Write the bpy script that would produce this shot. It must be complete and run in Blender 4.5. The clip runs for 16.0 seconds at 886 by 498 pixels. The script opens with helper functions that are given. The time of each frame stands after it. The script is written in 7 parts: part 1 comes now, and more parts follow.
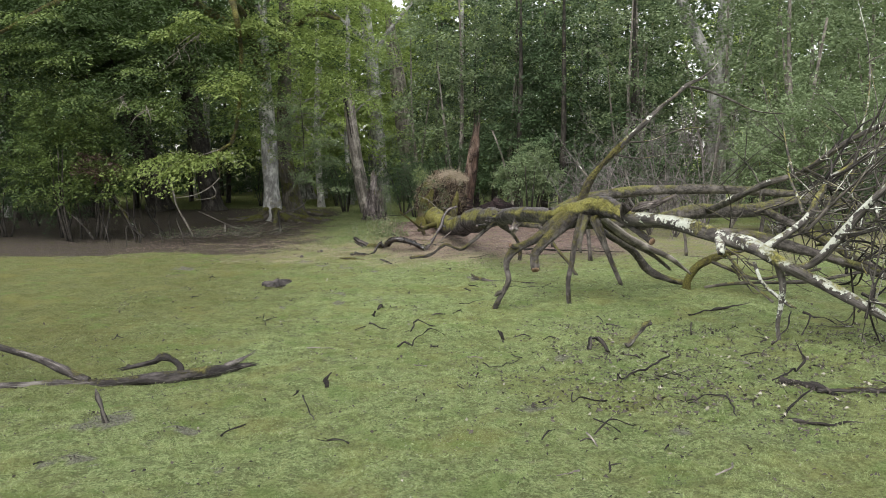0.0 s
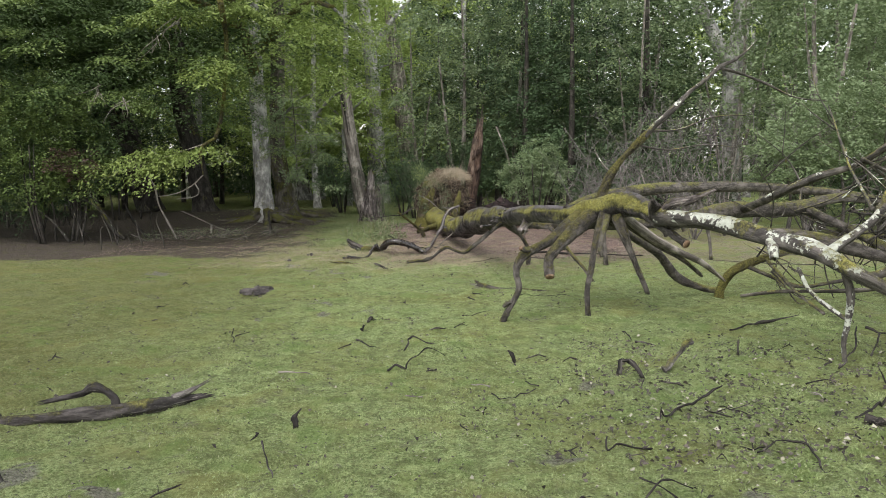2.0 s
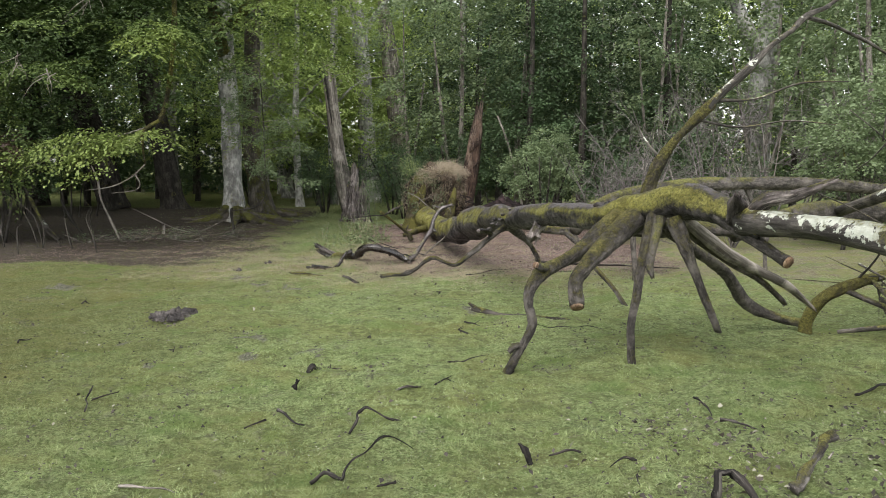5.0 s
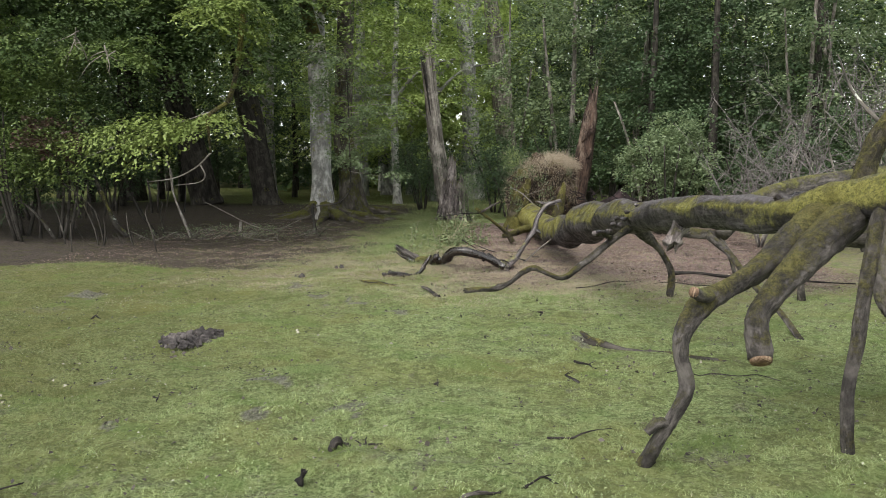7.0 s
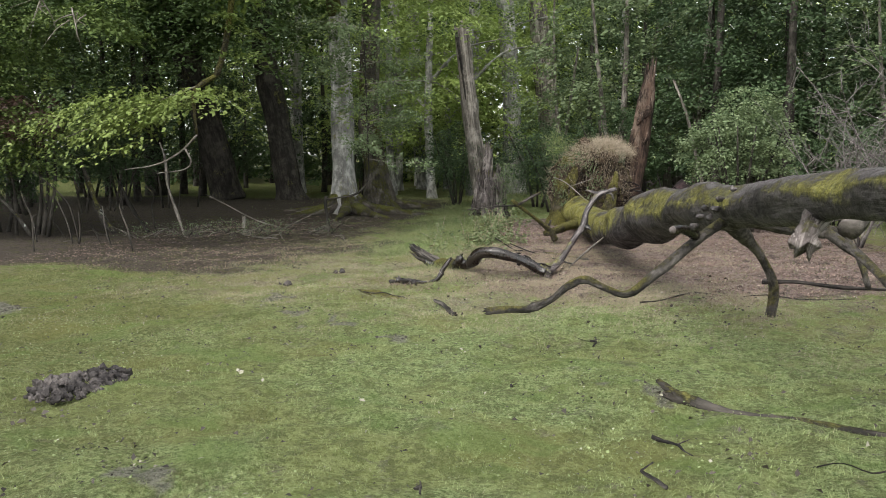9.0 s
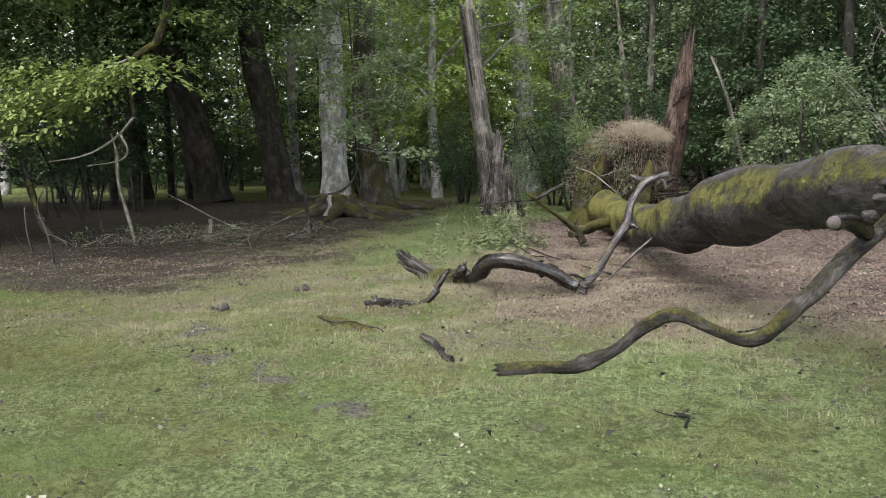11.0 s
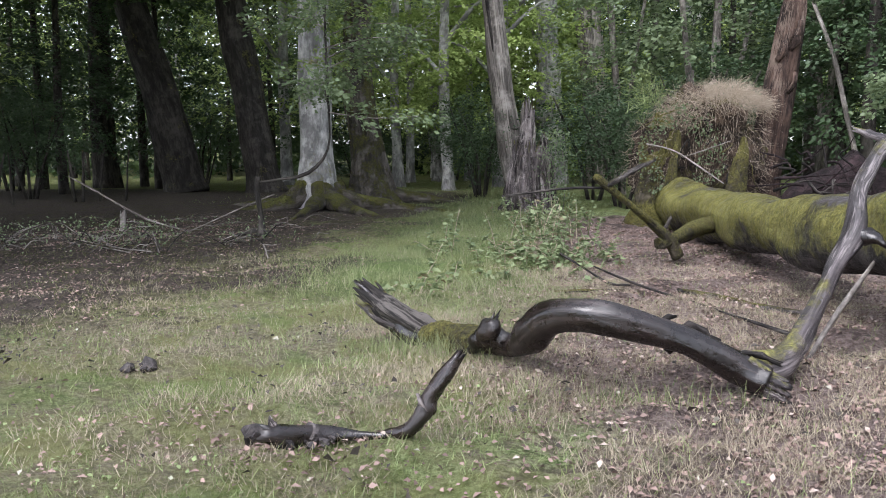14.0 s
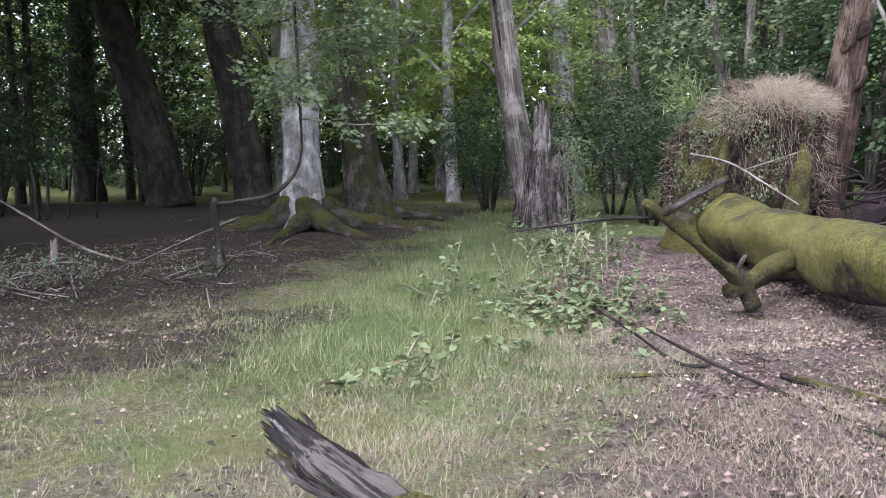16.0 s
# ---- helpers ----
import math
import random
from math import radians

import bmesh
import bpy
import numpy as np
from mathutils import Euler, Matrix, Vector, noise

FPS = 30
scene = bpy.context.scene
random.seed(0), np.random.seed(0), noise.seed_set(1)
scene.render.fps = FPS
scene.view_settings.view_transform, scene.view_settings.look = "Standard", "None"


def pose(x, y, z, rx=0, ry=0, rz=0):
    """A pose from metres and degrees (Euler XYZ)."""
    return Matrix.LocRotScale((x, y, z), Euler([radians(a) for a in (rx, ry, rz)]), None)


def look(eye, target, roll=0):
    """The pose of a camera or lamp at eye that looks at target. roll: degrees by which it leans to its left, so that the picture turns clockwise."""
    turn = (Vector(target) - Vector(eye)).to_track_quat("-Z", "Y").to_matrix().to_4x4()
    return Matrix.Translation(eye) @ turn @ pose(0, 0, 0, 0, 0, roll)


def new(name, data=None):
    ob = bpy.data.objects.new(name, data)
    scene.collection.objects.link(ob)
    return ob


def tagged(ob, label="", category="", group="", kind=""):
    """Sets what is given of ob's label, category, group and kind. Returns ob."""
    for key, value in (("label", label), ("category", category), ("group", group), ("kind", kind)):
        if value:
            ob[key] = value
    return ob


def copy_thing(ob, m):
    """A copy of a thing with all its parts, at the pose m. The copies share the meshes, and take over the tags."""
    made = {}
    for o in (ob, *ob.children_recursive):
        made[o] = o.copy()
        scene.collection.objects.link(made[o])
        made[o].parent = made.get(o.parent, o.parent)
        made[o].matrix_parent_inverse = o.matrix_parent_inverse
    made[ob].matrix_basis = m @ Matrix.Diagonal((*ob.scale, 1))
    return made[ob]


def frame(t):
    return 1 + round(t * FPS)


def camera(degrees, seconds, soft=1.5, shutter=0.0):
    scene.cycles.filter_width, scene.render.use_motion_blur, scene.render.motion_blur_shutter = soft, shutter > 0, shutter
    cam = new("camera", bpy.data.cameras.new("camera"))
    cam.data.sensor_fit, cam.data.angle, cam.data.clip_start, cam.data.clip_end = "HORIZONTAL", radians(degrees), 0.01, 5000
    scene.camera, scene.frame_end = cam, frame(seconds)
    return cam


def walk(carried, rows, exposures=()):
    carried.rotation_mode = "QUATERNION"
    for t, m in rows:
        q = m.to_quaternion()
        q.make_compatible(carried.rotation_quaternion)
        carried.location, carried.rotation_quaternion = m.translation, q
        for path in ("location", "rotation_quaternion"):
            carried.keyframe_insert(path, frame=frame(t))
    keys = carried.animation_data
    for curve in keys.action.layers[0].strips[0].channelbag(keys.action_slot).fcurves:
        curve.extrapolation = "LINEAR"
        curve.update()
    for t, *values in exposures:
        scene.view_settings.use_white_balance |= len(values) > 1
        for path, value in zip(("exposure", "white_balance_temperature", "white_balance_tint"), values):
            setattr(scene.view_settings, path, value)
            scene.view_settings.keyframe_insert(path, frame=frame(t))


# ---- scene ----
cam = camera(56.5, 16.0, soft=0.9)
PATH = [
    (0, (0.235, 1.748, 2.415), (0.2, 3.736, 2.201), -0.4),
    (0.5, (0.227, 2.18, 2.384), (0.189, 4.168, 2.169), -0.5),
    (1, (0.218, 2.633, 2.332), (0.179, 4.622, 2.119), -0.5),
    (1.5, (0.224, 3.077, 2.279), (0.185, 5.065, 2.069), -0.4),
    (2, (0.232, 3.551, 2.237), (0.192, 5.54, 2.029), -0.4),
    (2.5, (0.258, 4.001, 2.198), (0.217, 5.99, 1.991), -0.4),
    (3, (0.286, 4.523, 2.157), (0.244, 6.512, 1.951), -0.4),
    (3.2, (0.313, 4.777, 2.13), (0.267, 6.767, 1.929), -0.4),
    (5.3, (0.361, 7.722, 1.962), (0.322, 9.711, 1.756), 0.3),
    (5.5, (0.358, 7.986, 1.94), (0.306, 9.975, 1.735), 0.3),
    (6, (0.348, 8.771, 1.874), (0.241, 10.757, 1.669), 0.3),
    (6.5, (0.36, 9.499, 1.842), (0.166, 11.478, 1.632), 0.4),
    (7, (0.363, 10.193, 1.781), (0.065, 12.159, 1.572), 0.2),
    (7.5, (0.353, 10.853, 1.726), (0.002, 12.811, 1.516), 0.0),
    (8, (0.335, 11.549, 1.662), (-0.034, 13.503, 1.452), 0.1),
    (8.5, (0.285, 12.221, 1.607), (-0.106, 14.171, 1.392), 0.0),
    (9, (0.208, 12.974, 1.536), (-0.196, 14.921, 1.32), -0.0),
    (9.2, (0.163, 13.264, 1.52), (-0.243, 15.21, 1.303), 0.1),
    (11.3, (-0.302, 16.202, 1.239), (-0.735, 18.144, 1.034), -0.9),
    (11.5, (-0.364, 16.494, 1.221), (-0.797, 18.436, 1.018), -0.9),
    (12, (-0.525, 17.256, 1.156), (-0.957, 19.198, 0.954), -0.9),
    (12.5, (-0.71, 18.094, 1.097), (-1.142, 20.037, 0.893), -0.9),
    (13, (-0.898, 18.913, 1.045), (-1.341, 20.852, 0.832), -0.8),
    (13.5, (-1.051, 19.599, 1.008), (-1.504, 21.535, 0.791), -0.5),
    (14, (-1.181, 20.25, 0.98), (-1.641, 22.184, 0.761), -0.2),
    (14.5, (-1.277, 20.8, 0.981), (-1.742, 22.733, 0.764), -0.2),
    (15, (-1.359, 21.243, 0.998), (-1.829, 23.175, 0.784), -0.3),
    (15.5, (-1.434, 21.705, 1.03), (-1.911, 23.635, 0.819), -0.5),
    (16, (-1.536, 22.16, 1.063), (-2.015, 24.091, 0.86), -0.6),
]
walk(cam, [(t, look(eye, target, roll)) for t, eye, target, roll in PATH], exposures=[(0.0, 1.17, 6750, 9), (9.0, 1.3, 6800, 8), (12.5, 1.45, 6300, 13), (14.5, 1.65, 6000, 17), (16.0, 1.85, 5850, 20)])

# ---- world and light: an overcast day ----
SUN_UP, SUN_TURN = 58.0, 200.0
world = bpy.data.worlds.new("sky")
scene.world = world
world.use_nodes = True
wn, wl = world.node_tree.nodes, world.node_tree.links
sky = wn.new("ShaderNodeTexSky")
sky.sky_type, sky.sun_disc = "NISHITA", False
sky.sun_elevation, sky.sun_rotation = radians(SUN_UP), radians(SUN_TURN)
sky.air_density, sky.dust_density, sky.ozone_density = 1.0, 1.5, 1.0
pale = wn.new("ShaderNodeHueSaturation")
pale.inputs["Saturation"].default_value = 0.25
wl.new(sky.outputs["Color"], pale.inputs["Color"])
wl.new(pale.outputs["Color"], wn["Background"].inputs["Color"])
wn["Background"].inputs["Strength"].default_value = 0.148
sun = new("sun", bpy.data.lights.new("sun", "SUN"))
sun.data.energy, sun.data.angle, sun.data.color = 1.3, radians(45), (1.0, 0.97, 0.92)
sun.matrix_world = look((0, 0, 30), (-math.sin(radians(SUN_TURN)) * 10, -math.cos(radians(SUN_TURN)) * 10, 30 - 10 * math.tan(radians(SUN_UP))))


# ---- materials ----
class Mat:
    """A node material under construction."""

    def __init__(self, name):
        self.m = bpy.data.materials.new(name)
        self.m.use_nodes = True
        self.n, self.l = self.m.node_tree.nodes, self.m.node_tree.links
        self.b = self.n["Principled BSDF"]
        self.geo = self.n.new("ShaderNodeNewGeometry")

    def put(self, socket, value):
        if isinstance(value, bpy.types.NodeSocket):
            self.l.new(value, socket)
        elif isinstance(value, (tuple, list)) and len(value) == 3 and socket.type == "RGBA":
            socket.default_value = (*value, 1)
        else:
            socket.default_value = value

    def noise(self, scale, detail=4, rough=0.6, stretch=None, vec=None):
        t = self.n.new("ShaderNodeTexNoise")
        v = vec or self.geo.outputs["Position"]
        if stretch:
            mp = self.n.new("ShaderNodeMapping")
            mp.inputs["Scale"].default_value = stretch
            self.l.new(v, mp.inputs["Vector"])
            v = mp.outputs["Vector"]
        self.l.new(v, t.inputs["Vector"])
        t.inputs["Scale"].default_value, t.inputs["Detail"].default_value, t.inputs["Roughness"].default_value = scale, detail, rough
        return t.outputs["Fac"]

    def ramp(self, fac, lo, hi, a=0.0, b=1.0):
        r = self.n.new("ShaderNodeMapRange")
        r.interpolation_type = "SMOOTHSTEP"
        self.put(r.inputs["Value"], fac)
        r.inputs["From Min"].default_value, r.inputs["From Max"].default_value = lo, hi
        r.inputs["To Min"].default_value, r.inputs["To Max"].default_value = a, b
        return r.outputs["Result"]

    def mix(self, fac, a, b):
        x = self.n.new("ShaderNodeMix")
        x.data_type = "RGBA"
        self.put(x.inputs[0], fac), self.put(x.inputs[6], a), self.put(x.inputs[7], b)
        return x.outputs[2]

    def math(self, op, a, b):
        x = self.n.new("ShaderNodeMath")
        x.operation = op
        self.put(x.inputs[0], a), self.put(x.inputs[1], b)
        return x.outputs[0]

    def up(self):
        s = self.n.new("ShaderNodeSeparateXYZ")
        self.l.new(self.geo.outputs["Normal"], s.inputs[0])
        return s.outputs["Z"]

    def dry(self):
        """How far the turf is brown and darkened towards the big trees: parched grass plus their painted shade."""
        s = self.n.new("ShaderNodeSeparateXYZ")
        self.l.new(self.geo.outputs["Position"], s.inputs[0])
        wide = self.math("MULTIPLY", self.math("SUBTRACT", self.noise(0.6, 4, 0.65), 0.5), 5.0)
        across = self.ramp(self.math("ADD", self.math("MULTIPLY", s.outputs["X"], -1.0), wide), 1.0, 5.2)
        return self.math("MULTIPLY", self.math("MULTIPLY", across, self.ramp(self.math("ADD", s.outputs["Y"], wide), 6.5, 13.5)), 0.62)

    def attr(self, name):
        a = self.n.new("ShaderNodeAttribute")
        a.attribute_name = name
        s = self.n.new("ShaderNodeSeparateColor")
        self.l.new(a.outputs["Color"], s.inputs[0])
        return s.outputs

    def grain(self):
        a = self.n.new("ShaderNodeAttribute")
        a.attribute_name = "grain"
        return a.outputs["Vector"]

    def bump(self, height, strength, distance):
        x = self.n.new("ShaderNodeBump")
        self.put(x.inputs["Height"], height)
        x.inputs["Strength"].default_value, x.inputs["Distance"].default_value = strength, distance
        self.l.new(x.outputs["Normal"], self.b.inputs["Normal"])

    def done(self, color, rough=0.85, spec=0.3):
        self.put(self.b.inputs["Base Color"], color)
        self.put(self.b.inputs["Roughness"], rough)
        self.put(self.b.inputs["Specular IOR Level"], spec)
        return self.m


MOSS_A, MOSS_B = (0.11, 0.115, 0.027), (0.33, 0.31, 0.09)


def bark(name, dark, light, moss=0.0, lichen=0.0, rough=0.85, spec=0.3, streak=0.15, fine=28, relief=0.02, along=True, moss_colors=(MOSS_A, MOSS_B), top=0.5, thick=None, pale=None, flank=0.0):
    """Bark or wood with grain along the limb, blotches, moss on the upper side and pale crusts."""
    k = Mat(name)
    v = k.grain() if along else None
    grain = k.noise(fine, 6, 0.75, (1, 1, streak), v)
    coarse = k.noise(fine * 0.28, 5, 0.7, (1, 1, streak * 1.8), v)
    blot = k.noise(2.4, 5, 0.65)
    col = k.mix(k.ramp(grain, 0.34, 0.66), dark, light)
    col = k.mix(k.ramp(coarse, 0.40, 0.62, 0.75, 0), col, tuple(c * 0.4 for c in dark))
    col = k.mix(k.ramp(blot, 0.50, 0.68, 0, 0.55), col, tuple(min(1, c * 1.35) for c in light))
    if pale:
        flake = k.math("ADD", k.noise(3.5, 5, 0.7, (1, 1, 0.35), v), k.math("MULTIPLY", k.math("SUBTRACT", k.noise(60, 4, 0.8, (1, 1, 0.04), v), 0.5), 0.9))
        col = k.mix(k.ramp(flake, 0.53, 0.66, 0, 0.8), col, pale)
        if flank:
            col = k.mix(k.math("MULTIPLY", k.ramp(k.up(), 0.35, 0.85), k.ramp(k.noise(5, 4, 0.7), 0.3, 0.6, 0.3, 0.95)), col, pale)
    height = k.math("ADD", grain, k.math("MULTIPLY", coarse, 1.5))
    if lichen:
        crust = k.math("ADD", k.math("ADD", k.noise(3.2, 5, 0.65), k.math("MULTIPLY", k.noise(24, 3), 0.25)), k.math("MULTIPLY", k.up(), 0.12))
        crust = k.ramp(crust, 0.86 - 0.22 * lichen, 0.90 - 0.22 * lichen)
        col = k.mix(crust, col, k.mix(k.noise(40, 3), (0.34, 0.36, 0.31), (0.58, 0.60, 0.54)))
    if moss:
        fac = k.math("MULTIPLY", k.math("SUBTRACT", k.up(), 0.5), top)
        if flank:
            away = k.math("ABSOLUTE", k.math("SUBTRACT", k.up(), 0.36), 0)
            fac = k.math("SUBTRACT", 0.28, k.math("MULTIPLY", away, flank))
        fac = k.math("ADD", fac, k.math("MULTIPLY", k.math("SUBTRACT", k.noise(1.9, 4, 0.6), 0.5), 2.4))
        fac = k.math("ADD", fac, k.math("MULTIPLY", k.math("SUBTRACT", k.noise(11, 6, 0.8), 0.5), 2.0))
        if thick:
            where = k.n.new("ShaderNodeSeparateXYZ")
            k.l.new(k.geo.outputs["Position"], where.inputs[0])
            for row in thick:
                fac = k.math("ADD", fac, k.ramp(where.outputs["Y"], *row))
        fac = k.ramp(fac, 0.20 - 0.5 * moss, 0.85 - 0.5 * moss)
        tuft = k.math("ADD", k.math("MULTIPLY", k.noise(38, 5, 0.8), 0.6), k.math("MULTIPLY", k.noise(130, 3, 0.8), 0.4))
        green = k.mix(k.ramp(tuft, 0.38, 0.62), tuple(c * 0.75 for c in moss_colors[0]), tuple(c * 1.15 for c in moss_colors[1]))
        green = k.mix(k.ramp(k.noise(5, 3), 0.45, 0.7, 0, 0.5), green, (0.09, 0.075, 0.02))
        col = k.mix(fac, col, green)
        height = k.math("ADD", height, k.math("MULTIPLY", fac, k.math("ADD", k.math("MULTIPLY", tuft, 1.5), 0.8)))
    k.bump(height, 1.0, relief)
    if isinstance(rough, tuple):
        rough = k.ramp(k.noise(7, 5, 0.7), 0.40, 0.60, *rough)
    return k.done(col, rough, spec)


def leaf(name, dark, light, glow=0.35, rough=0.45, odd=None, mottle=0.0, tones=None, share=0.06, dry=False):
    """Thin leaves, each of its own shade, that let some light through."""
    k = Mat(name)
    own = k.geo.outputs["Random Per Island"]
    col = k.mix(own, dark, light)
    col = k.mix(k.ramp(k.noise(0.45, 2), 0.35, 0.7, 0, 0.55), col, tuple(c * 1.35 for c in light))
    if mottle:
        patch = k.math("ADD", k.noise(4.5, 4, 0.7), k.math("MULTIPLY", k.math("SUBTRACT", k.noise(15, 3, 0.7), 0.5), 0.8))
        col = k.mix(k.ramp(patch, 0.40, 0.52, mottle, 0), col, tuple(c * 0.72 for c in dark))
        col = k.mix(k.ramp(patch, 0.52, 0.64, 0, mottle), col, tuple(c * 1.3 for c in light))
    if tones:
        col = k.mix(k.ramp(k.noise(0.9, 4, 0.6), 0.52, 0.68, 0, 0.45), col, k.mix(own, *tones[0]))
        col = k.mix(k.ramp(k.noise(1.3, 3, 0.6, (1, 1.4, 1)), 0.54, 0.66, 0, 0.6), col, k.mix(own, *tones[1]))
    if odd:
        col = k.mix(k.ramp(own, 0.99 - share, 1.01 - share), col, odd)
    # parched tone and the trees' shade, both in the blade colour
    if dry:
        col = k.mix(k.dry(), col, k.mix(own, (0.08, 0.085, 0.027), (0.185, 0.18, 0.063)))
    k.done(col, rough, 0.35)
    tr = k.n.new("ShaderNodeBsdfTranslucent")
    k.l.new(col, tr.inputs["Color"])
    ms = k.n.new("ShaderNodeMixShader")
    ms.inputs[0].default_value = glow
    k.l.new(k.b.outputs[0], ms.inputs[1])
    k.l.new(tr.outputs[0], ms.inputs[2])
    k.l.new(ms.outputs[0], k.n["Material Output"].inputs["Surface"])
    return k.m


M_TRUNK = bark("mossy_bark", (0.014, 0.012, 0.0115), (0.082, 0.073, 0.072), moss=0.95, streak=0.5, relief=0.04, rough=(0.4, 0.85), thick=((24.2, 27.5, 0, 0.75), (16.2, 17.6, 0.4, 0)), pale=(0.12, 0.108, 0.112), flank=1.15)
M_LIMB = bark("limb_bark", (0.045, 0.04, 0.037), (0.17, 0.152, 0.14), moss=0.75, streak=0.4, moss_colors=((0.07, 0.075, 0.02), (0.19, 0.185, 0.06)), relief=0.015)
M_LEG = bark("mossy_leg_bark", (0.034, 0.03, 0.028), (0.165, 0.148, 0.138), moss=0.85, top=0.6, streak=0.3, fine=34, relief=0.035, moss_colors=((0.08, 0.08, 0.02), (0.20, 0.18, 0.06)))
M_LICHEN = bark("lichen_bark", (0.045, 0.04, 0.038), (0.16, 0.145, 0.135), moss=0.5, lichen=0.85, relief=0.015)
M_BRANCH = bark("branch_bark", (0.04, 0.036, 0.032), (0.15, 0.135, 0.12), moss=0.3, lichen=0.38, fine=45, relief=0.01)
M_LOG = bark("polished_deadwood", (0.006, 0.004, 0.0035), (0.022, 0.015, 0.013), rough=(0.16, 0.42), spec=0.65, streak=0.4, fine=11, relief=0.006, pale=(0.04, 0.03, 0.028))
M_CURL = bark("grey_deadwood", (0.02, 0.017, 0.018), (0.10, 0.085, 0.088), moss=0.05, rough=(0.3, 0.7), spec=0.5, streak=0.06, fine=40, relief=0.008, pale=(0.25, 0.22, 0.22))
M_GREYLOG = bark("grey_rotten_log", (0.016, 0.013, 0.013), (0.10, 0.088, 0.085), moss=0.2, rough=(0.5, 0.85), streak=0.22, fine=15, relief=0.03, pale=(0.2, 0.185, 0.17))
M_STICK = bark("stick_bark", (0.008, 0.007, 0.0065), (0.04, 0.034, 0.031), fine=45, relief=0.006, pale=(0.11, 0.10, 0.09))
M_TWIG = bark("bleached_twig", (0.15, 0.13, 0.115), (0.36, 0.33, 0.30), fine=60, relief=0.004)
M_BEECH = bark("beech_bark", (0.24, 0.235, 0.23), (0.56, 0.55, 0.53), moss=0.22, streak=0.3, fine=10, relief=0.012)
M_FLARE = bark("mossy_beech_bark", (0.07, 0.06, 0.05), (0.19, 0.17, 0.145), moss=0.95, streak=0.2, fine=12, relief=0.03, moss_colors=((0.06, 0.065, 0.015), (0.15, 0.15, 0.035)))
M_DARKBARK = bark("dark_bark", (0.03, 0.027, 0.023), (0.09, 0.08, 0.07), moss=0.2, streak=0.2, fine=14, relief=0.03)
M_SNAG = bark("weathered_wood", (0.12, 0.105, 0.09), (0.44, 0.40, 0.36), streak=0.04, fine=26, relief=0.03)
M_STUMP = bark("splintered_wood", (0.022, 0.018, 0.018), (0.24, 0.205, 0.20), moss=0.2, streak=0.07, fine=18, relief=0.06, pale=(0.42, 0.375, 0.36))
M_RED = bark("rotten_red_wood", (0.014, 0.008, 0.007), (0.13, 0.082, 0.062), streak=0.1, fine=15, relief=0.08, pale=(0.21, 0.16, 0.128))
M_CUT = bark("sawn_wood", (0.13, 0.075, 0.05), (0.36, 0.235, 0.155), relief=0.004, along=False, pale=(0.42, 0.31, 0.22))
M_PALECUT = bark("pale_sawn_wood", (0.45, 0.42, 0.28), (0.62, 0.60, 0.44), relief=0.003, along=False)
M_EARTH = bark("root_earth", (0.03, 0.022, 0.016), (0.14, 0.10, 0.072), moss=0.5, streak=1, fine=12, relief=0.06, along=False, moss_colors=((0.06, 0.06, 0.016), (0.19, 0.175, 0.05)))
M_ROOTMOSS = bark("mossy_root", (0.04, 0.035, 0.025), (0.14, 0.12, 0.085), moss=1.5, relief=0.04, top=0.2, moss_colors=((0.06, 0.06, 0.016), (0.20, 0.185, 0.05)))
M_PLUM = bark("dark_peat", (0.012, 0.008, 0.009), (0.052, 0.032, 0.035), streak=1, fine=12, relief=0.05, along=False)
M_CLOD = bark("turned_soil", (0.04, 0.035, 0.036), (0.13, 0.115, 0.11), streak=1, fine=20, rough=0.7, relief=0.02, along=False)
# Beech leaf tones with light and shade put into the colour
M_SHADELEAF = leaf("shaded_beech_leaf", (0.034, 0.062, 0.02), (0.072, 0.115, 0.036), 0.25, 0.6)
# woodland beech leaves, the light on them put into the colour
M_LITFARLEAF = leaf("lit_woodland_leaf", (0.18, 0.255, 0.07), (0.36, 0.45, 0.15), 0.5, 0.6)
M_LITLEAF = leaf("lit_beech_leaf", (0.11, 0.16, 0.042), (0.22, 0.28, 0.085), 0.3, 0.5)
M_DIMLEAF = leaf("dim_beech_leaf", (0.07, 0.11, 0.032), (0.145, 0.20, 0.062), 0.3, 0.55)
M_HALFLITLEAF = leaf("half_lit_beech_leaf", (0.12, 0.175, 0.048), (0.23, 0.30, 0.09), 0.4, 0.55)
M_HOLLY = leaf("holly_leaf", (0.026, 0.05, 0.023), (0.064, 0.104, 0.046), 0.15, 0.55)
M_SALLOW = leaf("sallow_leaf", (0.11, 0.155, 0.075), (0.20, 0.26, 0.14), 0.35, 0.55)
M_WEED = leaf("weed_leaf", (0.09, 0.13, 0.06), (0.24, 0.29, 0.15), 0.3, 0.6, odd=(0.22, 0.16, 0.10))
M_DRY = leaf("dry_grass", (0.29, 0.235, 0.175), (0.58, 0.50, 0.40), 0.3, 0.8)
M_GRASS = leaf("grass_blade", (0.12, 0.165, 0.058), (0.375, 0.45, 0.21), 0.4, 0.6, odd=(0.46, 0.46, 0.30), mottle=0.5, dry=True, share=0.03, tones=(((0.16, 0.165, 0.045), (0.34, 0.33, 0.12)), ((0.085, 0.155, 0.036), (0.22, 0.33, 0.10))))
M_LUSH = leaf("lush_grass_blade", (0.12, 0.155, 0.065), (0.30, 0.34, 0.165), 0.4, 0.6, odd=(0.42, 0.38, 0.26), mottle=0.4, tones=(((0.20, 0.18, 0.09), (0.40, 0.36, 0.21)), ((0.10, 0.15, 0.05), (0.25, 0.31, 0.13))))
M_STRAW = leaf("straw_blade", (0.20, 0.165, 0.11), (0.46, 0.40, 0.30), 0.25, 0.7)
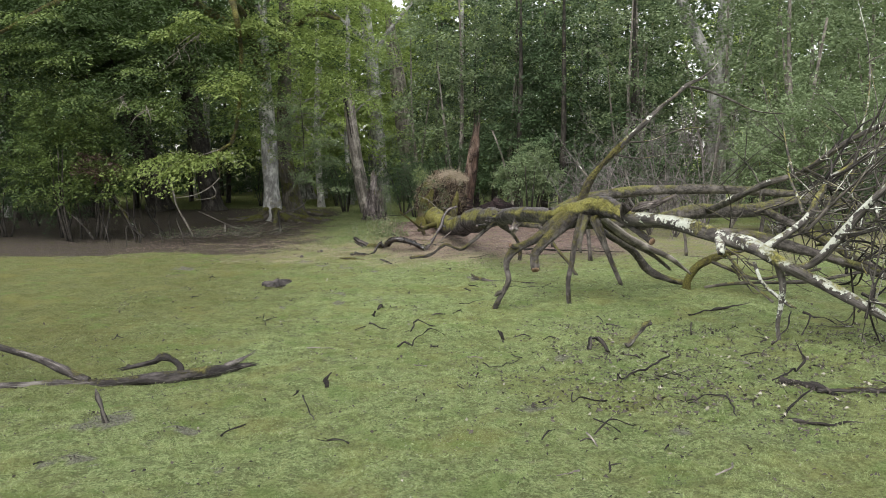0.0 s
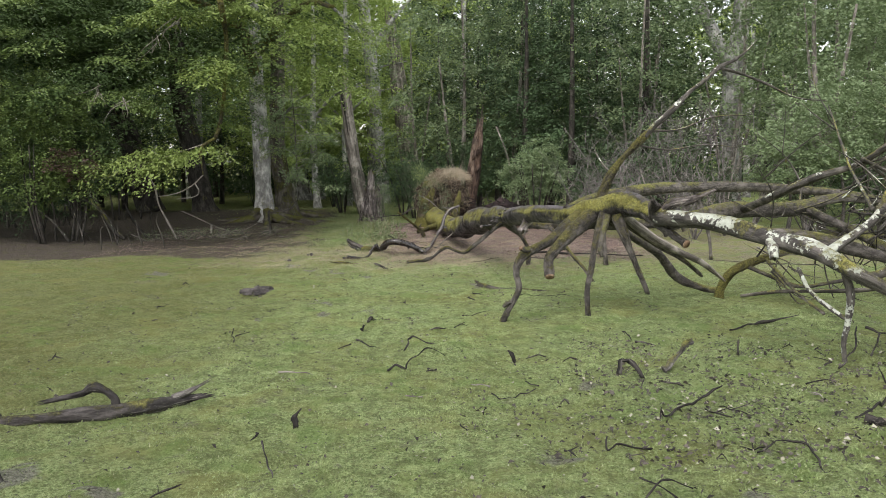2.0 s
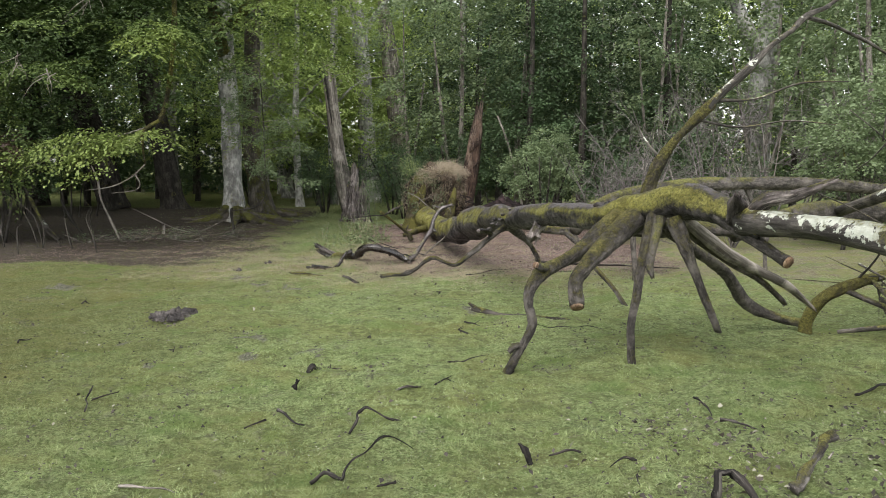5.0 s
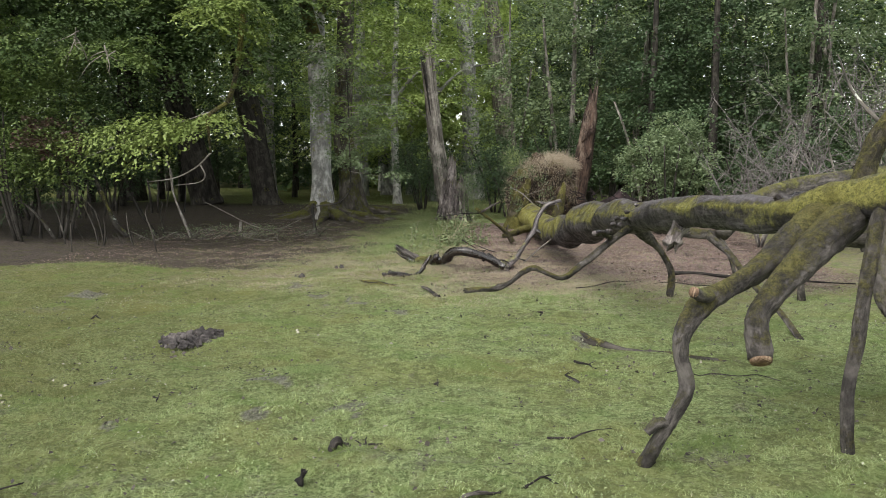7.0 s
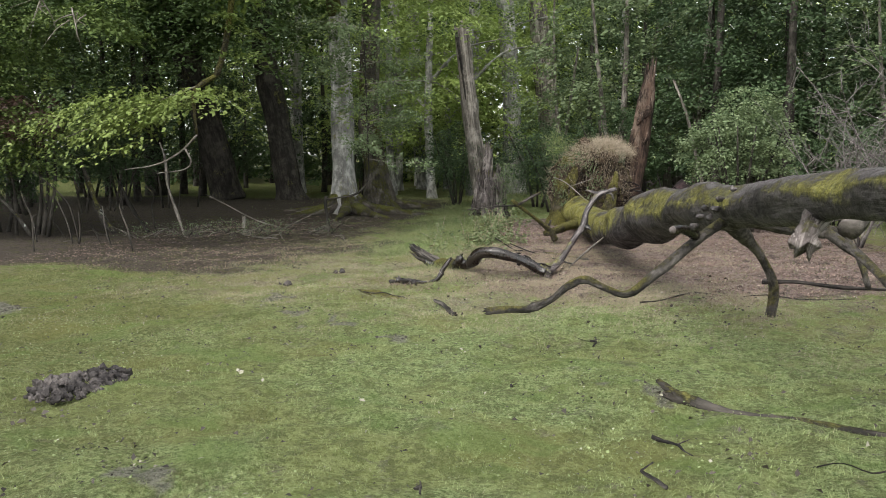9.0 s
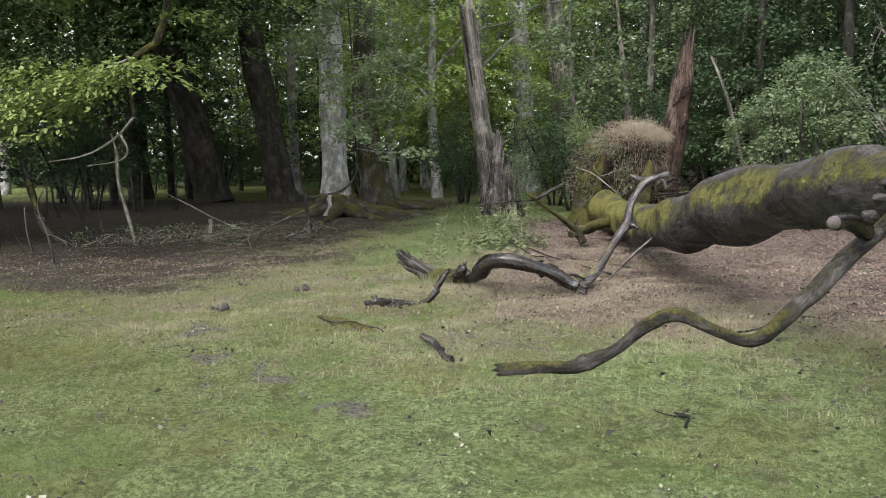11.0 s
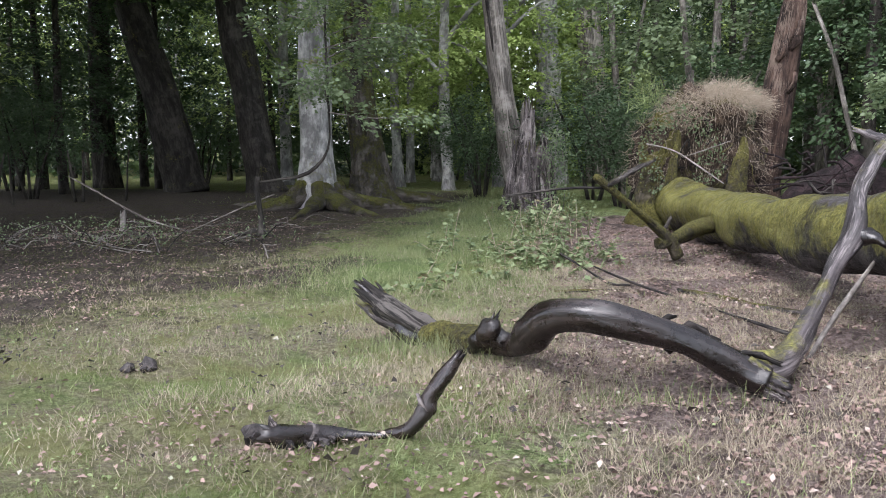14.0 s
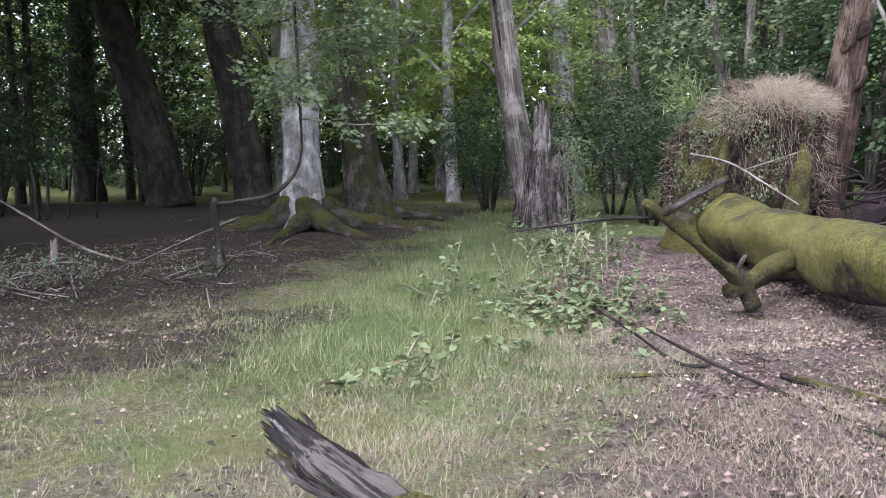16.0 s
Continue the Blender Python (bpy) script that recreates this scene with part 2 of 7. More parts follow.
M_CLOVER = leaf("clover_leaf", (0.12, 0.18, 0.06), (0.30, 0.36, 0.17), 0.25, 0.45, odd=(0.42, 0.43, 0.32), share=0.05)
M_LITTER = leaf("fallen_leaf", (0.06, 0.036, 0.03), (0.33, 0.235, 0.20), 0.1, 0.6, odd=(0.46, 0.38, 0.33))
M_CRUMB = leaf("dark_crumb", (0.014, 0.012, 0.01), (0.08, 0.068, 0.056), 0.05, 0.6, odd=(0.34, 0.325, 0.26), share=0.09)
M_BRUSH = bark("brushwood_bark", (0.11, 0.098, 0.096), (0.28, 0.255, 0.25), fine=50, relief=0.004)
M_COPPER = leaf("copper_leaf", (0.04, 0.024, 0.02), (0.085, 0.052, 0.042), 0.2)


def ground_material():
    k = Mat("meadow_ground")
    z = k.attr("zone")
    litter, soil, lush, mud = z[0], z[1], z[2], k.attr("worn")[1]
    fine, clump, mid, wide = k.noise(34, 6, 0.85), k.noise(11, 6, 0.8), k.noise(4.0, 5, 0.7), k.noise(0.55, 4, 0.6)
    grass = k.mix(k.ramp(fine, 0.40, 0.60), (0.10, 0.145, 0.047), (0.41, 0.50, 0.235))
    grass = k.mix(k.ramp(wide, 0.46, 0.60, 0, 0.5), grass, (0.225, 0.235, 0.075))
    grass = k.mix(k.ramp(k.noise(2.3, 5, 0.75), 0.50, 0.64, 0, 0.6), grass, k.mix(fine, (0.13, 0.175, 0.05), (0.27, 0.34, 0.115)))
    grass = k.mix(k.ramp(clump, 0.49, 0.60, 0, 0.75), grass, k.mix(fine, (0.075, 0.088, 0.035), (0.18, 0.195, 0.085)))
    grass = k.mix(k.ramp(mid, 0.58, 0.68, 0, 0.55), grass, k.mix(k.ramp(fine, 0.35, 0.65), (0.07, 0.062, 0.055), (0.29, 0.265, 0.23)))
    patch = k.math("ADD", k.noise(4.5, 4, 0.7), k.math("MULTIPLY", k.math("SUBTRACT", k.noise(15, 3, 0.7), 0.5), 0.8))
    grass = k.mix(k.ramp(patch, 0.38, 0.50, 0.5, 0), grass, k.mix(fine, (0.085, 0.10, 0.04), (0.19, 0.205, 0.09)))
    grass = k.mix(k.ramp(patch, 0.52, 0.66, 0, 0.5), grass, k.mix(fine, (0.23, 0.27, 0.11), (0.40, 0.44, 0.21)))
    # browner turf with the shade of the trees painted in
    grass = k.mix(k.dry(), grass, k.mix(k.ramp(fine, 0.35, 0.65), (0.068, 0.07, 0.023), (0.18, 0.172, 0.063)))
    worn = k.mix(k.ramp(fine, 0.35, 0.65), (0.15, 0.135, 0.08), (0.42, 0.38, 0.26))
    worn = k.mix(k.ramp(clump, 0.47, 0.57, 0, 0.7), worn, k.mix(fine, (0.10, 0.08, 0.066), (0.30, 0.25, 0.21)))
    worn = k.mix(k.ramp(k.noise(1.3, 4, 0.7), 0.47, 0.57, 0, 0.6), worn, (0.25, 0.265, 0.095))
    grass = k.mix(k.ramp(k.math("ADD", k.attr("worn")[0], k.math("MULTIPLY", k.math("SUBTRACT", mid, 0.5), 2.2)), 0.2, 1.1, 0, 0.9), grass, worn)
    grass = k.mix(k.math("MULTIPLY", lush, 0.75), grass, k.mix(fine, (0.085, 0.125, 0.045), (0.21, 0.27, 0.115)))
    grass = k.mix(k.ramp(k.noise(0.9, 4, 0.6), 0.52, 0.68, 0, 0.4), grass, k.mix(fine, (0.15, 0.15, 0.045), (0.33, 0.32, 0.12)))
    grass = k.mix(k.ramp(k.noise(1.3, 3, 0.6, (1, 1.4, 1)), 0.54, 0.66, 0, 0.5), grass, k.mix(fine, (0.09, 0.15, 0.035), (0.24, 0.34, 0.11)))
    grass = k.mix(k.ramp(k.math("ADD", mud, k.math("MULTIPLY", k.math("SUBTRACT", clump, 0.5), 0.8)), 0.25, 1.0, 0, 0.8), grass, k.mix(k.ramp(fine, 0.35, 0.65), (0.085, 0.08, 0.072), (0.31, 0.295, 0.27)))
    leaves = k.mix(k.ramp(fine, 0.3, 0.7), (0.10, 0.07, 0.062), (0.43, 0.345, 0.315))
    leaves = k.mix(k.ramp(clump, 0.5, 0.62, 0, 0.7), leaves, (0.07, 0.05, 0.044))
    leaves = k.mix(k.ramp(k.noise(1.6, 5, 0.7), 0.5, 0.62, 0, 0.75), leaves, k.mix(fine, (0.035, 0.028, 0.026), (0.12, 0.095, 0.085)))
    dirt = k.mix(k.ramp(fine, 0.35, 0.65), (0.036, 0.03, 0.026), (0.145, 0.12, 0.102))
    dirt = k.mix(k.ramp(clump, 0.5, 0.62, 0, 0.6), dirt, (0.03, 0.025, 0.022))
    dirt = k.mix(k.ramp(mid, 0.50, 0.62, 0, 0.5), dirt, k.mix(fine, (0.05, 0.055, 0.02), (0.13, 0.135, 0.055)))
    edge = k.math("ADD", k.math("MULTIPLY", k.math("SUBTRACT", mid, 0.5), 0.9), k.math("MULTIPLY", k.math("SUBTRACT", clump, 0.5), 1.1))
    col = k.mix(k.ramp(k.math("ADD", litter, edge), 0.2, 0.8), grass, leaves)
    col = k.mix(k.ramp(k.math("ADD", soil, edge), 0.2, 0.8), col, dirt)
    k.bump(k.math("ADD", fine, k.math("MULTIPLY", clump, 2.0)), 1.0, 0.05)
    return k.done(col, 0.95, 0.15)


M_GROUND = ground_material()

# ---- building blocks ----


def part(name, data, material, parent=None, label="", smooth=True):
    """One mesh object from (vertices, faces), under a thing or under a part."""
    verts, faces = data[0], data[1]
    me = bpy.data.meshes.new(name)
    verts = np.asarray(verts, dtype=np.float32).reshape(-1, 3)
    if isinstance(faces, np.ndarray):
        k = faces.shape[1]
        me.vertices.add(len(verts)), me.loops.add(faces.size), me.polygons.add(len(faces))
        me.vertices.foreach_set("co", verts.ravel())
        me.loops.foreach_set("vertex_index", faces.astype(np.int32).ravel())
        me.polygons.foreach_set("loop_start", np.arange(0, faces.size, k, dtype=np.int32))
        me.update(calc_edges=True)
    else:
        me.from_pydata([tuple(v) for v in verts.tolist()], [], faces)
    if len(data) > 2:
        me.attributes.new("grain", "FLOAT_VECTOR", "POINT").data.foreach_set("vector", np.asarray(data[2], dtype=np.float32).ravel())
    me.materials.append(material)
    if smooth:
        me.polygons.foreach_set("use_smooth", [True] * len(me.polygons))
    ob = new(name, me)
    if parent:
        ob.parent = parent
    return tagged(ob, label=label)


def thing(name, place, label, category, group=""):
    ob = new(name)
    ob.empty_display_size = 0.2
    ob.location = place
    return tagged(ob, label, category, group)


def under(parent, data):
    """Vertices in the parent's own space."""
    return (np.asarray(data[0], dtype=float) - np.array(parent.location), *data[1:])


def join(*pieces):
    verts, faces, k = [], [], 0
    for v, f, g in pieces:
        verts.append(np.asarray(v, dtype=float).reshape(-1, 3))
        faces += [[int(i) + k for i in q] for q in f]
        k += len(verts[-1])
    return np.vstack(verts), faces, np.vstack([g for v, f, g in pieces])


def curve(points, n):
    """A smooth line through points (Catmull-Rom), n steps to a span; columns beyond the third go along."""
    p = np.asarray(points, dtype=float)
    p = np.vstack([2 * p[0] - p[1], p, 2 * p[-1] - p[-2]])
    out = []
    for i in range(1, len(p) - 2):
        t = np.linspace(0, 1, n, endpoint=False)[:, None]
        a, b, c, d = p[i - 1], p[i], p[i + 1], p[i + 2]
        out.append(0.5 * (2 * b + (c - a) * t + (2 * a - 5 * b + 4 * c - d) * t ** 2 + (3 * b - a - 3 * c + d) * t ** 3))
    return np.vstack([*out, p[-2:-1]])


def tube(points, sides=10, steps=5, rough=0.1, seed=0, jag=0.0, flutes=0.0, fluted=5):
    """A limb: rows of x, y, z, radius; uneven girth; jag breaks the far end into splinters."""
    c = curve(points, steps)
    p, r = c[:, :3], np.maximum(c[:, 3], 0.002)
    tang = np.gradient(p, axis=0)
    tang /= np.linalg.norm(tang, axis=1)[:, None]
    side = np.cross(tang[0], (0.31, 0.2, 0.93) if abs(tang[0][2]) < 0.9 else (1, 0.1, 0))
    rng = np.random.default_rng(seed)
    verts, grain = [], []
    a = np.linspace(0, 2 * np.pi, sides, endpoint=False)
    phase = rng.uniform(0, 6, 4)
    run = np.concatenate([[0], np.cumsum(np.linalg.norm(np.diff(p, axis=0), axis=1))])
    even = rng.normal(0, 1, len(r))
    if len(r) > 14:
        even = 1.6 * np.convolve(np.pad(even, 3, mode="wrap"), (0.08, 0.14, 0.18, 0.2, 0.18, 0.14, 0.08), mode="valid")
    r = r * (1 + rough * (0.9 * np.sin(run * 5.1 / (0.3 + r.mean()) * 0.35 + phase[3]) + 0.6 * even))
    shift = rng.uniform(0, 20, 3)
    for i in range(len(p)):
        side = side - tang[i] * side.dot(tang[i])
        side /= np.linalg.norm(side)
        other = np.cross(tang[i], side)
        wob = 1 + rough * (np.sin(2 * a + phase[0] + i * 0.35) + 0.7 * np.sin(3 * a + phase[1] - i * 0.5) + rng.normal(0, 0.45 if sides < 16 else 0.25, sides))
        wob += flutes * np.sin(fluted * a + phase[2] + i * 0.06)
        ring = p[i] + r[i] * wob[:, None] * (np.cos(a)[:, None] * side + np.sin(a)[:, None] * other)
        verts.append(ring)
        grain.append(np.stack([r[i] * np.cos(a), r[i] * np.sin(a), np.full(sides, run[i])], axis=1) + shift)
    if jag:
        verts[-1] = verts[-1] + tang[-1] * rng.uniform(-0.3, 1.0, sides)[:, None] * jag
    n = len(verts)
    faces = [[i * sides + j, i * sides + (j + 1) % sides, (i + 1) * sides + (j + 1) % sides, (i + 1) * sides + j] for i in range(n - 1) for j in range(sides)]
    caps = np.array([p[0], p[-1] - tang[-1] * jag * 0.5])
    k = n * sides
    faces += [[k, (j + 1) % sides, j] for j in range(sides)]
    faces += [[k + 1, (n - 1) * sides + j, (n - 1) * sides + (j + 1) % sides] for j in range(sides)]
    return np.vstack([*verts, caps]), faces, np.vstack([*grain, shift[None], shift[None] + (0, 0, run[-1])])


def disc(centre, normal, radius, sides=12):
    """A sawn face, slightly domed."""
    q = Vector(normal).to_track_quat("Z", "Y").to_matrix()
    c = Vector(centre)
    v = [c + q @ Vector((radius * s * math.cos(2 * math.pi * j / sides), radius * s * math.sin(2 * math.pi * j / sides), h)) for s, h in ((1, -0.01), (0.92, 0.006)) for j in range(sides)]
    v.append(c + q @ Vector((0, 0, 0.008)))
    f = [[j, (j + 1) % sides, sides + (j + 1) % sides, sides + j] for j in range(sides)] + [[sides + j, sides + (j + 1) % sides, 2 * sides] for j in range(sides)]
    return [tuple(a) for a in v], f


def leaves(at, along, normal, length, width, fold=0.15):
    """Rhombic leaves, folded at the midrib: one quad each."""
    at, along, normal = (np.asarray(x, dtype=float) for x in (at, along, normal))
    along = along / np.linalg.norm(along, axis=1)[:, None]
    across = np.cross(normal, along)
    across /= np.linalg.norm(across, axis=1)[:, None] + 1e-9
    upw = np.cross(along, across)
    length, width = np.broadcast_to(length, len(at))[:, None], np.broadcast_to(width, len(at))[:, None]
    mid = at + along * length * 0.45 + upw * width * fold
    v = np.stack([at, mid + across * width * 0.5, at + along * length, mid - across * width * 0.5], axis=1)
    return v.reshape(-1, 3), np.arange(len(at) * 4).reshape(-1, 4)


def stack(*pieces):
    """Joins arrays of faces of one kind."""
    k, vs, fs = 0, [], []
    for v, f in pieces:
        vs.append(v), fs.append(f + k)
        k += len(v)
    return np.vstack(vs), np.vstack(fs)


def sprays(rng, at, heading, count, reach, spread, size, droop=0.25, flat=0.06, tilt=0.35):
    """Layered fans of leaves: at and heading for each fan, count leaves in each."""
    n = len(at)
    reach, size = np.broadcast_to(reach, n), np.broadcast_to(size, n)
    i = np.repeat(np.arange(n), count)
    u = rng.uniform(0, 1, len(i)) ** 0.8
    s = rng.normal(0, 0.42, len(i)) * (1.15 - u * 0.75)
    head = heading / np.linalg.norm(heading, axis=1)[:, None]
    flat_head = head * (1, 1, 0)
    side = np.cross(flat_head, (0, 0, 1))
    side /= np.linalg.norm(side, axis=1)[:, None] + 1e-9
    r = reach[i][:, None]
    pos = at[i] + head[i] * r * u[:, None] + side[i] * r * spread * s[:, None]
    pos[:, 2] += -droop * r[:, 0] * (u ** 2 + 0.5 * s ** 2) + rng.normal(0, flat, len(i)) * r[:, 0]
    way = head[i] + side[i] * (np.sign(s) * rng.uniform(0.2, 1.4, len(i)))[:, None] + rng.normal(0, 0.25, (len(i), 3))
    way[:, 2] -= 0.25
    nor = np.array((0, 0, 1.0)) + rng.normal(0, tilt, (len(i), 3))
    ln = size[i] * rng.uniform(0.7, 1.25, len(i))
    return leaves(pos, way, nor, ln, ln * 0.62)


def crown(seed, blobs, fans, count, reach, spread, size, droop=0.25, flat=0.06, tilt=0.4, shell=0.55):
    """Fans of leaves in ellipsoids (x, y, z, rx, ry, rz), most of them near the skin, pointing outward."""
    rng = np.random.default_rng(seed)
    b = np.asarray(blobs, dtype=float)
    w = b[:, 3] * b[:, 4] * b[:, 5]
    k = rng.choice(len(b), fans, p=w / w.sum())
    d = rng.normal(0, 1, (fans, 3))
    d /= np.linalg.norm(d, axis=1)[:, None]
    rad = (shell + (1 - shell) * rng.uniform(0, 1, fans)) ** 1.0
    rad = np.where(rng.uniform(0, 1, fans) < 0.25, rng.uniform(0.15, 1, fans), rad)
    at = b[k, :3] + d * b[k, 3:] * rad[:, None]
    heading = d * (1, 1, 0.15) + rng.normal(0, 0.25, (fans, 3))
    return sprays(rng, at - heading * reach * 0.4, heading, count, reach * rng.uniform(0.6, 1.3, fans), spread, size, droop, flat, tilt)


def boughs(rng, at, heading, count, length, size, spread=0.42, droop=0.4, twigs=8, tilt=0.3):
    """Flat drooping boughs: leaves in two rows of side twigs, each bough outlined like a feather."""
    at, heading = np.asarray(at, dtype=float), np.asarray(heading, dtype=float)
    n = len(at)
    length = np.broadcast_to(length, n)
    i = np.repeat(np.arange(n), count)
    head = heading * (1, 1, 0)
    head /= np.linalg.norm(head, axis=1)[:, None]
    rise = heading[:, 2] / np.linalg.norm(heading, axis=1)
    side = np.cross(head, (0, 0, 1))
    k = rng.integers(0, twigs, len(i)) / twigs
    s = rng.uniform(0, 1, len(i)) ** 0.8 * np.where(rng.uniform(0, 1, len(i)) < 0.5, -1, 1)
    half = spread * np.sin(np.pi * (0.14 + 0.82 * k)) * rng.uniform(0.75, 1.15, n)[i]
    u = np.clip(k * 0.9 + 0.35 * np.abs(s) * half + rng.normal(0, 0.018, len(i)), 0, 1.15)
    ln = length[i]
    jig = rng.normal(0, 0.10, (n * twigs))[i * twigs + (k * twigs).astype(int)]
    pos = at[i] + head[i] * (ln * u)[:, None] + side[i] * (ln * half * s)[:, None]
    pos[:, 2] += ln * (rise[i] * u - droop * u ** 1.8 - 0.5 * half * np.abs(s) ** 1.5 + 0.3 * jig * np.abs(s) + rng.normal(0, 0.012, len(i)))
    slope = 1.8 * droop * u ** 0.8 - rise[i]
    nor = np.array((0, 0, 1.0)) + head[i] * slope[:, None] + side[i] * (0.6 * s)[:, None] + rng.normal(0, tilt, (len(i), 3))
    way = head[i] * 0.7 + side[i] * np.sign(s)[:, None] + rng.normal(0, 0.45, (len(i), 3))
    way[:, 2] -= slope * 0.7 + 0.15
    lf = size * rng.uniform(0.7, 1.25, len(i))
    return leaves(pos, way, nor, lf, lf * 0.62)


# ---- the place ----
# ground: one sheet to the horizon, finer along the walk


def sstep(x, a, b):
    t = np.clip((x - a) / (b - a), 0, 1)
    return t * t * (3 - 2 * t)


def wob(x, y, s=1.0):
    return np.sin(x * 1.7 * s + 1.3) * np.cos(y * 1.3 * s + 0.4) + 0.6 * np.sin(x * 3.1 * s - y * 2.3 * s) + 0.4 * np.cos(y * 4.7 * s + x)


def patches(x, y, size, seed=0):
    """Smooth random values from 0 to 1 on a lattice of that size."""
    grid = np.random.default_rng(seed).uniform(0, 1, (256, 256))
    u, v = np.asarray(x) / size + 100, np.asarray(y) / size + 100
    i, j = np.floor(u).astype(int), np.floor(v).astype(int)
    a, c = u - i, v - j
    a, c = a * a * (3 - 2 * a), c * c * (3 - 2 * c)
    g = lambda p, q: grid[p % 256, q % 256]
    return (g(i, j) * (1 - a) + g(i + 1, j) * a) * (1 - c) + (g(i, j + 1) * (1 - a) + g(i + 1, j + 1) * a) * c


def height(x, y):
    x, y = np.asarray(x, dtype=float), np.asarray(y, dtype=float)
    near = sstep(70 - np.hypot(x, y - 20), 0, 30)
    bank = 0.25 * sstep(y, 60, 110) * 8
    return near * (0.016 * wob(x, y) + 0.010 * wob(y, x, 3.1) + 0.045 * (patches(x, y, 0.33, 4) - 0.5) + 0.05 * (patches(x, y, 0.18, 6) - 0.5) + 0.02 * (patches(x, y, 0.8, 5) - 0.5)) + bank


def zones(x, y):
    """How far the ground is leaf litter, bare soil and lush grass."""
    w = 0.35 * wob(x, y, 0.9)
    left_edge = -1.4 - 0.115 * np.clip(y - 22, 0, 14)
    litter = sstep(x + 0.5 * w - left_edge, -0.7, 0.8) * sstep(y + w - 0.12 * np.clip(x, 0, 9), 21.2, 23.6) * sstep(35 - y + w, 0, 1.5) * sstep(5.6 - x + 0.6 * w, 0, 1.6)
    strip = -3.85 - 0.10 * np.clip(y - 26, 0, 14)
    soil = sstep(strip - x + 1.6 * w, -1.0, 1.7) * sstep(y + w - 0.08 * np.clip(x + 13, 0, 8), 21.9, 23.7) * sstep(46 - y + w, 0, 4)
    lush = sstep(x - strip + 0.8 * w, -0.9, 0.8) * sstep(left_edge - x - 0.5 * w, -0.6, 0.5) * sstep(y, 25, 26.5)
    return litter, soil, lush


def worn(x, y):
    """Thin, straw-coloured turf between the meadow and the wood."""
    w = 0.5 * wob(x, y, 0.8)
    return sstep(y + w + 2.5 * (patches(x, y, 0.9, 31) - 0.5), 18.3, 24.0) * (0.35 + 0.65 * sstep(x, -6.8, -3.8)) * (1 - zones(x, y)[2]) * sstep(34 - y, 0, 4)


MUD = [(-2.85, 20.74, 0.24), (-2.28, 20.31, 0.20), (-1.74, 19.94, 0.20), (-3.74, 21.60, 0.30), (-3.52, 20.99, 0.20), (-2.62, 20.10, 0.10), (-5.89, 20.19, 0.35), (-3.36, 16.31, 0.16), (-1.92, 16.36, 0.22), (-1.01, 15.13, 0.12), (-1.71, 15.59, 0.15), (-1.06, 15.70, 0.16), (-2.66, 15.20, 0.12), (-1.18, 15.93, 0.12), (0.46, 18.40, 0.25), (0.14, 18.47, 0.12), (-0.63, 17.10, 0.16), (-1.46, 21.59, 0.12), (-2.98, 9.15, 0.25), (-2.88, 8.14, 0.25), (-2.24, 8.98, 0.20), (-1.69, 8.02, 0.15), (1.00, 9.60, 0.16), (1.90, 10.60, 0.14), (2.60, 9.90, 0.18), (1.50, 11.60, 0.15), (3.20, 11.20, 0.16), (2.20, 8.90, 0.12)]


def muddy(x, y):
    """Bare grey scrapes in the turf."""
    x, y = np.asarray(x, dtype=float), np.asarray(y, dtype=float)
    rag = 1.5 * (patches(x, y, 0.09, 61) - 0.5) + 1.2 * (patches(x, y, 0.22, 62) - 0.5)
    out = 0.5 * sstep(patches(x, y, 0.45, 63) + 0.6 * rag, 0.92, 1.1)
    for mx, my, r in MUD:
        out = np.maximum(out, sstep(1.0 - np.hypot((x - mx) / r, (y - my) / (r * 0.8)) + rag, 0.1, 0.6))
    return out * sstep(26.5 - y, 0, 2)


def make_ground():
    def axis(lo, hi, fine, far):
        out = list(np.arange(lo, hi, fine))
        s, a, b = fine, lo, hi
        left, right = [], [hi]
        while b < far:
            s *= 1.35
            a, b = a - s, b + s
            left.append(a), right.append(b)
        return np.array(left[::-1] + out + right)

    xs, ys = axis(-9, 8, 0.07, 420), axis(3, 33, 0.07, 420)
    gx, gy = np.meshgrid(xs, ys)
    v = np.stack([gx, gy, height(gx, gy)], axis=-1).reshape(-1, 3)
    nx = len(xs)
    i = (np.arange(len(ys) - 1)[:, None] * nx + np.arange(nx - 1)[None]).ravel()
    ob = part("ground", (v, np.stack([i, i + 1, i + nx + 1, i + nx], axis=1)), M_GROUND)
    tagged(ob, "grazed meadow turf giving way to leaf litter and bare soil", "ground", kind="structure")
    col = ob.data.color_attributes.new("zone", "FLOAT_COLOR", "POINT")
    z = zones(v[:, 0], v[:, 1])
    tread = worn(v[:, 0], v[:, 1])
    ob.data.color_attributes.new("worn", "FLOAT_COLOR", "POINT").data.foreach_set("color", np.stack([tread, muddy(v[:, 0], v[:, 1]), tread, np.ones(len(v))], axis=1).astype(np.float32).ravel())
    col.data.foreach_set("color", np.stack([*z, np.ones(len(v))], axis=1).astype(np.float32).ravel())


make_ground()


def on(x, y, z=0.0):
    return float(x), float(y), float(height(x, y)) + z


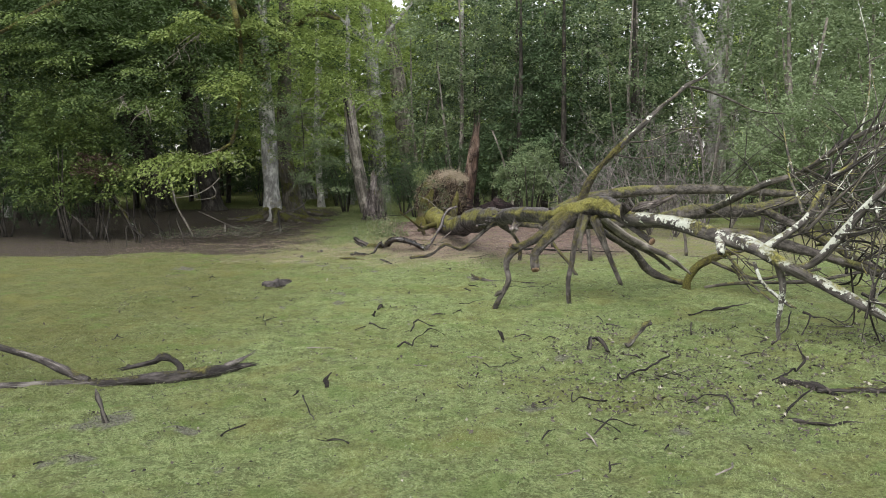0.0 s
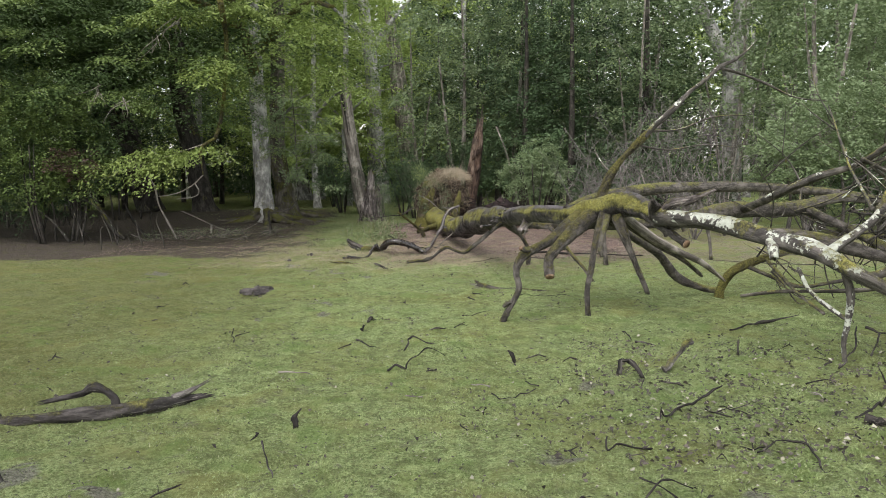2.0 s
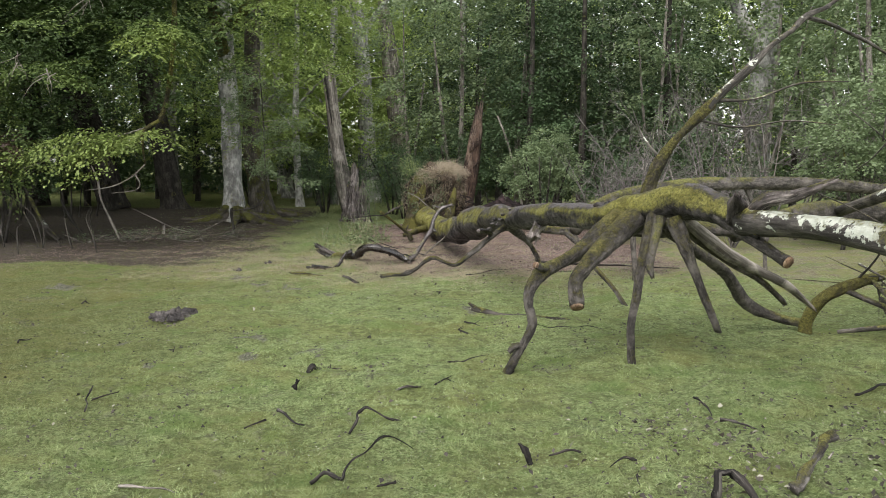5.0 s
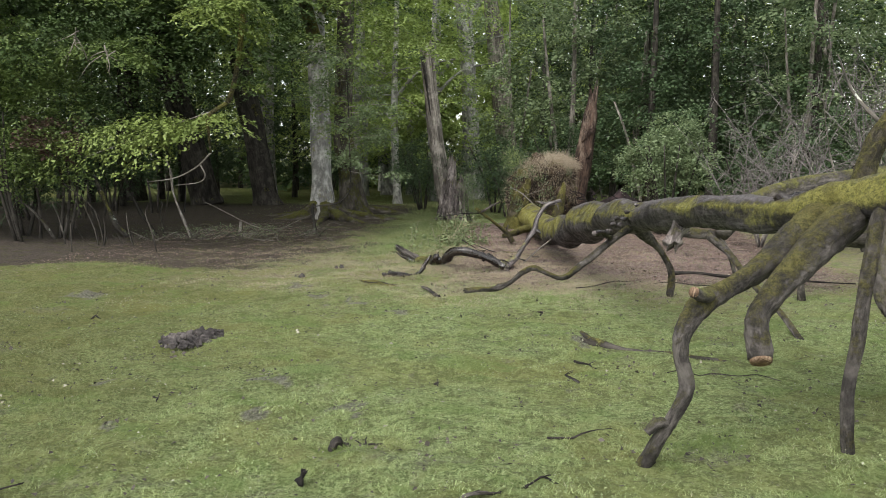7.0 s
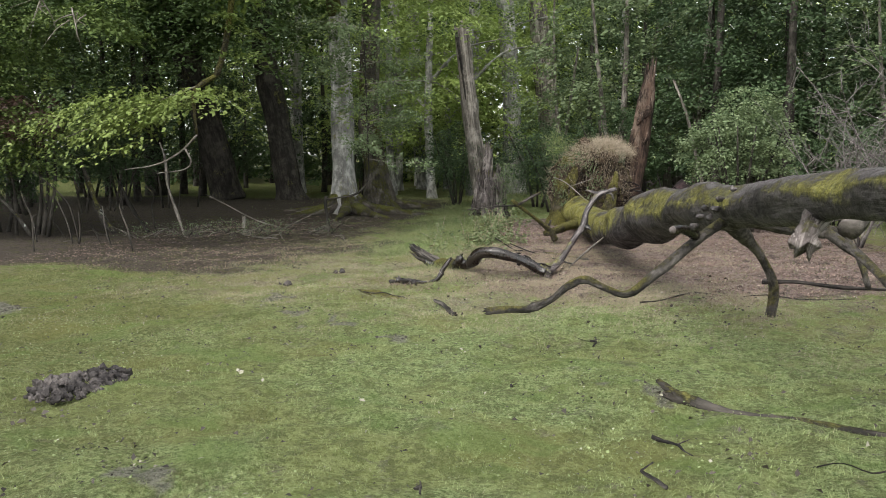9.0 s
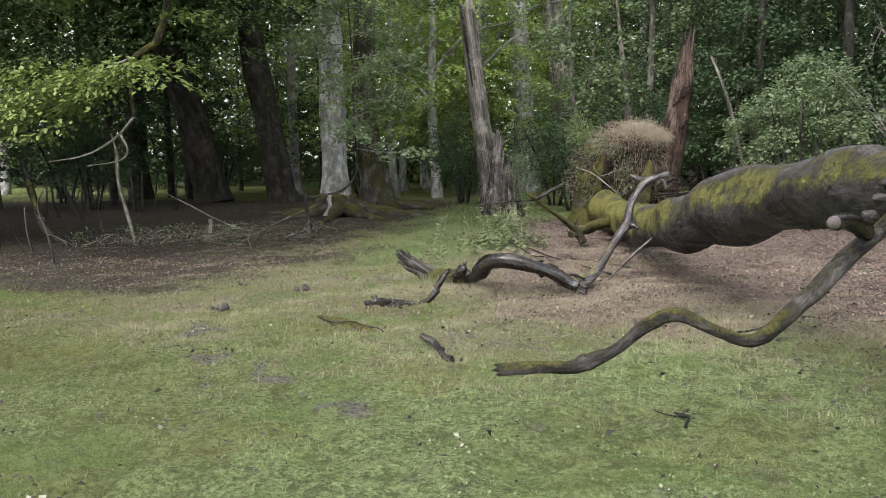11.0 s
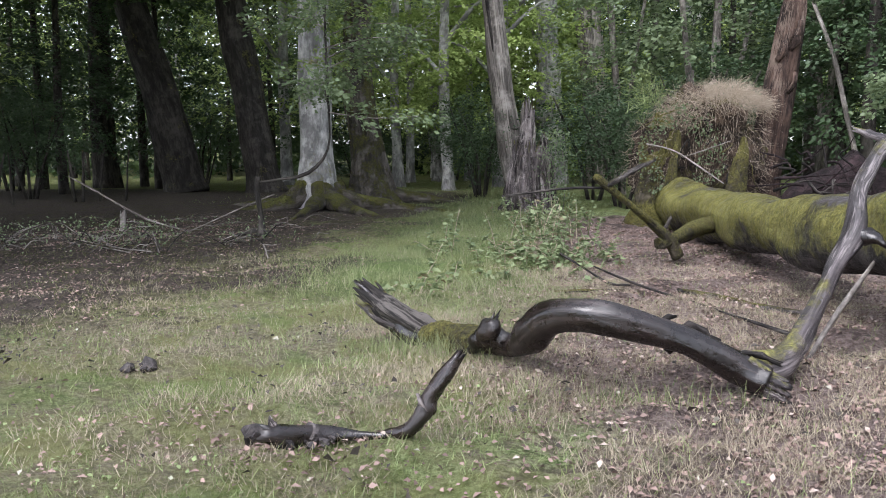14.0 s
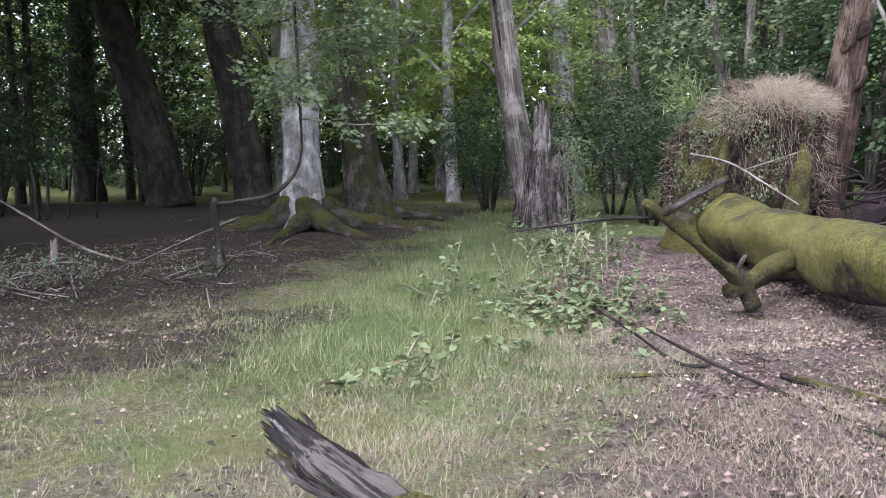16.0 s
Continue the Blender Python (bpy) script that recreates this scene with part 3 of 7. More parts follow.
# ---- the fallen tree ----
def fallen_tree():
    t = thing("fallen_tree", on(0.0, 28.0), "fallen mossy tree propped on its broken limbs in the meadow", "fallen tree")
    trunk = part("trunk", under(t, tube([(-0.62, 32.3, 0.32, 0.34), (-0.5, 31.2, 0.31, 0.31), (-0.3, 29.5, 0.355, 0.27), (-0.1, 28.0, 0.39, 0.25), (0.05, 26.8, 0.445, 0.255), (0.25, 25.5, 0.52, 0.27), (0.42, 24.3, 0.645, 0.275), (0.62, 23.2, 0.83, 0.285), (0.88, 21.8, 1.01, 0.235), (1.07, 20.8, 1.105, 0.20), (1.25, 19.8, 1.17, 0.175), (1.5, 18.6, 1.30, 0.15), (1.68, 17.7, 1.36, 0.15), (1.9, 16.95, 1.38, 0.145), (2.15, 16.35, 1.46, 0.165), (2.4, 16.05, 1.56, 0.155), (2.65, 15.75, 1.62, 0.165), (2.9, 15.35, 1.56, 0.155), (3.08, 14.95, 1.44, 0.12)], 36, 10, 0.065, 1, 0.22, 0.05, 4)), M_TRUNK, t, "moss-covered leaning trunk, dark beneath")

    def limb(rows, mat=M_LIMB, name="branch", sides=14, seed=0, jag=0.0, rough=0.095, label="", parent=t):
        if name in ("prop_branch", "sawn_branch", "split_branch", "branch", "stub", "upright_branch", "low_branch"):
            rows = [(x, y, z, r * (0.64 if name == "low_branch" else 0.8)) for x, y, z, r in rows]
        if mat is M_LIMB and name in ("prop_branch", "sawn_branch", "low_branch"):
            mat = M_LEG
        return part(name, under(t, tube(rows, sides, 6, rough, seed, jag)), mat, parent, label)

    limb([(2.2, 16.3, 1.42, 0.20), (1.9, 16.05, 1.25, 0.15), (1.51, 15.7, 1.05, 0.095), (1.2, 15.32, 0.95, 0.08), (1.05, 15.12, 0.8, 0.068), (1.03, 15.08, 0.66, 0.062), (1.07, 15.05, 0.49, 0.06), (1.0, 15.03, 0.32, 0.05), (0.92, 15.03, 0.17, 0.054), (0.80, 15.05, -0.06, 0.045)], name="prop_branch", seed=2, label="crooked bare branch resting on the turf")
    limb([(1.26, 15.36, 0.98, 0.05), (1.16, 15.2, 1.0, 0.055), (1.10, 15.12, 1.03, 0.04)], seed=3, jag=0.03, name="stub")
    part("cut_face", under(t, disc((1.095, 15.11, 1.035), (-0.7, -0.6, 0.25), 0.033)), M_CUT, t, "rust-brown sawn wood")
    limb([(0.98, 15.05, 0.25, 0.05), (0.9, 15.0, 0.27, 0.045), (0.84, 14.98, 0.22, 0.03)], seed=31, name="stub")
    cut = limb([(2.3, 16.2, 1.45, 0.20), (1.92, 15.8, 1.21, 0.135), (1.64, 15.5, 0.98, 0.10), (1.51, 15.38, 0.83, 0.095), (1.52, 15.26, 0.62, 0.085)], name="sawn_branch", seed=4, label="thick downward branch with a sawn end")
    part("cut_face", under(t, disc((1.52, 15.245, 0.605), (0.03, -0.6, -0.8), 0.068)), M_CUT, cut, "rust-brown sawn wood")
    limb([(2.4, 15.95, 1.5, 0.09), (2.25, 15.7, 1.11, 0.06), (2.15, 15.55, 0.66, 0.055), (2.09, 15.48, 0.35, 0.05), (2.11, 15.46, -0.05, 0.052)], name="prop_branch", seed=5, label="straight bare branch standing on the turf")
    limb([(2.45, 15.9, 1.45, 0.08), (2.36, 15.7, 1.25, 0.06), (2.29, 15.6, 1.0, 0.05), (2.3, 15.55, 0.88, 0.03)], seed=6, jag=0.05, name="stub")
    limb([(2.55, 15.75, 1.45, 0.10), (2.72, 15.6, 0.97, 0.07), (2.87, 15.6, 0.6, 0.058), (2.99, 15.6, 0.33, 0.04)], seed=7, jag=0.05, name="prop_branch")
    limb([(2.65, 15.8, 1.45, 0.09), (3.14, 16.0, 1.09, 0.07), (3.65, 16.3, 0.83, 0.07), (4.06, 16.6, 0.64, 0.06), (4.5, 16.9, 0.33, 0.03)], mat=M_SNAG, seed=8, name="split_branch", jag=0.12, label="split grey branch showing bleached wood")
    limb([(2.7, 16.0, 1.35, 0.08), (3.2, 16.15, 1.0, 0.05), (3.7, 16.42, 0.72, 0.05), (4.1, 16.75, 0.42, 0.035)], seed=81, name="split_branch", jag=0.08)
    limb([(2.5, 16.1, 1.35, 0.09), (2.85, 16.3, 1.11, 0.07), (3.43, 16.8, 0.76, 0.08), (3.83, 17.2, 0.33, 0.085), (4.3, 17.4, 0.12, 0.085), (4.62, 17.25, 0.06, 0.075)], seed=9, name="branch")
    stub = limb([(2.88, 15.3, 1.52, 0.12), (3.06, 14.95, 1.32, 0.085), (3.26, 14.6, 1.14, 0.075)], seed=10, name="sawn_branch")
    part("cut_face", under(t, disc((3.27, 14.585, 1.13), (0.4, -0.7, -0.35), 0.06)), M_CUT, stub, "rust-brown sawn wood")
    limb([(2.42, 16.5, 1.5, 0.13), (2.5, 16.6, 1.78, 0.09), (2.62, 16.66, 2.02, 0.082), (2.78, 16.72, 2.25, 0.07), (3.02, 16.82, 2.47, 0.075), (3.24, 16.9, 2.68, 0.066)], M_ROOTMOSS, seed=11, name="upright_branch", label="tall branch rising from the fork, mossy at its foot")
    limb([(3.18, 16.88, 2.62, 0.07), (3.36, 16.95, 2.8, 0.062), (3.7, 17.1, 3.08, 0.056), (4.0, 17.3, 3.36, 0.05), (4.35, 17.5, 3.6, 0.04), (4.6, 17.7, 3.80, 0.042), (4.95, 17.9, 3.95, 0.035)], M_BRANCH, seed=111, name="upright_branch", label="upper part of the tall branch, grey with lichen")
    limb([(4.6, 17.7, 3.78, 0.035), (5.0, 17.9, 3.72, 0.03), (5.6, 18.2, 3.55, 0.026), (6.2, 18.5, 3.35, 0.02), (6.9, 18.8, 3.3, 0.012)], M_BRANCH, seed=12, sides=8)
    limb([(4.9, 17.88, 3.93, 0.033), (5.15, 18.0, 4.1, 0.022), (5.35, 18.1, 4.3, 0.01)], M_BRANCH, seed=121, sides=8)
    limb([(3.3, 16.93, 2.72, 0.03), (3.8, 17.1, 2.75, 0.02), (4.4, 17.3, 2.95, 0.016), (5.1, 17.6, 3.0, 0.01)], M_BRANCH, seed=13, sides=6)
    limb([(3.05, 16.84, 2.5, 0.022), (3.6, 17.0, 2.42, 0.016), (4.2, 17.1, 2.5, 0.012), (4.7, 17.0, 2.45, 0.006)], M_BRANCH, seed=14, sides=6)
    limb([(2.62, 16.65, 2.05, 0.02), (2.45, 16.8, 2.3, 0.014), (2.35, 16.9, 2.6, 0.008)], M_BRANCH, seed=15, sides=6)
    # low branch that sweeps down to the turf, and a prop behind it
    limb([(1.35, 20.3, 1.12, 0.12), (1.1, 20.05, 1.03, 0.085), (0.82, 19.85, 0.85, 0.066), (0.56, 19.6, 0.66, 0.055), (0.34, 19.42, 0.51, 0.050), (0.17, 19.40, 0.54, 0.046), (-0.00, 19.40, 0.61, 0.046), (-0.12, 19.40, 0.56, 0.044), (-0.25, 19.40, 0.45, 0.04), (-0.37, 19.40, 0.39, 0.05), (-0.45, 19.40, 0.36, 0.044), (-0.6, 19.42, 0.35, 0.046), (-0.78, 19.45, 0.32, 0.044)], seed=16, name="low_branch", jag=0.04, label="mossy branch sweeping down to the turf")
    k1 = limb([(0.86, 19.85, 0.93, 0.05), (0.74, 19.7, 0.99, 0.046), (0.66, 19.6, 0.99, 0.042)], M_LOG, seed=17, name="stub")
    part("cut_face", under(t, disc((0.655, 19.59, 0.99), (-0.6, -0.7, 0), 0.03)), M_STUMP, k1)
    limb([(1.2, 20.5, 1.0, 0.10), (1.42, 20.9, 0.8, 0.065), (1.6, 21.2, 0.59, 0.055), (1.73, 21.3, 0.31, 0.052), (1.7, 21.3, -0.05, 0.055)], seed=18, name="prop_branch")
    fungus_rng = np.random.default_rng(5)
    for i in range(9):
        a = fungus_rng.uniform(-0.5, 0.5)
        c = np.array((0.86 + 0.04 * i, 19.72 + 0.03 * i, 1.0 + 0.025 * i + 0.05 * (i % 3) + 0.02 * a))
        part("bracket_fungus", under(t, tube([(*c, 0.025), (*(c + (-0.04, -0.04, 0.006)), 0.03), (*(c + (-0.06, -0.06, 0.004)), 0.01)], 8, 2, 0.25, 40 + i)), M_CURL, t, "grey bracket fungus")
    limb([(1.5, 18.65, 1.2, 0.09), (1.43, 18.55, 1.1, 0.08), (1.39, 18.49, 1.03, 0.085), (1.37, 18.46, 0.99, 0.07)], M_STUMP, seed=19, name="stub", jag=0.09, rough=0.2, label="dark splintered stub")
    pale = limb([(1.2, 21.0, 1.02, 0.09), (1.8, 21.1, 0.9, 0.075), (2.2, 21.15, 0.87, 0.07), (2.33, 21.17, 0.88, 0.065)], seed=20, name="sawn_branch")
    limb([(2.15, 21.1, 0.86, 0.055), (2.32, 20.6, 0.68, 0.05), (2.43, 19.85, 0.45, 0.045), (2.62, 19.3, 0.2, 0.04), (2.75, 18.9, -0.03, 0.035)], seed=21, name="prop_branch")
    limb([(2.17, 16.90, 1.47, 0.09), (2.05, 16.75, 1.47, 0.085), (1.99, 16.69, 1.49, 0.06)], M_LOG, seed=212, name="splinter", jag=0.1, label="black broken hollow")
    limb([(2.3, 21.1, 0.84, 0.04), (2.4, 20.95, 0.6, 0.035), (2.44, 20.85, 0.4, 0.03)], seed=211, name="branch")
    part("cut_face", under(t, disc((2.33, 21.105, 0.90), (-0.2, -0.8, 0.5), 0.075)), M_PALECUT, pale, "fresh pale sawn wood")
    # root end: mossy side branch and fork
    limb([(-0.35, 29.2, 0.30, 0.09), (-0.6, 28.6, 0.30, 0.07), (-0.85, 28.1, 0.24, 0.07), (-1.0, 27.9, 0.2, 0.06)], M_ROOTMOSS, seed=22, name="mossy_branch")
    fork = limb([(-0.82, 28.05, 0.08, 0.055), (-0.93, 27.95, 0.26, 0.045), (-1.2, 27.7, 0.52, 0.036), (-1.5, 27.42, 0.78, 0.034), (-1.56, 27.4, 0.83, 0.02)], M_ROOTMOSS, seed=23, name="forked_branch")
    limb([(-1.45, 27.46, 0.74, 0.036), (-1.25, 27.5, 0.86, 0.03), (-1.05, 27.52, 0.97, 0.022)], seed=24, mat=M_LEG, parent=fork)
    limb([(-1.4, 27.5, 0.72, 0.018), (-1.8, 27.3, 0.72, 0.014), (-2.3, 27.1, 0.66, 0.01)], M_STICK, seed=25, sides=6, parent=fork)
    limb([(-0.95, 27.95, 0.33, 0.03), (-0.9, 27.9, 0.45, 0.02)], M_LIMB, seed=26, sides=6, parent=fork, name="stub")
    limb([(-1.1, 31.2, 1.15, 0.011), (-0.8, 30.4, 1.06, 0.010), (-0.5, 29.9, 0.85, 0.009), (-0.3, 29.6, 0.70, 0.006)], M_TWIG, seed=47, sides=6, name="twig")
    limb([(-0.7, 30.2, 0.98, 0.006), (-0.5, 30.1, 1.05, 0.006), (-0.2, 30.0, 1.16, 0.004)], M_TWIG, seed=48, sides=6, name="twig")
    # the crown: broken lichen-covered limbs spread over the turf
    limb([(3.0, 15.0, 1.45, 0.06), (3.12, 14.8, 1.66, 0.09), (3.3, 14.6, 1.72, 0.06), (3.55, 14.45, 1.85, 0.02)], M_STUMP, seed=27, name="splinter", jag=0.1, label="black splintered break")
    limb([(2.98, 15.1, 1.5, 0.10), (2.9, 14.9, 1.62, 0.07), (2.85, 14.75, 1.7, 0.03)], M_STUMP, seed=28, name="splinter", jag=0.08)
    limb([(3.0, 15.0, 1.48, 0.13), (3.48, 14.2, 1.45, 0.12), (3.88, 13.3, 1.34, 0.105), (4.18, 12.75, 1.24, 0.095), (4.48, 12.4, 1.03, 0.085), (4.88, 12.3, 0.82, 0.075), (5.34, 12.0, 0.56, 0.06), (5.75, 11.8, 0.3, 0.05), (6.1, 11.7, 0.05, 0.04)], M_LICHEN, seed=29, sides=16, name="lichen_limb", label="heavy limb crusted with white lichen")
    limb([(3.75, 13.6, 1.38, 0.09), (4.3, 13.1, 1.33, 0.075), (4.9, 12.95, 1.18, 0.07), (5.6, 12.85, 0.96, 0.06), (6.6, 12.7, 0.6, 0.05), (7.6, 12.6, 0.15, 0.03)], M_LIMB, seed=30, name="grey_limb")
    limb([(3.9, 13.25, 1.3, 0.09), (3.86, 13.1, 1.22, 0.085), (3.84, 13.02, 1.12, 0.06)], M_LICHEN, seed=32, name="stub", jag=0.04)
    limb([(4.28, 12.65, 1.22, 0.055), (4.9, 12.95, 1.55, 0.045), (5.2, 13.2, 1.85, 0.042), (5.45, 13.4, 2.12, 0.04), (5.8, 13.6, 2.28, 0.036), (6.5, 14.0, 2.6, 0.03), (7.2, 14.3, 2.8, 0.02)], M_LICHEN, seed=33, name="lichen_branch")
    limb([(4.5, 12.45, 0.95, 0.055), (4.79, 12.3, 1.08, 0.055), (4.98, 12.1, 1.38, 0.055), (5.16, 11.9, 1.75, 0.05), (5.4, 11.7, 2.1, 0.04), (5.75, 11.6, 2.5, 0.025)], M_LICHEN, seed=34, name="lichen_branch")
    limb([(4.4, 12.5, 1.05, 0.05), (4.5, 12.55, 0.8, 0.05), (4.52, 12.6, 0.5, 0.045), (4.5, 12.65, 0.2, 0.04), (4.55, 12.7, -0.03, 0.035)], M_LICHEN, seed=35, name="prop_branch")
    limb([(3.6, 17.05, 1.2, 0.12), (4.7, 17.5, 1.4, 0.13), (6.0, 18.0, 1.4, 0.12), (7.2, 18.5, 1.56, 0.09), (9.1, 19.0, 1.3, 0.06)], M_LIMB, seed=36, sides=14, name="grey_limb", label="barkless grey limb")
    limb([(2.2, 17.3, 1.2, 0.12), (2.9, 17.2, 1.22, 0.12), (3.7, 17.05, 1.22, 0.12)], M_LIMB, seed=37, name="branch")
    limb([(5.0, 17.5, 1.42, 0.075), (5.36, 15.6, 1.98, 0.065), (5.76, 15.1, 2.19, 0.06), (6.23, 14.6, 2.66, 0.05), (6.6, 14.0, 2.95, 0.04), (7.1, 13.5, 3.2, 0.02)], M_BRANCH, seed=38, name="branch")
    limb([(6.3, 18.0, 1.38, 0.09), (6.9, 17.0, 0.95, 0.085), (7.3, 16.2, 0.6, 0.08), (7.9, 15.6, 0.35, 0.06), (8.6, 15.2, 0.1, 0.04)], M_LIMB, seed=39, name="branch")
    moss_arch = limb([(4.55, 17.2, -0.05, 0.085), (4.57, 17.2, 0.15, 0.08), (4.75, 17.15, 0.42, 0.07), (5.15, 17.1, 0.62, 0.062), (5.6, 17.2, 0.72, 0.055), (6.2, 17.4, 0.85, 0.05), (6.8, 17.6, 1.1, 0.05)], M_ROOTMOSS, seed=41, name="mossy_arch", label="arched moss-covered branch")
    limb([(4.95, 17.1, 0.52, 0.05), (5.3, 17.0, 0.36, 0.045), (5.7, 16.8, 0.22, 0.04), (6.2, 16.7, 0.3, 0.035), (6.7, 16.4, 0.45, 0.03)], M_LIMB, seed=42, parent=moss_arch)
    limb([(5.25, 17.05, 0.62, 0.04), (5.3, 16.6, 0.45, 0.035), (5.33, 16.0, 0.25, 0.03), (5.45, 15.3, 0.05, 0.028)], M_LIMB, seed=43, parent=moss_arch)
    limb([(5.55, 16.5, 0.55, 0.035), (5.45, 15.8, 0.3, 0.04), (5.55, 15.2, 0.1, 0.035), (5.7, 14.9, -0.02, 0.03)], M_LICHEN, seed=44, parent=moss_arch)
    limb([(4.8, 16.9, 0.05, 0.03), (5.2, 16.6, 0.16, 0.035), (5.6, 16.3, 0.22, 0.04), (6.2, 15.6, 0.35, 0.04), (6.8, 15.0, 0.6, 0.03)], M_BRANCH, seed=45)
    # smaller broken boughs of the crown
    rng = np.random.default_rng(77)
    roots = [(4.9, 13.0, 1.5), (5.3, 13.3, 2.0), (5.8, 13.6, 2.25), (5.0, 12.1, 1.4), (5.2, 11.85, 1.8), (5.6, 12.85, 0.95), (6.2, 12.8, 0.75), (5.3, 12.0, 0.6), (5.76, 15.1, 2.2), (6.23, 14.6, 2.6), (6.0, 18.0, 1.4), (7.2, 18.5, 1.5), (6.9, 17.0, 0.95), (7.3, 16.2, 0.6), (5.2, 17.1, 0.62), (6.2, 17.4, 0.85)]
    for i in range(104):
        a = np.array(roots[i % len(roots)]) + rng.normal(0, 0.06, 3)
        d = np.array((rng.uniform(0.1, 1.0), rng.uniform(-0.7, 0.8), rng.uniform(-0.55, 0.8)))
        d /= np.linalg.norm(d)
        ln = rng.uniform(0.7, 2.2)
        rad = rng.uniform(0.012, 0.035)
        bend = rng.normal(0, 0.25, 3)
        pts = []
        for u in (0, 0.3, 0.65, 1):
            q = a + d * ln * u + bend * ln * u * u + rng.normal(0, 0.05, 3)
            q[2] = max(q[2], 0.03)
            pts.append((*q, rad * (1 - 0.75 * u)))
        br = limb(pts, (M_BRANCH, M_STICK, M_BRANCH, M_LICHEN, M_BRANCH, M_STICK)[i % 6], seed=100 + i, sides=6)
        for j in range(3):
            u = rng.uniform(0.3, 0.95)
            o = a + d * ln * u + bend * ln * u * u
            e = d + rng.normal(0, 0.8, 3)
            m = rng.uniform(0.25, 0.8)
            tw = [np.maximum(o + e * m * s + rng.normal(0, 0.04, 3) * s, (-99, -99, 0.02)) for s in (0, 0.5, 1)]
            part("twig", under(t, tube([(*tw[0], 0.011), (*tw[1], 0.008), (*tw[2], 0.004)], 5, 3, 0.1, 300 + i * 3 + j)), M_BRANCH, br)
    return t


def root_plate():
    """The upturned root plate: earth and roots with a cap of dry grass."""
    t = thing("root_plate", on(-0.4, 32.9), "upturned root plate of earth under a mop of dry grass", "root plate")
    rng = np.random.default_rng(8)
    v, f = [], []
    nu, nv = 48, 34
    for i in range(nv + 1):
        th = math.pi * i / nv
        for j in range(nu):
            ph = 2 * math.pi * j / nu
            p = Vector((math.sin(th) * math.cos(ph), math.sin(th) * math.sin(ph), math.cos(th)))
            k = 1 + 0.25 * noise.noise(p * 2.1) + 0.18 * noise.noise(p * 5.3) + 0.10 * noise.noise(p * 11)
            hollow = max(0, -p.y - 0.25) * max(0, 1 - ((p.x - 0.15) / 0.6) ** 2) * max(0, 1 - ((p.z - 0.15) / 0.75) ** 2)
            v.append((-0.38 + p.x * 0.88 * k, 32.95 + p.y * 0.6 * k + 0.75 * hollow, 0.9 + p.z * 0.98 * k))
    f = [[i * nu + j, i * nu + (j + 1) % nu, (i + 1) * nu + (j + 1) % nu, (i + 1) * nu + j] for i in range(nv) for j in range(nu)]
    part("earth", under(t, (v, f)), M_EARTH, t, "brown earth with patches of moss")
    for i in range(16):
        a = rng.uniform(0, 2 * math.pi)
        c = np.array((-0.38 + 0.62 * math.cos(a) * rng.uniform(0.3, 1), 32.55 + rng.uniform(-0.1, 0.2), 1.05 + 0.75 * math.sin(a) * rng.uniform(0.2, 1)))
        d = np.array((rng.normal(0, 0.3), -0.25, rng.uniform(-0.7, 0.2)))
        pts = [(*(c + d * u * rng.uniform(0.5, 0.9) + rng.normal(0, 0.05, 3)), 0.016 * (1.1 - u)) for u in (0, 0.4, 0.75, 1)]
        part("root", under(t, tube(pts, 6, 3, 0.1, 600 + i)), M_STICK if i % 3 else M_ROOTMOSS, t)
    part("moss_root", under(t, tube([(0.05, 32.25, 0.15, 0.15), (0.1, 32.3, 0.5, 0.12), (0.16, 32.38, 0.8, 0.1), (0.22, 32.5, 1.05, 0.07), (0.24, 32.65, 1.25, 0.03)], 16, 5, 0.16, 650, 0, 0.12)), M_ROOTMOSS, t, "thick moss-covered root")
    part("moss_root", under(t, tube([(-0.75, 32.3, 0.3, 0.12), (-0.74, 32.25, 0.7, 0.1), (-0.7, 32.28, 1.05, 0.075), (-0.66, 32.4, 1.35, 0.03)], 14, 5, 0.18, 652, 0, 0.12)), M_ROOTMOSS, t)
    part("moss_root", under(t, tube([(-1.05, 32.6, -0.05, 0.36), (-1.0, 32.6, 0.45, 0.27), (-0.92, 32.65, 0.9, 0.23), (-0.88, 32.7, 1.3, 0.2), (-0.88, 32.75, 1.6, 0.12)], 18, 6, 0.16, 651)), M_ROOTMOSS, t)
    n = 9000
    a, r = rng.uniform(0, 2 * math.pi, n), np.sqrt(rng.uniform(0, 1, n))
    at = np.stack([-0.18 + 0.78 * r * np.cos(a), 32.82 + 0.55 * r * np.sin(a), 1.95 - 0.30 * r ** 3 - 0.2 * (np.cos(a) < -0.2) * r + rng.normal(0, 0.06, n)], axis=1)
    out = np.stack([np.cos(a) * (0.3 + r), np.sin(a) * (0.3 + r) - 0.25, rng.uniform(-1.0, 0.5, n) * (0.2 + r)], axis=1) + rng.normal(0, 0.7, (n, 3))
    part("dry_grass", under(t, leaves(at, out, rng.normal(0, 1, (n, 3)), rng.uniform(0.06, 0.26, n), 0.0035)), M_DRY, t, "straw-coloured hanging grass")
    n = 1900
    p = rng.normal(0, 1, (n, 3))
    p /= np.linalg.norm(p, axis=1)[:, None]
    p[:, 1] = -np.abs(p[:, 1])
    keep = (rng.uniform(0, 1, n) < 0.25 + 0.75 * sstep(np.abs(p[:, 0] - 0.15) + 0.8 * np.maximum(p[:, 2] - 0.1, 0), 0.35, 0.75)) & (p[:, 2] > -0.5)
    p = p[keep]
    n = len(p)
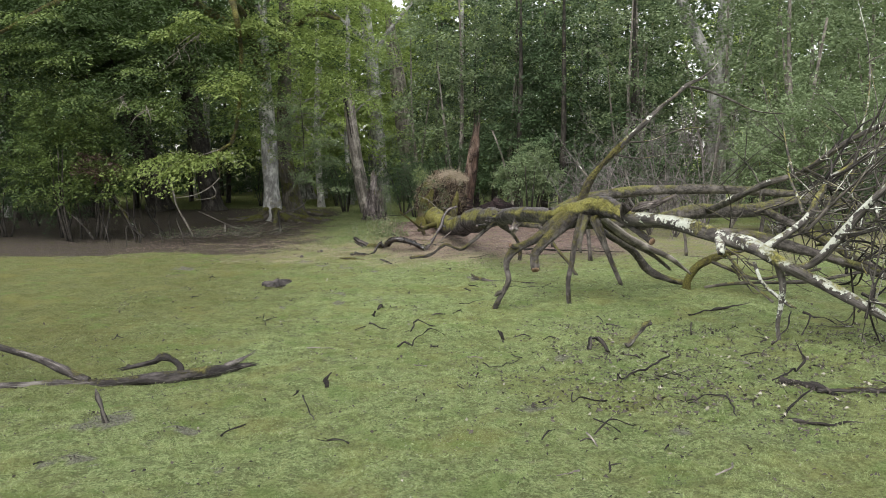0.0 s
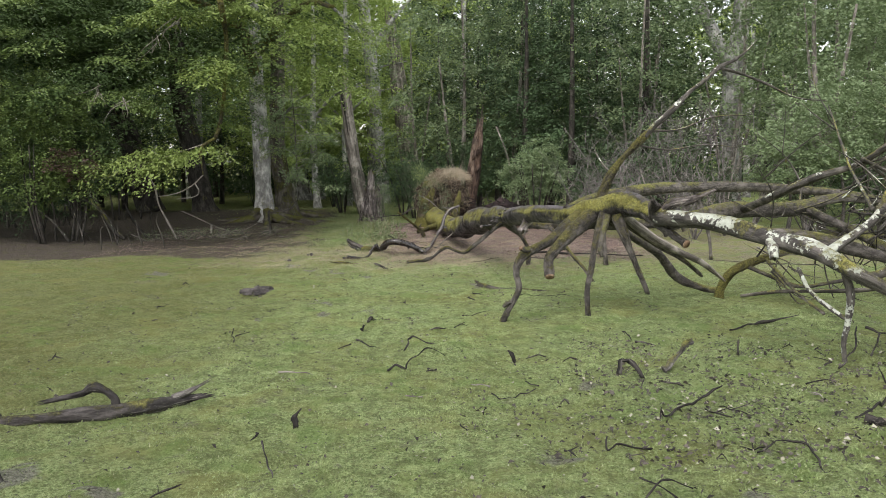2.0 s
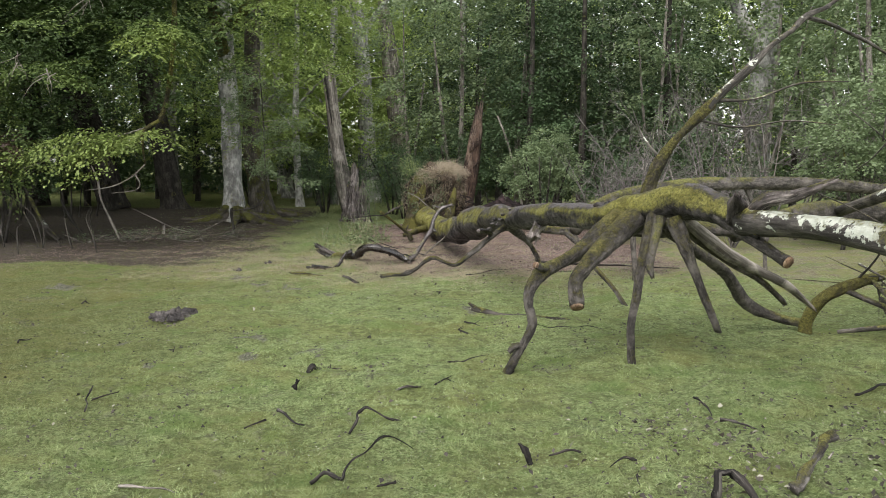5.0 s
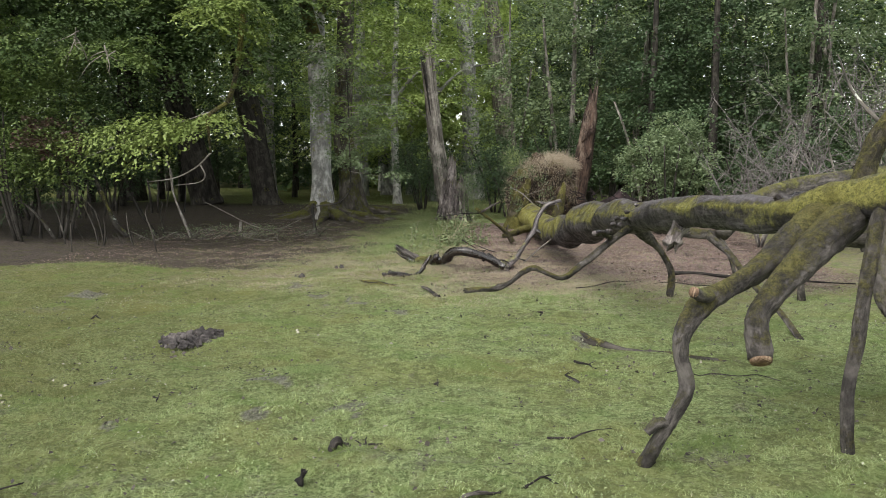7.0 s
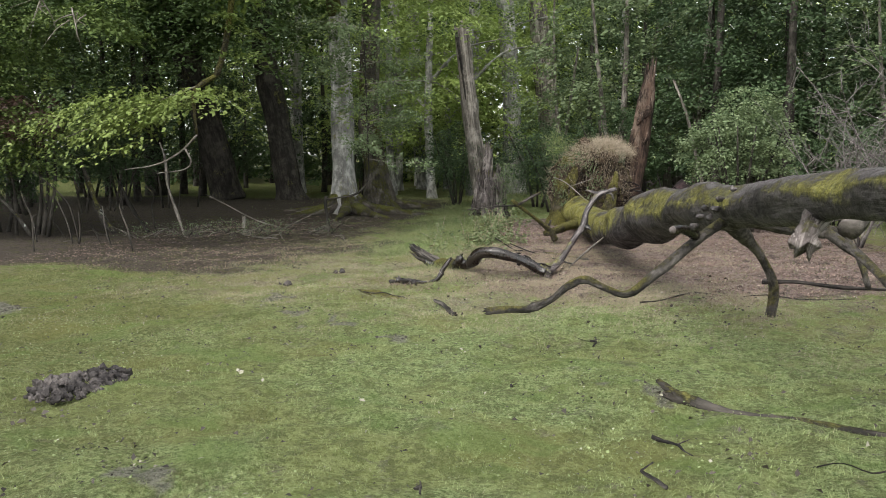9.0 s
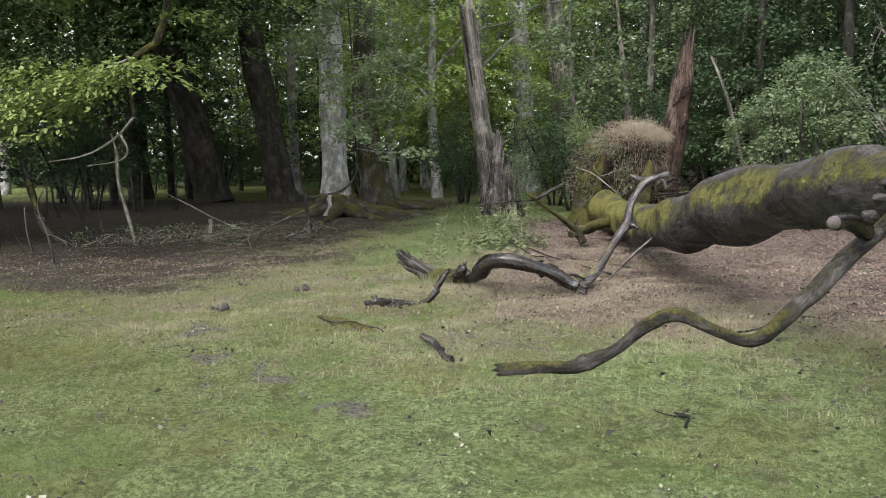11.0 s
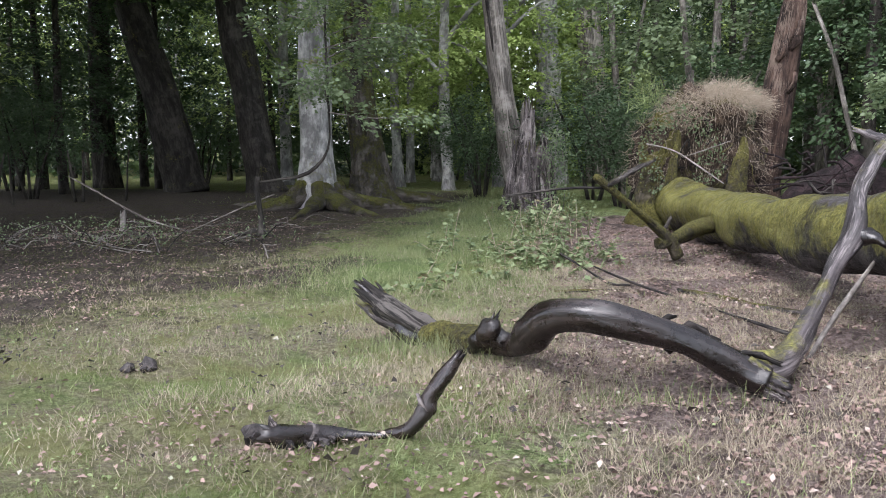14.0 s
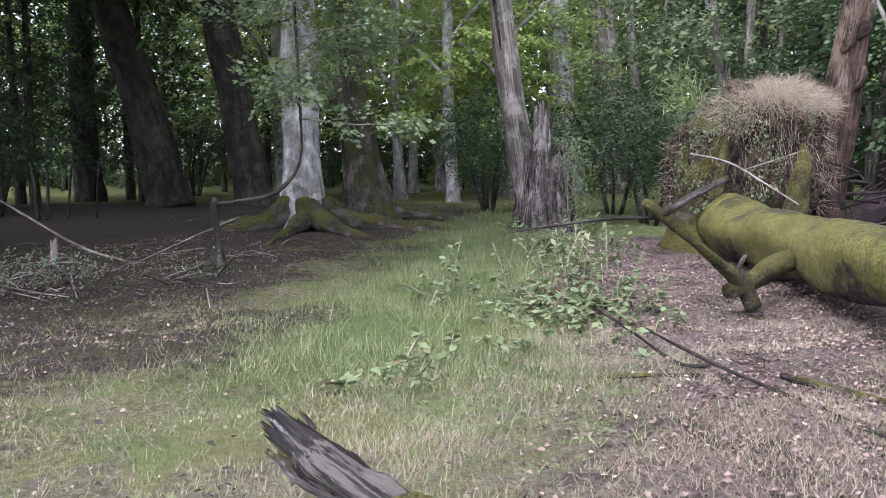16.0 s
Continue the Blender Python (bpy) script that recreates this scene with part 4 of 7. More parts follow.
    fuzz = leaves(np.array((-0.38, 32.9, 0.98)) + p * (0.95, 0.66, 1.02), p * (0.6, 0.8, 0.3) + rng.normal(0, 0.6, (n, 3)) - (0, 0, 0.35), rng.normal(0, 1, (n, 3)), rng.uniform(0.08, 0.28, n), 0.004)
    tagged(part("fuzz", under(t, fuzz), M_DRY, t, "dead grass and fine roots on the earth", smooth=False), kind="stuff")
    n = 320
    hang = np.stack([rng.normal(-0.2, 0.35, n), rng.uniform(32.35, 32.6, n), rng.uniform(0.8, 1.7, n)], axis=1)
    tagged(part("rootlet_fringe", under(t, leaves(hang, np.stack([rng.normal(0, 0.25, n), rng.normal(-0.1, 0.2, n), np.full(n, -1.0)], axis=1), rng.normal(0, 1, (n, 3)), rng.uniform(0.1, 0.4, n), 0.003)), M_DRY, t, "thin hanging rootlets", smooth=False), kind="stuff")
    at = np.stack([rng.normal(-1.1, 0.12, n), rng.normal(32.6, 0.15, n), rng.normal(1.85, 0.15, n)], axis=1)
    part("grass_tuft", under(t, leaves(at, np.stack([rng.normal(-0.3, 0.6, n), rng.normal(-0.4, 0.5, n), rng.normal(0.1, 0.6, n)], axis=1), rng.normal(0, 1, (n, 3)), rng.uniform(0.1, 0.3, n), 0.01)), M_GRASS, t, "green grass tuft")
    n = 800
    a = rng.uniform(0, 2 * math.pi, n)
    at = np.stack([-0.65 + 0.6 * np.cos(a) * rng.uniform(0.4, 1.05, n), rng.uniform(32.1, 32.5, n), 1.0 + 0.75 * np.sin(a) * rng.uniform(0.5, 1, n)], axis=1)
    part("creeper", under(t, leaves(at, rng.normal(0, 1, (n, 3)), rng.normal(0, 1, (n, 3)), rng.uniform(0.025, 0.06, n), 0.03)), M_SALLOW, t)
    return t


# ---- standing dead wood ----
def snag(name, rows, mat, label, seed, jag=0.5, sides=18, flutes=0.08):
    t = thing(name, on(rows[0][0], rows[0][1]), label, "dead tree" if name != "stump" else "stump")
    part("trunk", under(t, tube(rows, sides, 6, 0.05, seed, jag, flutes, 6)), mat, t)
    return t


def dead_wood():
    s = snag("leaning_snag", [(-3.85, 39.5, -0.1, 0.36), (-3.98, 39.5, 0.5, 0.31), (-4.1, 39.6, 1.0, 0.28), (-4.36, 39.8, 2.4, 0.26), (-4.62, 40, 4.3, 0.25), (-4.8, 40, 5.8, 0.21)], M_SNAG, "leaning barkless dead trunk, grey and split", 3, 0.5)
    part("split", under(s, tube([(-4.4, 39.57, 2.4, 0.02), (-4.66, 39.76, 4.0, 0.04), (-4.88, 39.8, 5.5, 0.06)], 8, 5, 0.1, 4, 0.2)), M_STICK, s, "dark open crack")
    s = snag("stump", [(-3.08, 35.0, -0.1, 0.52), (-3.08, 35.0, 0.2, 0.44), (-3.06, 35.0, 0.6, 0.39), (-3.05, 35.0, 0.95, 0.33), (-3.05, 35.0, 1.1, 0.27)], M_STUMP, "tall splintered stump beside the dead trunk", 5, 0.4, 32, 0.16)
    part("spike", under(s, tube([(-3.15, 34.9, 0.7, 0.2), (-3.14, 34.88, 1.15, 0.16), (-3.12, 34.86, 1.5, 0.13), (-3.1, 34.85, 1.75, 0.1)], 18, 6, 0.1, 51, 0.35, 0.18, 5)), M_STUMP, s, "pale jagged spike of split wood")
    srng = np.random.default_rng(52)
    for i in range(26):
        q = srng.uniform(-3.3, 0.2)
        dx, dy, hh, r = 0.4 * math.cos(q), 0.4 * math.sin(q), srng.uniform(0.35, 1.3), srng.uniform(0.025, 0.06)
        part("splinter", under(s, tube([(-3.08 + dx * 1.1, 35.0 + dy * 1.1, -0.05 + srng.uniform(0, 0.3), r * 1.4), (-3.07 + dx, 35.0 + dy, hh * 0.6, r), (-3.06 + dx * srng.uniform(0.8, 1.05), 35.0 + dy * 0.9, hh, r * 0.3)], 6, 4, 0.25, 30 + i, 0.12)), M_STUMP, s)
    for i, (dx, dz) in enumerate([(-0.1, 1.95), (0.0, 2.02), (-0.04, 1.85), (0.06, 1.8), (0.1, 1.6)]):
        part("splinter", under(s, tube([(-3.12 + dx * 0.8, 34.82, 1.2, 0.05), (-3.1 + dx, 34.82, dz - 0.2, 0.03), (-3.09 + dx, 34.82, dz, 0.006)], 6, 4, 0.2, 80 + i)), M_SNAG, s)
    iv = thing("ivy_shoots", on(-2.75, 34.6), "pale grey-green shoots climbing beside the stump", "climber")
    n = 800
    at = np.stack([srng.normal(-2.55, 0.15, n), srng.normal(34.55, 0.12, n), 0.1 + 1.35 * srng.uniform(0, 1, n) ** 0.8], axis=1)
    part("foliage", under(iv, leaves(at, srng.normal(0, 1, (n, 3)), np.array((0, -0.6, 0.6)) + srng.normal(0, 0.5, (n, 3)), srng.uniform(0.03, 0.065, n), 0.03)), M_SALLOW, iv, smooth=False)
    for i in range(6):
        x = -2.7 + srng.normal(0, 0.12)
        part("stem", under(iv, tube([(x, 34.6, -0.03, 0.008), (x + srng.normal(0, 0.05), 34.58, 0.7, 0.007), (x + srng.normal(0, 0.1), 34.55, 1.4, 0.003)], 5, 3, 0.1, 90 + i)), M_TWIG, iv)
    s = snag("red_snag", [(0.5, 33.2, -0.1, 0.36), (0.55, 33.2, 0.5, 0.28), (0.64, 33.2, 1.1, 0.24), (0.78, 33.2, 2.1, 0.22), (0.9, 33.2, 2.9, 0.19), (0.95, 33.2, 3.4, 0.12)], M_RED, "broken trunk of crumbling red-brown wood", 6, 0.6, 18, 0.1)
    for i, (dx, dz) in enumerate([(0.22, 2.5), (0.24, 2.62), (0.05, 2.35), (-0.1, 1.5), (0.2, 1.9)]):
        part("wood_shard", under(s, tube([(0.72 + dx - 0.08, 33.03, dz, 0.04), (0.72 + dx, 33.0, dz + 0.1, 0.06), (0.72 + dx + 0.02, 33.02, dz + 0.28, 0.03)], 6, 2, 0.2, 70 + i)), M_RED, s)
    s = snag("far_snag", [(-2.5, 52, -0.1, 0.6), (-2.8, 52, 3.0, 0.5), (-3.19, 52, 6.4, 0.45), (-3.49, 52, 8.7, 0.38), (-3.7, 52, 10.5, 0.26)], M_SNAG, "pale split dead trunk behind the leaning one", 9, 0.9)
    s = snag("thin_dead_trunk", [(2.62, 36, -0.1, 0.065), (2.5, 36, 0.9, 0.05), (2.3, 36, 1.7, 0.046), (2.05, 36, 2.7, 0.04), (1.7, 36, 3.6, 0.03)], M_SNAG, "thin leaning grey trunk beside the red one", 10, 0.1, 10, 0.0)
    # heap of peat and bared roots at the foot of the red trunk
    t = thing("peat_mound", on(1.6, 32.6), "dark mound of peat with bare roots", "soil mound")
    rng = np.random.default_rng(3)
    v = []
    for i in range(13):
        for j in range(22):
            r, a = i / 12, 2 * math.pi * j / 22
            x, y = 1.75 + 1.45 * r * math.cos(a), 32.9 + 0.7 * r * math.sin(a)
            v.append((x, y, -0.05 + 0.98 * (1 - r ** 1.8) * (1 + 0.3 * noise.noise((x * 2, y * 2, 0))) + 0.10 * noise.noise((x * 6, y * 6, 1)) + 0.07 * noise.noise((x * 14, y * 14, 2))))
    part("earth", under(t, (v, [[i * 22 + j, (i + 1) * 22 + j, (i + 1) * 22 + (j + 1) % 22, i * 22 + (j + 1) % 22] for i in range(12) for j in range(22)])), M_PLUM, t)
    for i in range(34):
        c = np.array((rng.uniform(0.6, 2.3), rng.uniform(32.1, 32.5), rng.uniform(0.4, 1.0)))
        d = np.array((rng.normal(0.1, 0.5), rng.normal(-0.2, 0.2), rng.normal(-0.1, 0.35)))
        part("root", under(t, tube([(*(c + d * u + rng.normal(0, 0.05, 3)), 0.018 * (1.15 - u)) for u in (0, 0.35, 0.7, 1)], 6, 3, 0.15, 700 + i)), (M_STICK, M_PLUM)[i % 2], t)


# ---- loose wood on the turf ----
def loose(name, pieces, label, category, mat=M_STICK, sides=8, group="", jag=0.02, seed=0, rough=0.1, flutes=0.0, steps=6):
    """A loose piece: its first row is the stem, the others its side branches."""
    if group.startswith(("sticks", "twigs")):
        bend = np.random.default_rng(seed + 7)
        kinked = []
        for rows in pieces:
            out = [rows[0]]
            for p, q in zip(rows, rows[1:]):
                p, q = np.array(p), np.array(q)
                ln = np.linalg.norm(q[:3] - p[:3])
                for u in ((0.5,) if ln < 0.25 else (0.33, 0.66)):
                    m = p + (q - p) * u
                    m[:3] += bend.normal(0, 0.04, 3) * min(ln, 0.4)
                    m[2] = max(m[2], 0.012)
                    m[3] *= bend.uniform(0.5, 1.05)
                    out.append(tuple(m))
                out.append(tuple(q * (1, 1, 1, 0.75)))
            kinked.append(out)
        pieces = kinked
    x, y, z = pieces[0][0][:3]
    t = thing(name, on(x, y), label, category, group)
    for i, rows in enumerate(pieces):
        part("stem" if i == 0 else "side_branch", under(t, tube(rows, sides, steps if sides > 8 else 3, rough if sides > 8 else 0.2, seed + i, jag, flutes, 7)), mat, t)
    return t


def loose_wood():
    t = loose("curved_log", [
        [(-0.65, 23.78, 0.06, 0.065), (-0.75, 23.8, 0.10, 0.068), (-1.0, 23.8, 0.22, 0.064), (-1.32, 23.78, 0.30, 0.072), (-1.54, 23.87, 0.28, 0.076), (-1.66, 23.98, 0.16, 0.08), (-1.74, 24.06, 0.10, 0.055), (-1.9, 24.18, 0.07, 0.062), (-2.1, 24.28, 0.04, 0.058), (-2.3, 24.34, 0.06, 0.06), (-2.4, 24.36, 0.11, 0.055), (-2.45, 24.37, 0.15, 0.045)]],
        "curved barkless dead log, dark and polished, its end rising", "log", M_LOG, 30, jag=0.1, seed=20, rough=0.045, flutes=0.035, steps=10)
    part("curled_branch", under(t, tube([(-0.80, 23.82, 0.10, 0.05), (-0.62, 23.9, 0.10, 0.065), (-0.52, 24.0, 0.15, 0.05), (-0.45, 24.1, 0.24, 0.042), (-0.36, 24.22, 0.38, 0.04), (-0.29, 24.32, 0.495, 0.042), (-0.2, 24.42, 0.63, 0.055), (-0.165, 24.52, 0.81, 0.036), (-0.12, 24.57, 0.9, 0.038), (-0.065, 24.62, 0.99, 0.034), (0.02, 24.71, 1.06, 0.042), (0.1, 24.76, 1.085, 0.03), (0.21, 24.82, 1.12, 0.03)], 20, 8, 0.07, 21, 0.06, 0.05, 5)), M_CURL, t, "grey curled branch with a broken hooked end")
    for i, rows in enumerate([
            [(0.01, 24.71, 1.06, 0.026), (-0.07, 24.68, 1.08, 0.02), (-0.16, 24.66, 1.11, 0.01)],
            [(0.1, 24.77, 1.08, 0.024), (0.17, 24.8, 1.05, 0.02), (0.19, 24.81, 0.99, 0.01)],
            [(-0.2, 24.42, 0.62, 0.045), (-0.13, 24.36, 0.61, 0.035), (-0.09, 24.33, 0.58, 0.015)]]):
        part("stub", under(t, tube(rows, 10, 5, 0.14, 2520 + i, 0.05)), (M_CURL, M_TWIG, M_LOG)[i], t)
    for i, rows in enumerate([
            [(-1.98, 24.17, 0.05, 0.04), (-1.92, 24.13, 0.1, 0.055), (-1.85, 24.09, 0.13, 0.055), (-1.78, 24.06, 0.11, 0.035)],
            [(-1.87, 24.09, 0.12, 0.04), (-1.86, 24.075, 0.18, 0.034), (-1.84, 24.07, 0.22, 0.02)]]):
        part("knot", under(t, tube(rows, 14, 6, 0.14, 2530 + i, 0.06, 0.12, 3)), M_LOG, t, "lumpy dark knot")
    for i, rows in enumerate([
            [(-2.36, 24.36, 0.13, 0.035), (-2.5, 24.36, 0.22, 0.03), (-2.62, 24.37, 0.32, 0.018)],
            [(-2.36, 24.39, 0.14, 0.035), (-2.48, 24.41, 0.22, 0.026), (-2.57, 24.43, 0.28, 0.012)],
            [(-2.36, 24.35, 0.09, 0.04), (-2.5, 24.35, 0.14, 0.032), (-2.6, 24.36, 0.2, 0.014)]]):
        part("splinter", under(t, tube(rows, 12, 6, 0.05, 2500 + i, 0.05, 0.2, 3)), (M_LOG, M_GREYLOG, M_GREYLOG)[i], t, "torn grey wood")
    part("torn_end", under(t, tube([(-2.2, 24.33, 0.06, 0.055), (-2.32, 24.35, 0.11, 0.068), (-2.44, 24.36, 0.18, 0.068), (-2.54, 24.37, 0.25, 0.045)], 26, 6, 0.12, 2569, 0.13, 0.2, 5)), M_STICK, t, "broad torn end of grey split wood")
    part("moss_sleeve", under(t, tube([(-2.3, 24.33, 0.07, 0.03), (-2.2, 24.31, 0.065, 0.068), (-2.08, 24.26, 0.07, 0.074), (-1.95, 24.2, 0.085, 0.07), (-1.86, 24.15, 0.09, 0.03)], 18, 6, 0.1, 2568)), M_ROOTMOSS, t, "moss and grass grown over the log")
    part("knot", under(t, tube([(-1.9, 24.1, 0.1, 0.03), (-1.87, 24.07, 0.15, 0.05), (-1.84, 24.04, 0.19, 0.046), (-1.83, 24.03, 0.22, 0.02)], 16, 6, 0.1, 2567)), M_LOG, t, "round polished knot")
    torn = np.random.default_rng(2570)
    for i in range(9):
        o = np.array((-2.42, 24.37, 0.13)) + torn.normal(0, 0.022, 3)
        d = np.array((-0.75, torn.normal(0, 0.15), torn.uniform(0.35, 0.95))) * torn.uniform(0.1, 0.22)
        part("splinter", under(t, tube([(*o, 0.016), (*(o + d * 0.6), 0.011), (*(o + d), 0.003)], 6, 4, 0.25, 2571 + i)), (M_GREYLOG, M_LOG)[i % 2], t)
    for i in range(9):
        q = 2 * math.pi * i / 9
        u, w = 0.055 * math.cos(q), 0.055 * math.sin(q)
        part("splinter", under(t, tube([(-0.73 + u * 0.5, 23.8 - u * 0.6, 0.09 + w, 0.022), (-0.65 + u * 0.5, 23.77 - u * 0.6, 0.05 + w * 0.9, 0.018), (-0.61 + 0.012 * (i % 4) + u * 0.5, 23.74 - u * 0.6, 0.03 + w * 0.8, 0.008)], 6, 4, 0.25, 2550 + i, 0.02)), M_CURL if w > 0 else M_STUMP, t)
    for i, rows in enumerate([[(-1.05, 24.0, 0.12, 0.02), (-0.97, 24.0, 0.22, 0.03), (-0.9, 24.0, 0.2, 0.03), (-0.8, 24.0, 0.1, 0.02)], [(-1.08, 23.98, 0.2, 0.02), (-1.05, 23.98, 0.27, 0.018), (-1.02, 23.98, 0.28, 0.008)], [(-0.85, 23.84, 0.16, 0.01), (-0.7, 23.84, 0.16, 0.016), (-0.6, 23.82, 0.13, 0.01)]]):
        part("bark_flap", under(t, tube(rows, 7, 4, 0.3, 28 + i, 0.03)), M_STICK, t)
    t = loose("forked_log", [
        [(-2.03, 22.93, 0.01, 0.022), (-1.94, 22.92, 0.045, 0.026), (-1.885, 22.93, 0.11, 0.03), (-1.87, 22.94, 0.16, 0.025), (-1.815, 22.96, 0.24, 0.027), (-1.775, 22.97, 0.30, 0.018)],
        [(-2.0, 22.93, 0.01, 0.02), (-2.12, 22.92, 0.01, 0.02), (-2.24, 22.88, 0.02, 0.03), (-2.34, 22.8, 0.03, 0.036), (-2.4, 22.75, 0.05, 0.03)]], "short forked piece of dead wood among fallen leaves", "branch", M_LOG, 14, seed=40, jag=0.04, rough=0.09, flutes=0.05)
    for i, (x, y, z, ln) in enumerate([(-2.36, 22.78, 0.06, 0.05), (-1.88, 22.92, 0.14, 0.04)]):
        part("splinter", under(t, tube([(x, y, z - 0.02, 0.02), (x - ln * 0.4, y - 0.01, z + ln * 0.4, 0.012), (x - ln * 0.7, y, z + ln * 0.9, 0.004)], 6, 3, 0.3, 2560 + i)), M_STUMP, t)
    t = loose("fallen_log", [
        [(-5.6, 10.2, 0.0, 0.045), (-4.7, 10.38, 0.01, 0.05), (-4.29, 10.43, 0.015, 0.052), (-4.0, 10.42, 0.02, 0.058), (-3.8, 10.42, 0.025, 0.05), (-3.37, 10.53, 0.03, 0.058), (-3.1, 10.6, 0.035, 0.066), (-2.85, 10.68, 0.04, 0.07), (-2.6, 10.8, 0.05, 0.066), (-2.4, 10.93, 0.06, 0.05), (-2.2, 11.08, 0.07, 0.026)],
        [(-3.78, 10.44, 0.05, 0.045), (-3.95, 10.46, 0.12, 0.047), (-4.15, 10.5, 0.2, 0.045), (-4.35, 10.54, 0.27, 0.042), (-4.6, 10.6, 0.33, 0.038), (-5.3, 10.7, 0.5, 0.03)],
        [(-2.86, 10.72, 0.07, 0.04), (-2.88, 10.73, 0.15, 0.033), (-2.97, 10.74, 0.22, 0.032), (-3.07, 10.74, 0.25, 0.04), (-3.16, 10.73, 0.2, 0.026), (-3.28, 10.72, 0.17, 0.028), (-3.46, 10.72, 0.13, 0.02)],
        [(-2.42, 10.92, 0.09, 0.04), (-2.3, 11.0, 0.13, 0.03), (-2.2, 11.08, 0.18, 0.01)]], "rotting grey log with a bent side branch on the turf", "log", M_GREYLOG, 20, jag=0.16, seed=50, rough=0.1, flutes=0.06)
    loose("half_buried_log", [[(0.54, 18.36, 0.02, 0.015), (0.62, 18.3, 0.03, 0.035), (0.74, 18.24, 0.008, 0.033), (0.95, 18.15, -0.018, 0.03), (1.2, 18.05, -0.02, 0.035), (1.4, 17.98, -0.004, 0.034), (1.6, 17.95, -0.02, 0.03), (1.8, 17.85, -0.04, 0.03)], [(0.62, 18.3, 0.05, 0.03), (0.52, 18.4, 0.1, 0.02)]], "half-buried rotten log sunk in the grass", "log", M_DARKBARK, 12, seed=60, rough=0.16)
